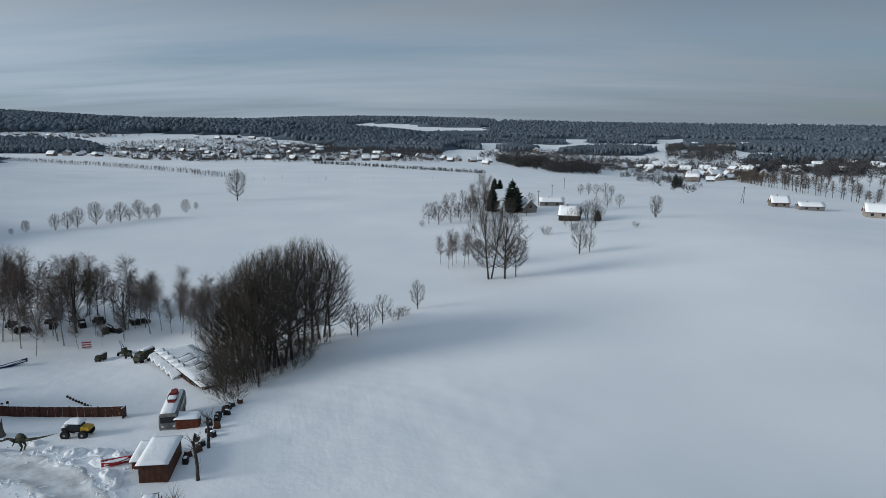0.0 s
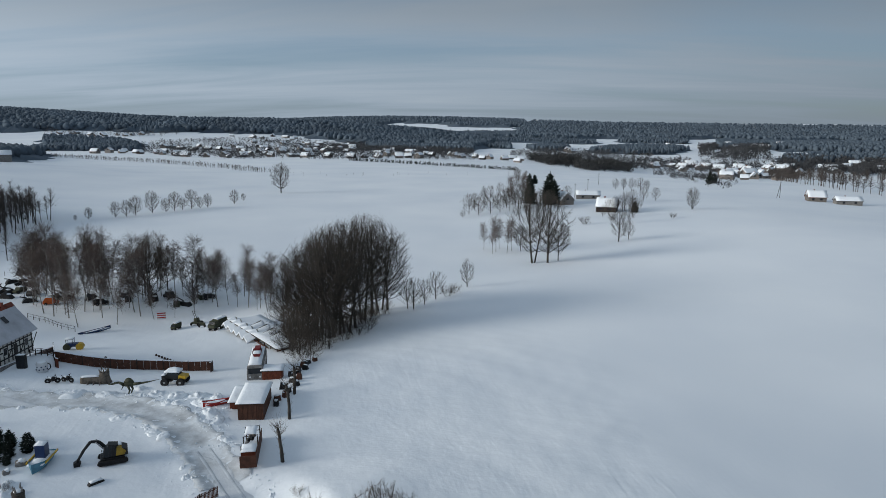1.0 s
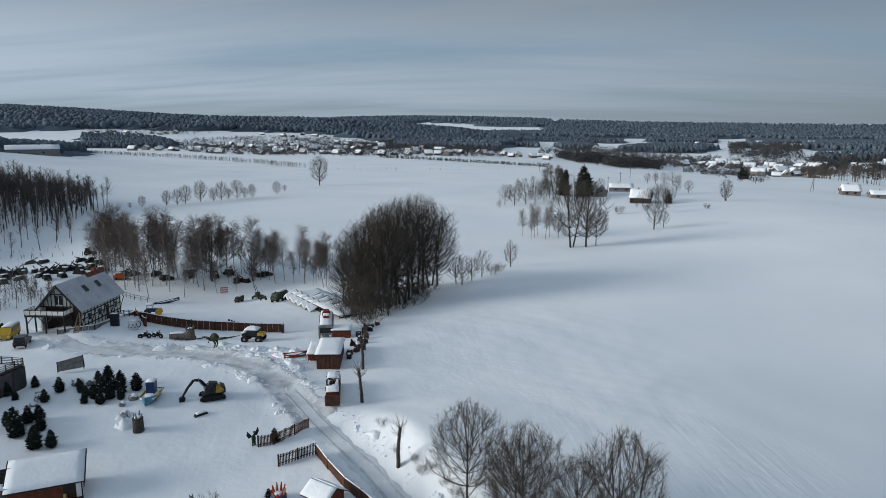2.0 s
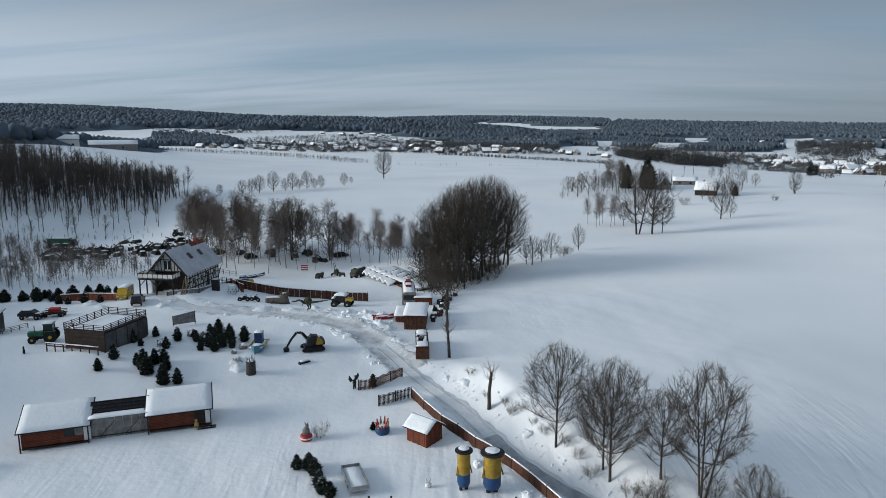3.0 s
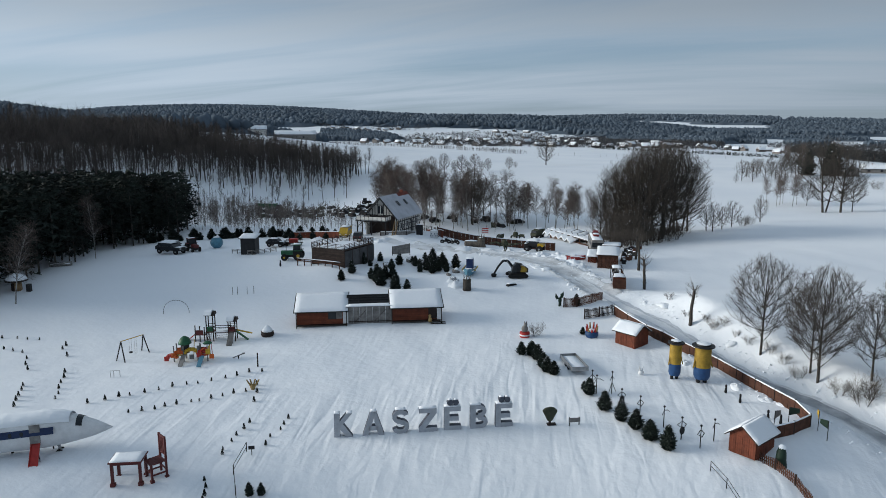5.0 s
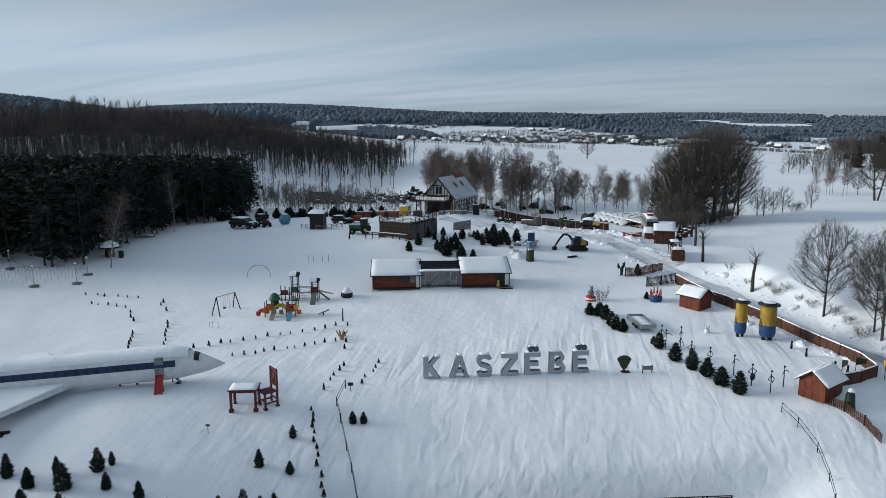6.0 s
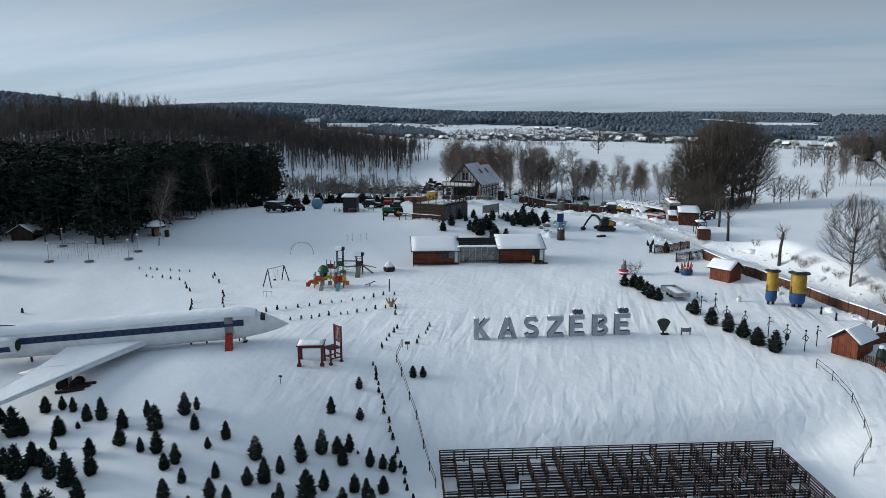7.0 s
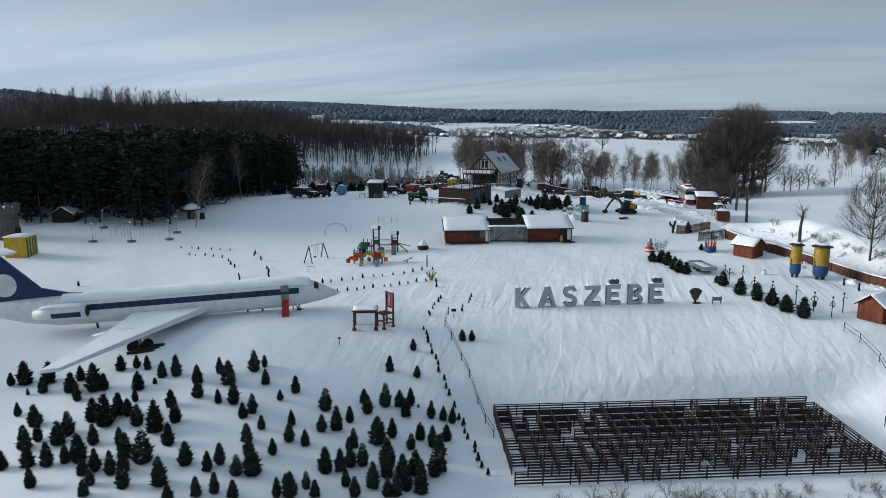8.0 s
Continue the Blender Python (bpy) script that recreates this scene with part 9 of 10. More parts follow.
part("snow", snow_pillow(-1.5, 1.1, -.95, .95, 2.4, .62, None, 6, seed=3), SNOW_CAP, mt, "thick snow on the cab", smooth=True)
part("snow", snow_pillow(-2.1, -1.45, -.85, .85, 1.78, .35, None, 4, seed=4), SNOW_CAP, mt, "snow in the bed", smooth=True)
for xx in (-1.4, 1.4):
    for yy in (-1.15, 1.15):
        wheel(mt, xx, yy, .72, .6)

# road roller, boat, military exhibits behind the long fence
rr = thing("road_roller", -90.4, 124.7, 15, "old road roller with yellow drums", "road roller", sink=0.05)
part("body", box(-1.2, 1.0, -.6, .6, .8, 1.5), NAVY, rr, bevel=0.06)
for xx in (-1.2, 1.3):
    part("drum", lathe([(.7, -.7), (.75, -.6), (.75, .6), (.7, .7)], 16, None, Matrix.Translation((xx, 0, .72)) @ Matrix.Rotation(radians(90), 4, "X")), YELLOW if xx > 0 else OLIVE, rr)
part("canopy", box(-1.3, .2, -.8, .8, 2.4, 2.5), GREY_WOOD, rr)
for xx in (-1.2, .1):
    for yy in (-.7, .7):
        part("canopy_post", tube((xx, yy, 1.4), (xx, yy, 2.4), .04, n=5), IRON, rr)
part("snow", snow_pillow(-1.3, .2, -.8, .8, 2.504, .2, None, 4, seed=5), SNOW_CAP, rr, "snow on the canopy", smooth=True)


def rowing_boat(x, y, turn, length, paint, label):
    th = thing("rowing_boat", x, y, turn, label, "boat", sink=0.1)
    bm = bmesh.new()
    rows = []
    for i in range(9):
        f = i / 8
        w = .75 * math.sin(math.pi * min(1, .12 + f * .95)) ** .7 * (1 if f < .95 else .3)
        xx = (f - .5) * length
        up = .25 * (2 * f - 1) ** 2
        rows.append([bm.verts.new(p) for p in ((xx, -w, .75 + up), (xx, -w * .6, .1), (xx, w * .6, .1), (xx, w, .75 + up))])
    for a, b in zip(rows, rows[1:]):
        for k in range(3):
            bm.faces.new((a[k], a[k + 1], b[k + 1], b[k]))
    part("hull", bm, paint, th)
    part("snow", snow_pillow(-length * .42, length * .42, -.55, .55, .5, .3, None, 8, seed=x), SNOW_CAP, th, "snow filling the hull", smooth=True)
    return th


rowing_boat(-99.8, 149.4, 62, 8.5, NAVY, "long dark rowing boat filled with snow")
rowing_boat(-46.9, 91.1, 30, 4.2, RED, "red and white boat leaning against the shed")


def army_truck(x, y, turn, label, name="army_truck", s=1.0, cover=True):
    th = thing(name, x, y, turn, label, "truck", "military vehicles", sink=0.05)
    part("chassis", box(-2.6 * s, 2.6 * s, -.7 * s, .7 * s, .7 * s, .95 * s), IRON, th)
    part("cab", prism([(1.0 * s, .95 * s), (2.6 * s, .95 * s), (2.6 * s, 1.6 * s), (2.1 * s, 1.75 * s), (1.9 * s, 2.5 * s), (1.0 * s, 2.5 * s)], -.95 * s, .95 * s, "y"), OLIVE, th, bevel=0.04)
    part("windscreen", prism([(2.14 * s, 1.78 * s), (2.16 * s, 1.80 * s), (1.99 * s, 2.42 * s), (1.95 * s, 2.42 * s)], -.8 * s, .8 * s, "y"), GLASS, th)
    if cover:
        cv = part("canvas_cover", prism([(-.95 * s, .95 * s), (.95 * s, .95 * s), (.95 * s, 2.5 * s), (.6 * s, 2.85 * s), (-.6 * s, 2.85 * s), (-.95 * s, 2.5 * s)], -2.6 * s, .9 * s, "x"), OLIVE, th)
        part("snow", snow_pillow(-2.6 * s, .9 * s, -.8 * s, .8 * s, 2.75 * s, .25, None, 7, seed=x), SNOW_CAP, cv, "snow on the cover", smooth=True)
    else:
        part("bed", box(-2.6 * s, .9 * s, -.95 * s, .95 * s, .95 * s, 1.5 * s), OLIVE, th)
    for xx in (-1.7, -.4, 1.8):
        for yy in (-.85, .85):
            wheel(th, xx * s, yy * s, .5 * s, .3 * s, OLIVE)
    return th


army_truck(-69.0, 150.4, -108, "dark green army truck with a snow-covered canvas")
army_truck(-82.6, 157.1, -100, "small olive army vehicle parked on the snow", "army_vehicle", 0.62)
gn = thing("field_gun", -75.3, 156.1, -95, "olive field gun on two wheels in the snow", "field gun", "military vehicles", sink=0.05)
part("barrel", tube((-.3, 0, .9), (1.6, 0, 1.15), .09, .06, 8), OLIVE, gn)
part("shield", box(-.1, -.04, -.8, .8, .5, 1.4), OLIVE, gn)
part("trail", tube((-.2, 0, .8), (-1.8, 0, .1), .1, n=6), OLIVE, gn)
for yy in (-.75, .75):
    wheel(gn, 0, yy, .45, .16, OLIVE)
rk = thing("anti_aircraft_gun", -78.6, 160.8, -100, "olive anti-aircraft gun pointing up under snow", "gun", "military vehicles", sink=0.05)
part("base", box(-1.1, 1.1, -.9, .9, .5, .9), OLIVE, rk)
part("turret", lathe([(.8, .9), (.75, 1.6), (.5, 2.0)], 10), OLIVE, rk)
for yy in (-.25, .25):
    part("barrel", tube((.2, yy, 1.7), (1.4, yy, 4.2), .09, .05, 7), IRON, rk)
part("snow", ball((0, 0, 2.0), .55, .5, .22, 8, 5), SNOW_CAP, rk, "snow on the mount", smooth=True)
for xx in (-1.1, 1.1):
    for yy in (-.95, .95):
        wheel(rk, xx, yy, .42, .2, OLIVE)
fb = thing("striped_barrier", -90.1, 165.1, 20, "red and white striped board standing at the yard edge", "barrier", sink=0.05)
for i in range(6):
    part("stripe", box(-1.1, 1.1, -.05, .05, .3 + i * .3, .6 + i * .3), RED if i % 2 else WHITE, fb)

# the open-sided shelter with raised, snow-laden roof flaps
sh = thing("shelter", -53.4, 140.2, 129.6, "brown open shelter with a broad snow-laden roof and snowy awnings", "shelter", z=-0.65)
SL, SW = 14.2, 3.9
part("rear_wall", box(-SL, SL, -SW, -SW + .12, -1, 2.9), BROWN_WOOD, sh)
part("end_wall", box(-SL, -SL + .12, -SW + .12, SW - .4, -1, 2.9), BROWN_WOOD, sh)
for i in range(9):
    part("post", box(-SL + .1 + i * 3.4, -SL + .28 + i * 3.4, SW - .3, SW - .12, -1, 3.1), BROWN_WOOD, sh)
boards(sh, "front_board", -SL + .2, SL - 1, SW - .1, SW - .04, -1, 2.2, BROWN_WOOD, .5)
part("roof", prism([(-SW - .5, 2.85), (SW + .5, 3.3), (SW + .5, 3.45), (-SW - .5, 3.0)], -SL - .6, SL + .2, "x"), DARK_WOOD, sh)
cap = snow_pillow(-SL - .6, SL + .2, -SW - .5, SW + .4, 0, .32, None, 18, seed=11)
for vtx in cap.verts:
    vtx.co.z += 3.004 + (vtx.co.y + SW + .5) * .051
part("snow", cap, SNOW_CAP, sh, "broad blanket of snow", smooth=True)
# small tent-shaped awnings along its front, each a little askew and laden with snow
for i in range(5):
    xx, skew = SL - 1.5 - i * 3.35, .35 * math.sin(i * 2.1)
    fall = .40 + .05 * math.sin(i * 3.3)
    tent = prism([(xx - 1.6, 0), (xx + skew, 1.15), (xx + 1.6, 0), (xx + skew, .95)], SW - 1.3, SW + 1.9, "y")
    fl = part("awning", tent, DIMMED_PLASTER, sh, "pale tent-shaped awning")
    top = prism([(xx - 1.7, .06), (xx + skew, 1.2), (xx + 1.7, .06), (xx + 1.6, .32), (xx + skew, 1.5), (xx - 1.6, .32)], SW - 1.0, SW + 1.94, "y")
    cp = part("snow", top, SNOW_CAP, fl, "snow on the awning", bevel=0.08)
    gb = part("gable_board", prism([(xx - 1.5, .0), (xx + skew, 1.1), (xx + 1.5, .0)], SW - 1.36, SW - 1.31, "y"), DARK_WOOD, fl, "dark triangular end board")
    for ob in (fl, cp, gb):
        for vtx in ob.data.vertices:
            vtx.co.z += 3.0 - (vtx.co.y - SW + 1.3) * fall
for i in range(4):
    xx = SL - 9.6 - i * 3.7
    panel = part("raised_panel", prism([(SW - 4.9, 3.1), (SW - .4, 3.3), (SW - 4.4, 4.5)], xx - .06, xx + .06, "x"), DARK_WOOD, sh, "dark raised panel in the roof")
    cp = snow_pillow(xx - 1.7, xx - .08, SW - 4.8, SW - .5, 0, .2, None, 4, seed=20 + i)
    for vtx in cp.verts:
        vtx.co.z += 3.32 + .25 * (SW - .4 - vtx.co.y) * max(0, 1 - (xx - vtx.co.x) / 1.7)
    part("snow", cp, SNOW_CAP, sh, "drift leaning on the panel", smooth=True)

# bus with a red boat on its roof, brown sheds along the lane
bus = thing("bus", -45.6, 108.4, 103, "old grey and cream bus with a red boat on its roof", "bus", sink=0.1)
part("body", prism([(-1.2, .5), (1.2, .5), (1.25, 1.6), (1.15, 2.7), (.8, 2.95), (-.8, 2.95), (-1.15, 2.7), (-1.25, 1.6)], -4.6, 4.6, "x"), GREY_WOOD, bus, bevel=0.05)
for s in (-1, 1):
    for i in range(6):
        part("side_window", box(-4.1 + i * 1.4, -3.0 + i * 1.4, s * 1.20 - .04, s * 1.20 + .04, 1.75, 2.45), GLASS, bus)
part("windscreen", box(-4.66, -4.61, -1.0, 1.0, 1.6, 2.45), GLASS, bus)
part("bumper", box(-4.75, -4.62, -1.1, 1.1, .5, .7), STEEL, bus)
for yy in (-.75, .75):
    part("headlight", lathe([(.16, 0), (.14, .05)], 10, None, Matrix.Translation((-4.61, yy, 1.05)) @ Matrix.Rotation(radians(-90), 4, "Y")), WHITE, bus)
part("snow", snow_pillow(-4.5, 4.5, -1.0, 1.0, 2.955, .25, None, 9, seed=5), SNOW_CAP, bus, "snow on the roof", smooth=True)
for xx in (-3.2, 2.8):
    for yy in (-1.1, 1.1):
        wheel(bus, xx, yy, .48, .28)
bus.scale = (1.15, 1.15, 1.15)
rb = thing("red_boat", -45.9, 109.8, 103, "red and white boat lying on the bus roof", "boat", z=ground_z(-45.6, 108.4) + 3.3)
rb.scale = (0.95, 0.85, 0.7)
bm = bmesh.new()
rows = []
for i in range(8):
    f = i / 7
    w = 1.0 * math.sin(math.pi * min(1, .25 + f * .74)) ** .8
    rows.append([bm.verts.new(p) for p in (((f - .5) * 5.6, -w, 1.0), ((f - .5) * 5.6, -w * .7, .05), ((f - .5) * 5.6, w * .7, .05), ((f - .5) * 5.6, w, 1.0))])
for a, b in zip(rows, rows[1:]):
    for k in range(3):
        bm.faces.new((a[k], a[k + 1], b[k + 1], b[k]))
bm.faces.new(rows[0])
bm.faces.new(rows[-1][::-1])
part("hull", bm, BOAT_RED, rb)
part("cabin", box(-.4, 1.6, -.6, .6, .9, 1.5), BOAT_RED, rb, bevel=0.05)
part("snow", snow_pillow(-2.4, -.5, -.8, .8, .85, .3, None, 6, seed=9), SNOW_CAP, rb, "snow in the boat", smooth=True)
part("stripe", box(-2.0, 2.0, -1.03, -.98, .72, .9), WHITE, rb)
part("stripe", box(-2.0, 2.0, .98, 1.03, .72, .9), WHITE, rb)


def lean_shed(x, y, turn, hw, hl, h0, h1, label, mat=None):
    th = thing("shed", x, y, turn, label, "shed", "sheds along the lane", sink=0.3)
    mat = mat or BROWN_WOOD
    boards(th, "wall_board", -hw, hw, -hl - .05, -hl + .05, 0, h0, mat, .24)
    part("wall", box(-hw, hw, hl - .1, hl, 0, h1), mat, th)
    for s in (-1, 1):
        part("side_wall", prism([(-hl + .06, 0), (hl - .1, 0), (hl - .1, h1), (-hl + .06, h0)], s * hw - .05, s * hw + .05, "x"), mat, th)
    sl = (h1 - h0) / (2 * hl)
    part("roof", prism([(-hl - .35, h0 - .35 * sl), (hl + .35, h1 + .35 * sl), (hl + .35, h1 + .35 * sl + .1), (-hl - .35, h0 - .35 * sl + .1)], -hw - .3, hw + .3, "x"), DARK_WOOD, th)
    cap = snow_pillow(-hw - .3, hw + .3, -hl - .35, hl + .35, 0, .28, None, 6, seed=x)
    for vtx in cap.verts:
        vtx.co.z += h0 + (vtx.co.y + hl) * sl + .104
    part("snow", cap, SNOW_CAP, th, "thick snow on the roof", smooth=True)
    return th


lean_shed(-40.4, 90.6, 7, 1.9, 3.8, 2.7, 3.0, "brown boarded shed with a thick snow roof beside the lane")
lean_shed(-43.7, 92.4, 7, .8, 2.6, 1.4, 1.8, "low reddish lean-to covered with snow", RED_WOOD)
lean_shed(-41.6, 104.6, 7, 1.7, 1.0, 2.0, 2.2, "reddish boarded annex behind the shed", RED_WOOD)
os_ = thing("open_stall", -36.8, 77.3, 12, "brown open stall with snowy roof and hanging clutter", "stall", sink=0.3)
part("front_wall", box(-1.1, 1.1, -4.2, -4.1, 0, 1.7), BROWN_WOOD, os_)
part("side_wall", box(1.0, 1.1, -4.1, 4.2, 0, 1.8), BROWN_WOOD, os_)
part("front_box", box(-1.0, .9, -3.4, -1.6, 0, 1.9), RED_WOOD, os_)
part("snow", snow_pillow(-1.05, .95, -3.45, -1.0, 1.9, .35, None, 5, seed=3), SNOW_CAP, os_, "snow on the stall", smooth=True)
for xx, yy in ((-1.0, -3.0), (-1.0, 0), (.9, 0), (-1.0, 3.2), (.9, 3.2)):
    part("post", box(xx - .06, xx + .06, yy - .06, yy + .06, 0, 2.6), DARK_WOOD, os_)
for yy in (0, 1.6, 3.2):
    part("rafter", tube((-1.1, yy, 2.55), (1.0, yy, 2.75), .06, n=5), DARK_WOOD, os_)
for i in range(7):
    part("hung_item", ball((-.6 + .2 * (i % 5), .3 + .45 * i, 1.5 + .25 * (i % 3)), .28, .22, .35, 7, 5), BLACK if i % 2 else STONE, os_)
part("snow", snow_pillow(-.9, .7, .4, 3.0, 2.7, .3, None, 5, seed=8), SNOW_CAP, os_, "patch of snow on the rafters", smooth=True)
# odds and ends behind the sheds
rng_j = random.Random(44)
for k in range(16):
    x, y = -37.2 + rng_j.uniform(-1.2, 1.2), 92 + k * 1.6
    th = thing("scrap_pile", x, y, rng_j.uniform(0, 180), "dark scrap and boxes with patches of snow behind the sheds", "scrap", "scrap behind the sheds", sink=.1)
    part("scrap", prism([(-.6, 0), (.6, 0), (.45, .7 + .5 * rng_j.random()), (-.3, .9 + .5 * rng_j.random())], -.4, .4, "y"), rng_j.choice((IRON, BLACK, BROWN_WOOD)), th, bevel=.06)
    part("snow", ball((0, 0, .95), .5, .4, .16, 7, 4), SNOW_CAP, th, "patch of snow", smooth=True)

# pollarded trunks beside the lane


def pollard(x, y, h, seed, lean, label):
    rng = random.Random(seed)
    wood, tw = Sticks(), Sticks()
    p, d, r = Vector((0, 0, -.3)), Vector((lean, 0, 1)).normalized(), .28
    for i in range(5):
        q = p + d * (h * .85 / 5)
        wood.limb(p, q, r, r * .93, 7)
        p, r = q, r * .93
        d = (d + Vector((rng.gauss(0, .06), rng.gauss(0, .06), 0))).normalized()
        for _ in range(6 + 26 * (i > 2)):
            a = rng.uniform(0, math.tau)
            e = p + Vector((math.cos(a), math.sin(a), rng.uniform(.4, 1.4))) * rng.uniform(.3, .9) * (1 + .8 * (i > 2))
            tw.twig(p, e, .03, rng)
            tw.twig(p.lerp(e, .5), e + Vector((rng.gauss(0, .3), rng.gauss(0, .3), .4)), .02, rng)
    ob = new("pollarded_tree")
    ob.matrix_world = pose(x, y, ground_z(x, y), 0, 0, seed * 70)
    obj("trunk", wood.v, wood.f, BARK, ob, smooth=True)
    obj("crown", tw.v, tw.f, TWIG, ob)
    tagged(ob, label, "tree", "pollarded trunks")


pollard(-31.9, 75.6, 6.6, 3, .06, "pollarded dark trunk with short sprouts beside the sheds")
pollard(-34.1, 87.5, 7.0, 4, -.02, "pollarded dark trunk with short sprouts beside the sheds")
pollard(-23.7, 57.2, 6.4, 5, .04, "leaning pollarded trunk on the bank of the lane")
pollard(-35.5, 96.2, 6.0, 6, 0, "pollarded dark trunk with short sprouts beside the sheds")

# ---------------------------------------------------------------- along the wood edge
bl = thing("striped_ball", -122.8, 73.3, 0, "large light blue painted ball on the snow", "ball", sink=.1)
part("ball", ball((0, 0, 1.3), 1.35, n=18, rows=12), SKY_BLUE, bl, smooth=True)
part("snow", ball((0, 0, 2.45), .75, .75, .25, 10, 5), SNOW_CAP, bl, "cap of snow", smooth=True)
gz = thing("dark_hut", -110.6, 68.9, 20, "small dark hut with a snowy roof inside a low fence", "hut", sink=.1)
part("body", box(-1.3, 1.3, -1.3, 1.3, 0, 2.9), BLACK, gz, bevel=.03)
part("roof", prism([(-1.6, 2.9), (1.6, 3.3), (1.6, 3.42), (-1.6, 3.02)], -1.6, 1.6, "x"), BLACK, gz)
cap = snow_pillow(-1.6, 1.6, -1.6, 1.6, 0, .22, None, 5, seed=2)
for vtx in cap.verts:
    vtx.co.z += 3.024 + (vtx.co.y + 1.6) * .125
part("snow", cap, SNOW_CAP, gz, "snow on the roof", smooth=True)
gz.scale = (1.15, 1.15, 1.15)
rail_fence("low_fence", [(-114.4, 67.9), (-108.8, 67.3), (-107.1, 73)], .9, 3, GREY_WOOD, "low pale rail fence round a dark hut", 1.6, .06)
cart = thing("hay_cart", -107.8, 80.6, 15, "low dark cart with a red load", "cart", sink=.05)
part("bed", box(-2.0, 2.0, -.8, .8, .6, .75), DARK_WOOD, cart)
for yy in (-.8, .8):
    for z in (.95, 1.25):
        part("side_rail", box(-2.0, 2.0, yy - .03, yy + .03, z, z + .1), DARK_WOOD, cart)
part("load", box(-.8, 1.0, -.6, .6, .754, 1.7), RED, cart, bevel=.06)
for xx in (-1.3, 1.3):
    for yy in (-.9, .9):
        wheel(cart, xx, yy, .42, .14, DARK_WOOD)
st_ = part("small_figure", lathe([(.1, 0), (.2, .3), (.14, .8), (.1, .95), (.14, 1.1), (.05, 1.3)], 8), IRON, smooth=True)
st_.matrix_world = pose(-97.7, 60.9, ground_z(-97.7, 60.9) - .05)
tagged(st_, "small dark garden statue alone on the snow", "statue")
mh = thing("mushroom_hut", -131.4, 32.6, 0, "small round hut with a wide snowy mushroom roof", "hut", sink=.1)
part("stem", lathe([(.75, 0), (.8, .3), (.7, 1.7)], 12), LIGHT_WOOD, mh, smooth=True)
part("door", box(-.3, .3, -.86, -.72, 0, 1.4), DARK_WOOD, mh)
part("cap", lathe([(1.75, 1.7), (1.8, 1.85), (1.3, 2.4), (.5, 2.75), (.05, 2.85)], 16), DARK_WOOD, mh, smooth=True)
part("snow", lathe([(1.7, 1.95), (1.6, 2.2), (1.25, 2.6), (.5, 2.95), (.05, 3.05)], 16), SNOW_CAP, mh, "snow on the cap", smooth=True)
bn = part("dark_bin", box(-.35, .35, -.35, .35, 0, 1.3), BLACK, bevel=.05)
bn.matrix_world = pose(-129.2, 33.1, ground_z(-129.2, 33.1) - .05, 0, 0, 20)
tagged(bn, "dark waste bin at the wood edge", "bin")
wc = gable_shed(-151, 20.5, 28, 1.9, 1.9, 1.7, 2.9, "dark wooden cabin with a snowy roof among the pines", .5, DARK_WOOD)
ca = thing("stone_tower", -150.5, 8.4, 20, "round grey-brown stone tower with battlements and snow", "tower", sink=.3)
part("drum", lathe([(2.0, 0), (1.9, 1), (1.8, 4.4), (2.2, 4.8), (2.2, 5.5), (1.8, 5.5)], 18), TOWER_STONE, ca)
for i in range(9):
    a = i * math.tau / 9
    part("merlon", box(-.45, .45, -.25, .25, 5.5, 6.2, None, Matrix.Rotation(a, 4, "Z") @ Matrix.Translation((2.0, 0, 0)) @ Matrix.Rotation(radians(90), 4, "Z")), TOWER_STONE, ca)
part("snow", ball((0, 0, 5.55), 1.75, 1.75, .3, 12, 5), SNOW_CAP, ca, "snow on top", smooth=True)
# no opening in the drum: a black block paints the doorway's shade
part("arch", box(1.2, 2.05, -.6, .6, 0, 2.0), BLACK, ca, "doorway painted as a block of dark shade")
yb = thing("striped_stand", -138.4, 2.4, 28, "yellow and green striped stand with a snowy roof", "stand", sink=.1)
for i in range(8):
    part("stripe", box(1.5, 1.56, -1.4 + i * .35, -1.4 + (i + 1) * .35, 0, 2.5), YELLOW if i % 2 else GREEN, yb)
part("body", box(-1.5, 1.49, -1.4, 1.4, 0, 2.5), YELLOW, yb)
part("snow", snow_pillow(-1.6, 1.6, -1.5, 1.5, 2.504, .3, None, 5, seed=3), SNOW_CAP, yb, "snow on the roof", smooth=True)
yb.scale = (1.15, 1.15, 1.3)
# chain swing carousel of bars on weighted posts
NETS = [(-135.6, 13.4), (-130.0, 16.6), (-125.2, 20.6), (-140.8, 20.0), (-127.1, 24.3)]
for k, ((x, y), h) in enumerate(zip(NETS, (3.2, 3.4, 3.4, 3.2, 3.0))):
    th = thing("net_post", x, y, 28, "grey post with a weighted base carrying a hanging net", "post", "posts of the hanging nets", sink=.02)
    part("base", lathe([(.75, 0), (.7, .22), (.2, .26)], 12), STONE, th)
    part("post", tube((0, 0, .2), (0, 0, h), .06, n=6), STEEL, th)
    part("lamp_head", ball((0, 0, h + .05), .2, .2, .14, 8, 4), SNOW_CAP, th, "snow on the post")
for a, b in ((NETS[0], NETS[1]), (NETS[1], NETS[2]), (NETS[1], NETS[3]), (NETS[2], NETS[4])):
    th = thing("hanging_net", a[0], a[1], 0, "thin dark cords hanging from a cable between posts", "net", "hanging nets", z=ground_z(*a))
    dx, dy = b[0] - a[0], b[1] - a[1]
    part("cable", tube((0, 0, 3.1), (dx, dy, 3.1), .025, n=4), IRON, th)
    for i in range(1, 12):
        f = i / 12
        part("cord", tube((dx * f, dy * f, 3.1), (dx * f, dy * f, .4 + .3 * (i % 3)), .014, n=3), IRON, th)
plant("birch0", -126.5, 28.4, 15, label="tall pale birch in front of the pines")
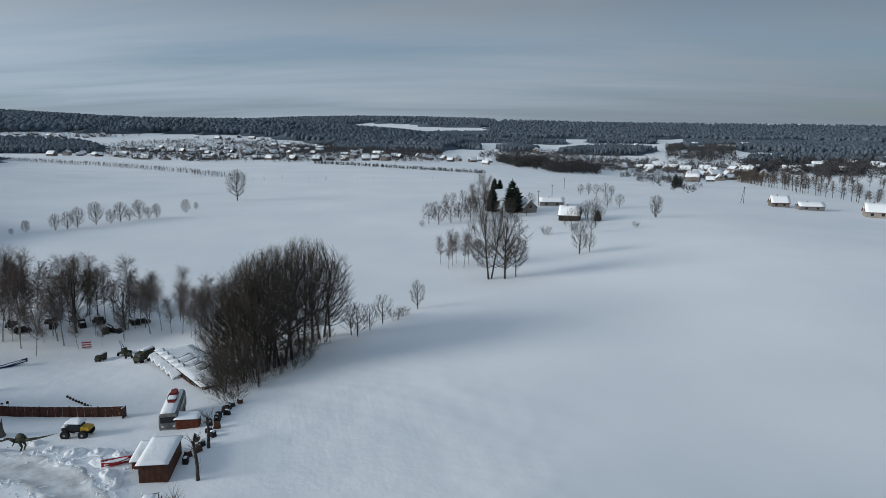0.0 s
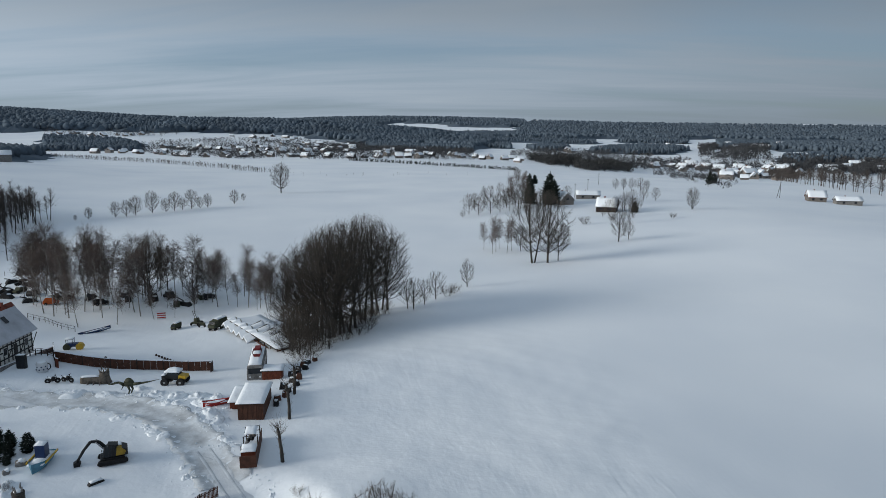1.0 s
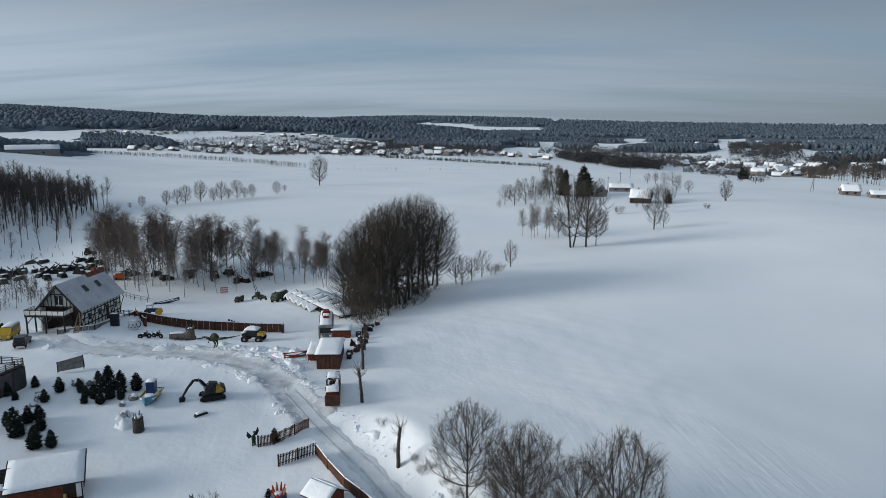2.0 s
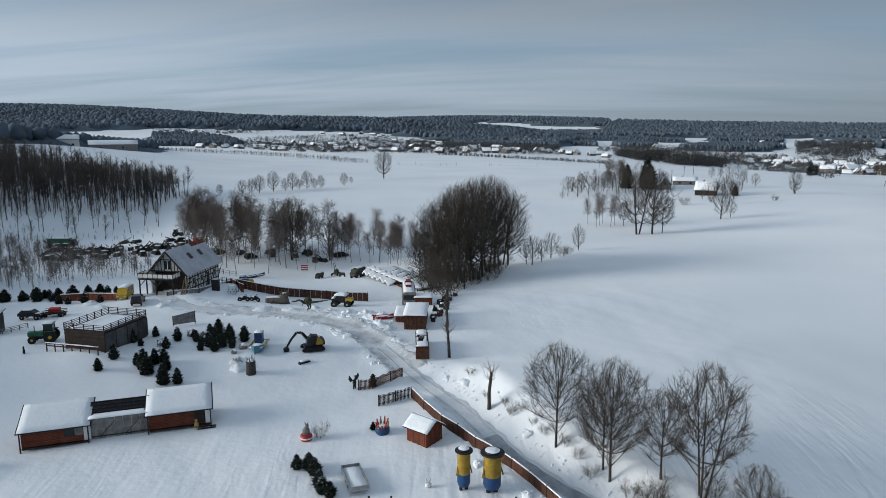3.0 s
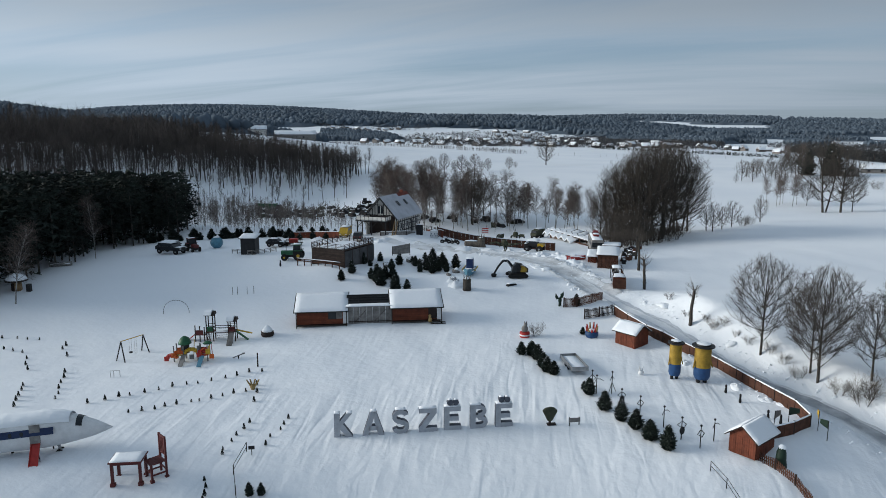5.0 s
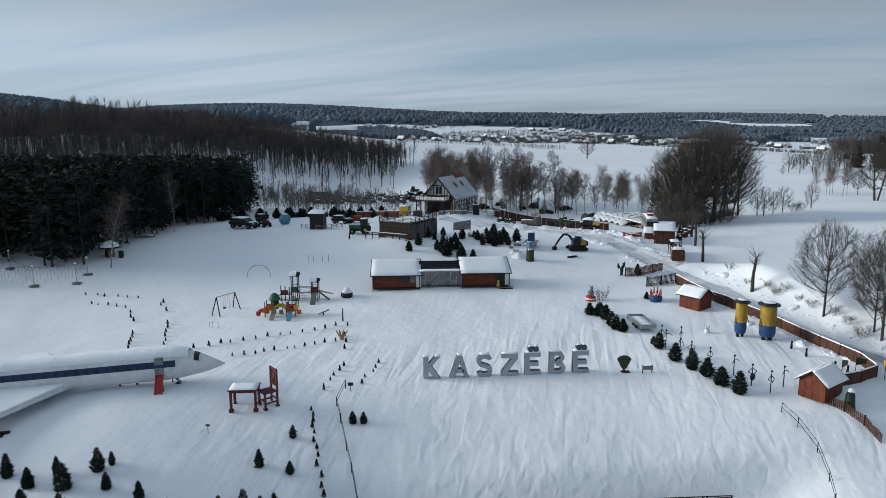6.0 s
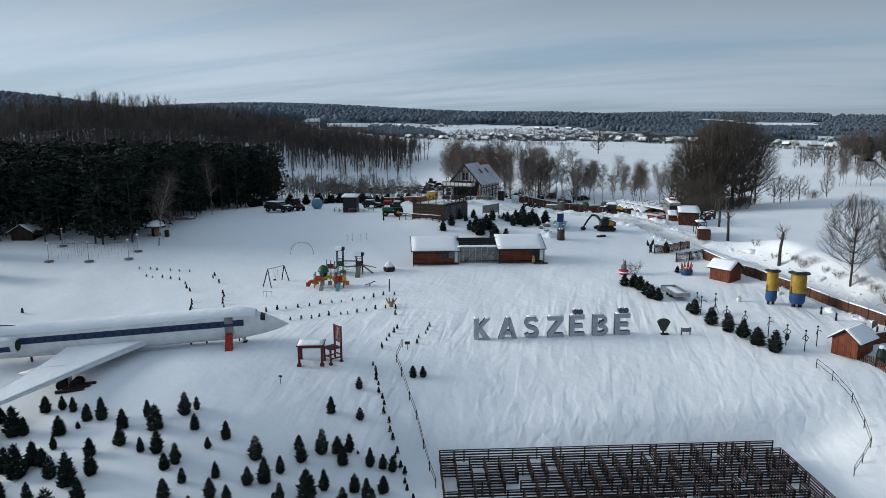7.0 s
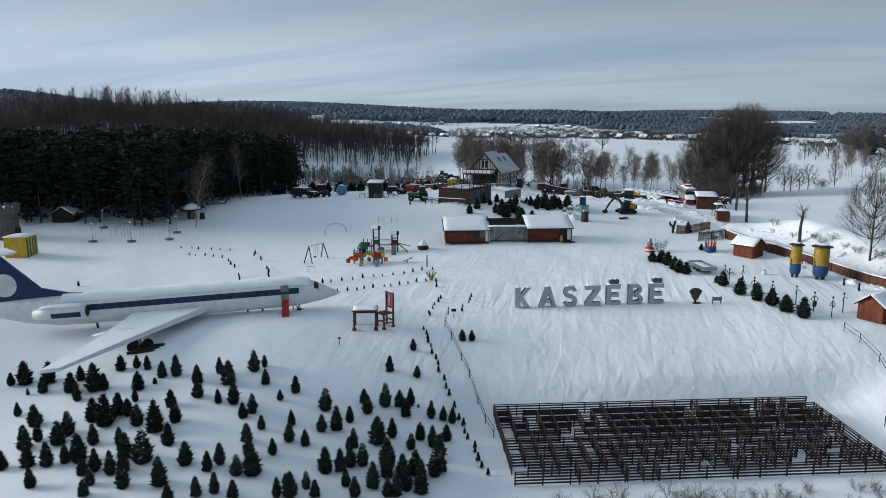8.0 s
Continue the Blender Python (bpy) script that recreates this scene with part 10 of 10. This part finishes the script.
plant("birch1", -138.7, 55.4, 14, label="tall pale birch in front of the pines")
plant("birch2", -146, 47, 9, label="tall pale birch in front of the pines")
rowing_boat(-137.8, 46.5, 40, 4.0, STONE, "grey rowing boat lying at the wood edge")

# ---------------------------------------------------------------- junk in the valley
junk_rng = random.Random(9)


def wreck(x, y, turn, kind, s, group, paint):
    th = thing("scrap_vehicle" if kind else "scrap_machine", x, y, turn, "dark wrecked machine with snow on it in the valley", "wreck", group, sink=.15)
    if kind:
        part("body", prism([(-2, .4), (2, .4), (2, 1.0), (1.0, 1.1), (.5, 1.7 * s), (-1.2, 1.7 * s), (-2, 1.1)], -.85, .85, "y"), paint, th, bevel=.07)
        part("snow", snow_pillow(-1.2, .5, -.8, .8, 1.7 * s, .2, None, 4, seed=x), SNOW_CAP, th, "snow on top", smooth=True)
        for xx in (-1.2, 1.3):
            for yy in (-.85, .85):
                wheel(th, xx, yy, .42, .25)
    else:
        part("frame", prism([(-1.6, 0), (1.7, 0), (1.2, .9), (.3, 1.3 * s), (-.9, .8)], -.7, .7, "y"), paint, th, bevel=.06)
        th.scale = (1.25, 1.25, 1.25)
        part("arm", tube((.2, 0, 1.0), (1.9, .4, 1.9 * s), .12, n=5), IRON, th)
        part("snow", ball((-.2, 0, 1.1), .9, .6, .2, 8, 4), SNOW_CAP, th, "snow on top", smooth=True)


spots = [(-197, 199), (-192, 196), (-172, 197), (-166, 195), (-163, 161), (-160, 163), (-157, 166), (-153, 167), (-149, 170), (-146, 168), (-142, 171), (-166, 158), (-170, 158), (-139, 176), (-150, 193), (-145, 190), (-131, 173), (-127, 176), (-135, 178), (-122.8, 177.8),
         (-99.4, 180.7), (-95.8, 182.6), (-91, 178), (-88.3, 177.8), (-110.6, 173.5), (-104.7, 177.6), (-117.6, 179.3), (-154, 160), (-176, 163), (-181, 168), (-140, 186), (-107.4, 182.9), (-86.4, 182.1), (-83.6, 183.4)]
for k, (x, y) in enumerate(spots):
    wreck(x + junk_rng.uniform(-1, 1), y + junk_rng.uniform(-1, 1), junk_rng.uniform(0, 360), k % 3 == 0, junk_rng.uniform(.8, 1.3), "wrecks in the valley", (IRON, CAR_DARK, OLIVE, BLACK, IRON)[k % 5])
# the long scrap line through the valley
LINE = [(-200, 198), (-184, 180), (-168, 173), (-160, 175), (-150, 176), (-143, 182)]
for k in range(46):
    f = (k + junk_rng.random()) / 46 * (len(LINE) - 1)
    i = min(int(f), len(LINE) - 2)
    x = LINE[i][0] + (LINE[i + 1][0] - LINE[i][0]) * (f - i) + junk_rng.gauss(0, 1.6)
    y = LINE[i][1] + (LINE[i + 1][1] - LINE[i][1]) * (f - i) + junk_rng.gauss(0, 1.6)
    wreck(x, y, junk_rng.uniform(0, 360), k % 4 == 0, junk_rng.uniform(.8, 1.35), "wrecks in the valley", (IRON, BLACK, CAR_DARK, IRON, OLIVE)[k % 5])
wreck(-125.4, 172.6, 20, True, 1.3, "wrecks in the valley", ORANGE)
bigw = thing("scrap_lorry", -195, 193.5, 10, "large dark green lorry body in the valley", "wreck", sink=.2)
part("box_body", box(-4.5, 3.5, -1.3, 1.3, .8, 3.4), GREEN, bigw, bevel=.08)
part("cab", prism([(3.6, .6), (5.6, .6), (5.6, 1.7), (5.0, 2.9), (3.6, 2.9)], -1.2, 1.2, "y"), CAR_DARK, bigw, bevel=.08)
part("snow", snow_pillow(-4.4, 3.4, -1.2, 1.2, 3.4, .25, None, 8, seed=2), SNOW_CAP, bigw, "snow on top", smooth=True)
rail_fence("field_fence", [(-206, 214), (-190, 212), (-167, 208), (-152, 202)], 1.5, 0, DARK_WOOD, "row of thin posts along the valley field", 5.0, .06)
rail_fence("field_fence", [(-124, 160), (-117.7, 157.5), (-110, 152), (-104.9, 149.4)], 1.4, 2, DARK_WOOD, "thin post fence beside the birches", 2.4, .05)
for k, (x, y, h) in enumerate([(-148.7, 104.5, 7), (-142.5, 110.1, 6), (-136.6, 116.1, 6.5), (-128.6, 121.9, 7), (-124, 130, 6), (-131.8, 109.1, 5), (-118, 134, 6), (-142, 126, 7), (-149.2, 119, 8), (-136, 134, 7), (-126, 140, 7), (-148, 138, 7), (-116.5, 142.6, 6)]):
    plant(("birch3", "birch1")[k % 2], x, y, h, label="slim young birch in the snowy valley", group="young birches in the valley")
for k, (x, y, h) in enumerate([(-129.1, 92.1, 2.4), (-125.6, 93.3, 2.0), (-121.9, 93.2, 2.6), (-118.5, 93.3, 2.0), (-133.6, 89.9, 3.2), (-136.7, 88.2, 3.0), (-114.9, 90.8, 2.2), (-140.4, 86.2, 3.4), (-112.6, 90.5, 1.8), (-109.5, 91.2, 2.2), (-105.8, 91.1, 1.8), (-122.1, 97.1, 2.2), (-143.7, 82.7, 3.6), (-147.3, 79.4, 4.0), (-131.6, 91.7, 2.6), (-124.8, 95.9, 2.4)]):
    spruce(x, y, h, k, "dark low spruce at the valley edge", "spruces at the valley edge", 1.6)
for k in range(30):
    f = k / 29
    x, y = -150 + 40 * f + .9 * math.sin(k * 3.1), 82 + 20 * f + 1.2 * math.sin(k * 2.3)
    spruce(x, y, 2.3 + .7 * math.sin(k * 4.7), k, "dark low spruce at the valley edge", "spruces at the valley edge", 1.7)

# short dark stakes sticking out of the snow behind the long fence
stake_mesh = None
for (ax, ay, bx, by, n) in ((-71.9, 123.3, -58.7, 113.8, 16), (-79.8, 110.2, -79.0, 116.6, 6)):
    for k in range(n):
        x, y = ax + (bx - ax) * k / (n - 1), ay + (by - ay) * k / (n - 1)
        if stake_mesh is None:
            st_ob = part("stake", prism([(-.2, -.2), (.2, -.2), (.17, .42), (-.05, .5), (-.2, .38)], -.12, .12, "y"), DARK_WOOD)
            stake_mesh = st_ob.data
        else:
            st_ob = new("stake", stake_mesh)
        st_ob.matrix_world = pose(x, y, ground_z(x, y), 0, 0, -8 + 5 * math.sin(k * 3.1))
        tagged(st_ob, "short dark wooden stake sticking out of the snow", "stake", "stakes behind the long fence")

# ---------------------------------------------------------------- farmstead, village, far woods


def house_model(name, hw, hl, eave, ridge, wall_mat, roof_mat, label, category="house", snow=True):
    th = new(name)
    th.matrix_world = pose(0, 0, -300)
    tagged(th, label, category)
    part("wall", prism([(-hw, -1.5), (hw, -1.5), (hw, eave), (0, ridge - .1), (-hw, eave)], -hl, hl, "y"), wall_mat, th)
    part("roof", gable_roof(-hw, hw, -hl, hl, eave, ridge, .6, .18), roof_mat, th)
    if snow:
        sl = (ridge - eave) / hw
        cap = snow_pillow(-.5, .5, 0, 1, 0, .25, None, 6, seed=hw)
        for vtx in cap.verts:
            fx, fy = vtx.co.x + .5, vtx.co.y
            xx = (hw + .5) * (fy * 2 - 1)
            vtx.co = Vector((xx, -hl - .5 + fx * 2 * (hl + .5), ridge - abs(xx) * sl + .24 + vtx.co.z))
        part("snow", cap, SNOW_CAP, th, "snow on the roof", smooth=True)
    for s in (-1, 1):
        part("window", box(s * hw - .06, s * hw + .06, -hl * .55, -hl * .55 + 1.6, 1.0, 2.5), GLASS, th)
        part("window", box(s * hw - .06, s * hw + .06, hl * .35, hl * .35 + 1.6, 1.0, 2.5), GLASS, th)
        part("window", box(-.8, .8, s * hl - .06, s * hl + .06, eave - .2, eave + 1.3), GLASS, th)
    part("chimney", box(-.35, .35, hl * .2, hl * .2 + .7, ridge - .5, ridge + .9), TILE_RED, th)
    return th


FAR_HOUSES = [
    [house_model("house", 4.5, 6.0, 3.4, 7.8, LAVENDER, TILE_RED, "pale village house with a snow-covered gable roof"), False],
    [house_model("house", 4.0, 5.5, 3.0, 7.2, LAVENDER, ROOF, "beige village house with a snow-covered gable roof"), False],
    [house_model("house", 5.0, 7.0, 5.5, 9.0, LAVENDER, ROOF, "two-storey village house under a snowy roof"), False],
    [house_model("house", 4.6, 9.0, 3.2, 6.0, STONE, ROOF, "long grey outbuilding under a snowy roof"), False],
    [house_model("house", 4.2, 5.5, 3.2, 7.6, DARK_WOOD, ROOF, "dark wooden house with a snow-covered roof"), False],
]


def far_house(k, x, y, turn, s=1.0, group="village houses", label=""):
    ob, used = FAR_HOUSES[k]
    if used:
        ob = copy_thing(ob, pose(0, 0, 0))
    FAR_HOUSES[k][1] = True
    ob.matrix_basis = pose(x, y, ground_z(x, y), 0, 0, turn) @ Matrix.Diagonal((s, s, s, 1))
    return tagged(ob, label, "", group)


far_house(3, 63.5, 396.6, 82, .76, "farm buildings", "long grey farmhouse under a snowy roof")
far_house(4, 63.5, 338.3, 70, .9, "farm buildings", "dark wooden barn with a snow-patched roof")
far_house(1, 45.5, 371, 20, .95, "farm buildings", "grey farm outbuilding under a snowy roof")
far_house(0, 207, 418, 80, .85, "houses by the field", "white house with a wide snowy roof by the field")
far_house(3, 220, 406, 80, .78, "houses by the field", "long low house with a snowy roof by the field")
far_house(0, 246, 384, 70, 1.0, "houses by the field", "white house with a snowy roof by the field")
spruce(37.6, 368, 19, 0, "tall dark spruce beside the farmhouse", "tall spruces", 1.1)
spruce(41, 377, 14, 1, "tall dark spruce beside the farmhouse", "tall spruces", 1.2)
spruce(27, 372, 15, 2, "tall dark spruce beside the farmhouse", "tall spruces", 1.1)
spruce(39.6, 524, 9, 1, "dark spruce beyond the farmhouse", "tall spruces", 1.3)
spruce(44, 527, 8, 2, "dark spruce beyond the farmhouse", "tall spruces", 1.3)
spruce(192, 563, 12, 3, "dark spruce behind the field crest", "tall spruces", 1.2)
spruce(198, 570, 9, 4, "dark spruce behind the field crest", "tall spruces", 1.2)
spruce(76, 332, 6, 2, "dark spruce beside the farm barn", "tall spruces", 1.3)

vr = random.Random(21)


def house_group(line, n, wide, group, kinds=(0, 1, 2, 3, 4)):
    """Houses strewn along a line of the plan."""
    made = []
    tries = 0
    while len(made) < n and tries < n * 30:
        tries += 1
        i = vr.randrange(len(line) - 1)
        f = vr.random()
        x = line[i][0] + (line[i + 1][0] - line[i][0]) * f + vr.gauss(0, wide * .5)
        y = line[i][1] + (line[i + 1][1] - line[i][1]) * f + vr.gauss(0, wide)
        if any((x - a) ** 2 + (y - b) ** 2 < 22 ** 2 for a, b in made):
            continue
        made.append((x, y))
        far_house(vr.choice(kinds), x, y, vr.uniform(0, 180), vr.uniform(1.1, 1.5) if "valley" in group else vr.uniform(.8, 1.1), group)
    return made


house_group([(-646, 1148), (-538, 1110), (-437, 1010), (-324, 1024), (-251, 1000), (-171, 985), (-90, 1010)], 34, 16, "village houses on the plain")
house_group([(-187, 1040), (-116, 1134), (-64, 1121), (0, 1060), (70, 1050)], 20, 22, "village houses on the plain")
house_group([(-650, 1330), (-503, 1300), (-400, 1250), (-300, 1230), (-240, 1330), (-100, 1300)], 44, 60, "village houses on the plain")
house_group([(-500, 1500), (-400, 1560), (-260, 1480)], 14, 50, "village houses on the plain")
house_group([(-962, 1538), (-911, 1536), (-854, 1548), (-813, 1566), (-787, 1600)], 12, 10, "houses below the wood")
house_group([(-575, 1660), (-450, 1720)], 8, 25, "houses below the wood")
house_group([(288, 1100), (323, 1098), (377, 1070), (430, 1030), (474, 1060)], 16, 25, "houses in the valley", (1, 2, 3, 0))
house_group([(341, 923), (388, 944), (360, 980)], 9, 25, "houses in the valley", (0, 1, 2, 3))
house_group([(501, 1070), (557, 1044), (611, 1087), (651, 1058), (760, 1150)], 16, 30, "houses in the valley", (1, 3, 2))
house_group([(200, 1400), (341, 1519), (520, 1600), (760, 1650)], 18, 60, "houses in the valley")
far_house(2, 272, 743, 60, 1.0, "houses in the valley")
far_house(1, 286, 780, 20, .9, "houses in the valley")
far_house(1, 322, 822, 70, .9, "houses in the valley")
barn = house_model("barn", 7.5, 20, 4.5, 8.0, STONE, ROOF, "long pale farm barn with a wide snowy roof", "barn")
barn.matrix_basis = pose(-411, 543, ground_z(-411, 543), 0, 0, -54)
silo = house_model("barn", 6, 9, 6.5, 10.0, PLASTER, ROOF, "tall pale farm building with a snowy roof", "barn")
silo.matrix_basis = pose(-448, 532, ground_z(-448, 532), 0, 0, -54)

# poles
for k, (x, y, h) in enumerate([(190, 429, 11), (56, 398, 9), (69, 430, 10), (94, 528, 9), (30, 640, 9), (-60, 870, 9)]):
    th = thing("power_pole", x, y, 30, "wooden power pole standing in the snowy field", "power pole", "power poles", sink=.3)
    part("pole", tube((0, 0, 0), (0, 0, h), .16, .11, 7), DARK_WOOD, th)
    part("crossarm", box(-.9, .9, -.07, .07, h - .8, h - .65), DARK_WOOD, th)
    for xx in (-.75, .75):
        part("insulator", lathe([(.05, h - .65), (.08, h - .5), (.03, h - .4)], 6, None, Matrix.Translation((xx, 0, 0))), STONE, th)
    if k == 0:
        part("strut", tube((-3.0, 0, 0), (0, 0, h * .92), .14, .11, 7), DARK_WOOD, th)


def along(line, gap, spread, seed):
    rng = random.Random(seed)
    out = []
    for (ax, ay), (bx, by) in zip(line, line[1:]):
        n = max(1, int(math.hypot(bx - ax, by - ay) / gap))
        out += [(ax + (bx - ax) * (i + rng.random()) / n + rng.gauss(0, spread), ay + (by - ay) * (i + rng.random()) / n + rng.gauss(0, spread)) for i in range(n)]
    return out


bare_wood("tree_avenue", along([(283, 405), (281, 431), (279, 469), (272, 514), (287, 612), (340, 760), (405, 947)], 5.0, 1.6, 1), 14, 2, "avenue of bare trees along a road behind the field", 150, thin=1.3, low=0.28, wide=1.35)
bare_wood("roadside_trees", along([(330, 440), (360, 520), (376, 578), (420, 760), (458, 1073)], 8, 9, 3), 13, 4, "bare trees along the valley road", 110, thin=1.4, low=0.25, wide=1.4)
bare_wood("field_hedge", along([(-613, 948), (-514, 880), (-380, 788), (-260, 693), (-201, 633)], 1.0, 4.5, 5), 5.2, 6, "ragged bare hedge across the snowy field", 22, thin=1.3)
bare_wood("field_scrub", along([(-201, 633), (-120, 600), (-20, 640)], 9, 9, 55), 3.2, 6, "dry stalks strewn over the snowy field", 12)
pine_wood("dark_hedge", along([(-169, 895), (-102, 858), (-22, 800), (47, 752)], 1.5, 1.2, 7), 4.2, 8, "clipped dark hedge at the end of the field", 18, .28)
far_trees("crest_wood", [(82, 1100), (119, 1197), (160, 1168), (193, 1085), (236, 1035), (200, 875), (154, 860), (113, 935)], 4.0, 11, 9, "dark bare wood behind the field crest", DARK_TWIG)
far_trees("crest_scrub", [(227, 897), (296, 1036), (341, 924), (210, 543), (171, 476), (182, 616)], 9.0, 5.5, 11, "bare scrub behind the field crest", VALLEY_TWIG)
# gardens of the village and of the valley, and the woods round them
far_trees("village_trees", [(-564, 1135), (-422, 958), (-288, 910), (-200, 917), (-113, 956), (0, 1003), (0, 1371), (-240, 1589), (-436, 1692), (-590, 1585), (-716, 1444)], 8.5, 7.5, 13, "bare garden trees and hedges between village houses", VALLEY_TWIG)
far_trees("village_trees", [(-312, 1249), (-164, 1216), (0, 1143), (0, 1535), (-192, 1620), (-308, 1675)], 6.5, 8.5, 71, "bare trees at the end of the village", VALLEY_TWIG)
far_trees("village_trees", [(-983, 1532), (-809, 1558), (-694, 1587), (-735, 1682), (-835, 1608), (-1004, 1566)], 11.0, 10, 72, "bare trees between the houses below the wood", VALLEY_TWIG)
far_trees("valley_trees", [(180, 1006), (265, 1016), (440, 1032), (487, 1143), (365, 1209), (194, 1199)], 6.6, 9.7, 16, "bare trees between the valley houses", VALLEY_TWIG)
far_trees("valley_trees", [(463, 1065), (559, 860), (724, 1121), (519, 1221)], 5.0, 11.9, 17, "bare trees between the valley houses", VALLEY_TWIG)
far_trees("valley_trees", [(53, 1142), (198, 1109), (318, 1222), (347, 1334), (111, 1403)], 9.2, 9.7, 73, "bare trees and hedges across the valley fields", VALLEY_TWIG)
far_trees("valley_trees", [(402, 1231), (505, 1187), (652, 1539), (543, 1669)], 6.6, 11.9, 74, "bare trees across the valley fields", VALLEY_TWIG)
far_wood("valley_wood", [(140, 1774), (218, 1822), (219, 1556), (170, 1413), (125, 1434)], 10, 12, 25, "dark copse in the valley", 0.2, 0.35, 0.42)
far_wood("valley_wood", [(9, 1751), (84, 1553), (103, 1900), (9, 1927)], 11, 12, 75, "dark copse in the valley", 0.3, 0.35, 0.42)
far_wood("valley_wood", [(223, 1381), (302, 1329), (381, 1338), (459, 1465), (420, 1729), (300, 1546)], 10, 12, 26, "dark wood in the valley", 0.2, 0.35, 0.42)
far_wood("valley_wood", [(781, 2235), (992, 1963), (989, 1536), (759, 1175), (661, 1305), (617, 1427), (730, 1723), (533, 1504)], 12, 14, 27, "dark wood across the valley", 0.25, 0.4, 0.42)
far_wood("valley_wood", [(550, 1247), (669, 1238), (735, 1138), (673, 1040), (625, 1138), (525, 1166)], 10, 13, 33, "dark wood across the valley", 0.25, 0.35, 0.42)
far_wood("valley_wood", [(442, 2105), (633, 2052), (723, 2347), (491, 2341)], 13, 13, 34, "wood on the far side of the valley", 0.3, 0.4, 0.42)
far_wood("valley_wood", [(26, 1991), (178, 2048), (354, 1996), (391, 2205), (198, 2275), (30, 2271)], 13, 11, 35, "wood on the far side of the valley", 0.3, 0.4, 0.42)
far_wood("village_wood", [(-763, 1183), (-614, 1217), (-686, 1378), (-777, 1471), (-880, 1482), (-938, 1460)], 8, 11, 28, "dark wood beside the village", 0.4, 0.5, 0.5)
far_wood("village_wood", [(-242, 1516), (-97, 1412), (0, 1315), (0, 1671), (-136, 1762), (-256, 1696)], 10, 13, 29, "dark wood behind the village", 0.4, 0.75, 0.34)
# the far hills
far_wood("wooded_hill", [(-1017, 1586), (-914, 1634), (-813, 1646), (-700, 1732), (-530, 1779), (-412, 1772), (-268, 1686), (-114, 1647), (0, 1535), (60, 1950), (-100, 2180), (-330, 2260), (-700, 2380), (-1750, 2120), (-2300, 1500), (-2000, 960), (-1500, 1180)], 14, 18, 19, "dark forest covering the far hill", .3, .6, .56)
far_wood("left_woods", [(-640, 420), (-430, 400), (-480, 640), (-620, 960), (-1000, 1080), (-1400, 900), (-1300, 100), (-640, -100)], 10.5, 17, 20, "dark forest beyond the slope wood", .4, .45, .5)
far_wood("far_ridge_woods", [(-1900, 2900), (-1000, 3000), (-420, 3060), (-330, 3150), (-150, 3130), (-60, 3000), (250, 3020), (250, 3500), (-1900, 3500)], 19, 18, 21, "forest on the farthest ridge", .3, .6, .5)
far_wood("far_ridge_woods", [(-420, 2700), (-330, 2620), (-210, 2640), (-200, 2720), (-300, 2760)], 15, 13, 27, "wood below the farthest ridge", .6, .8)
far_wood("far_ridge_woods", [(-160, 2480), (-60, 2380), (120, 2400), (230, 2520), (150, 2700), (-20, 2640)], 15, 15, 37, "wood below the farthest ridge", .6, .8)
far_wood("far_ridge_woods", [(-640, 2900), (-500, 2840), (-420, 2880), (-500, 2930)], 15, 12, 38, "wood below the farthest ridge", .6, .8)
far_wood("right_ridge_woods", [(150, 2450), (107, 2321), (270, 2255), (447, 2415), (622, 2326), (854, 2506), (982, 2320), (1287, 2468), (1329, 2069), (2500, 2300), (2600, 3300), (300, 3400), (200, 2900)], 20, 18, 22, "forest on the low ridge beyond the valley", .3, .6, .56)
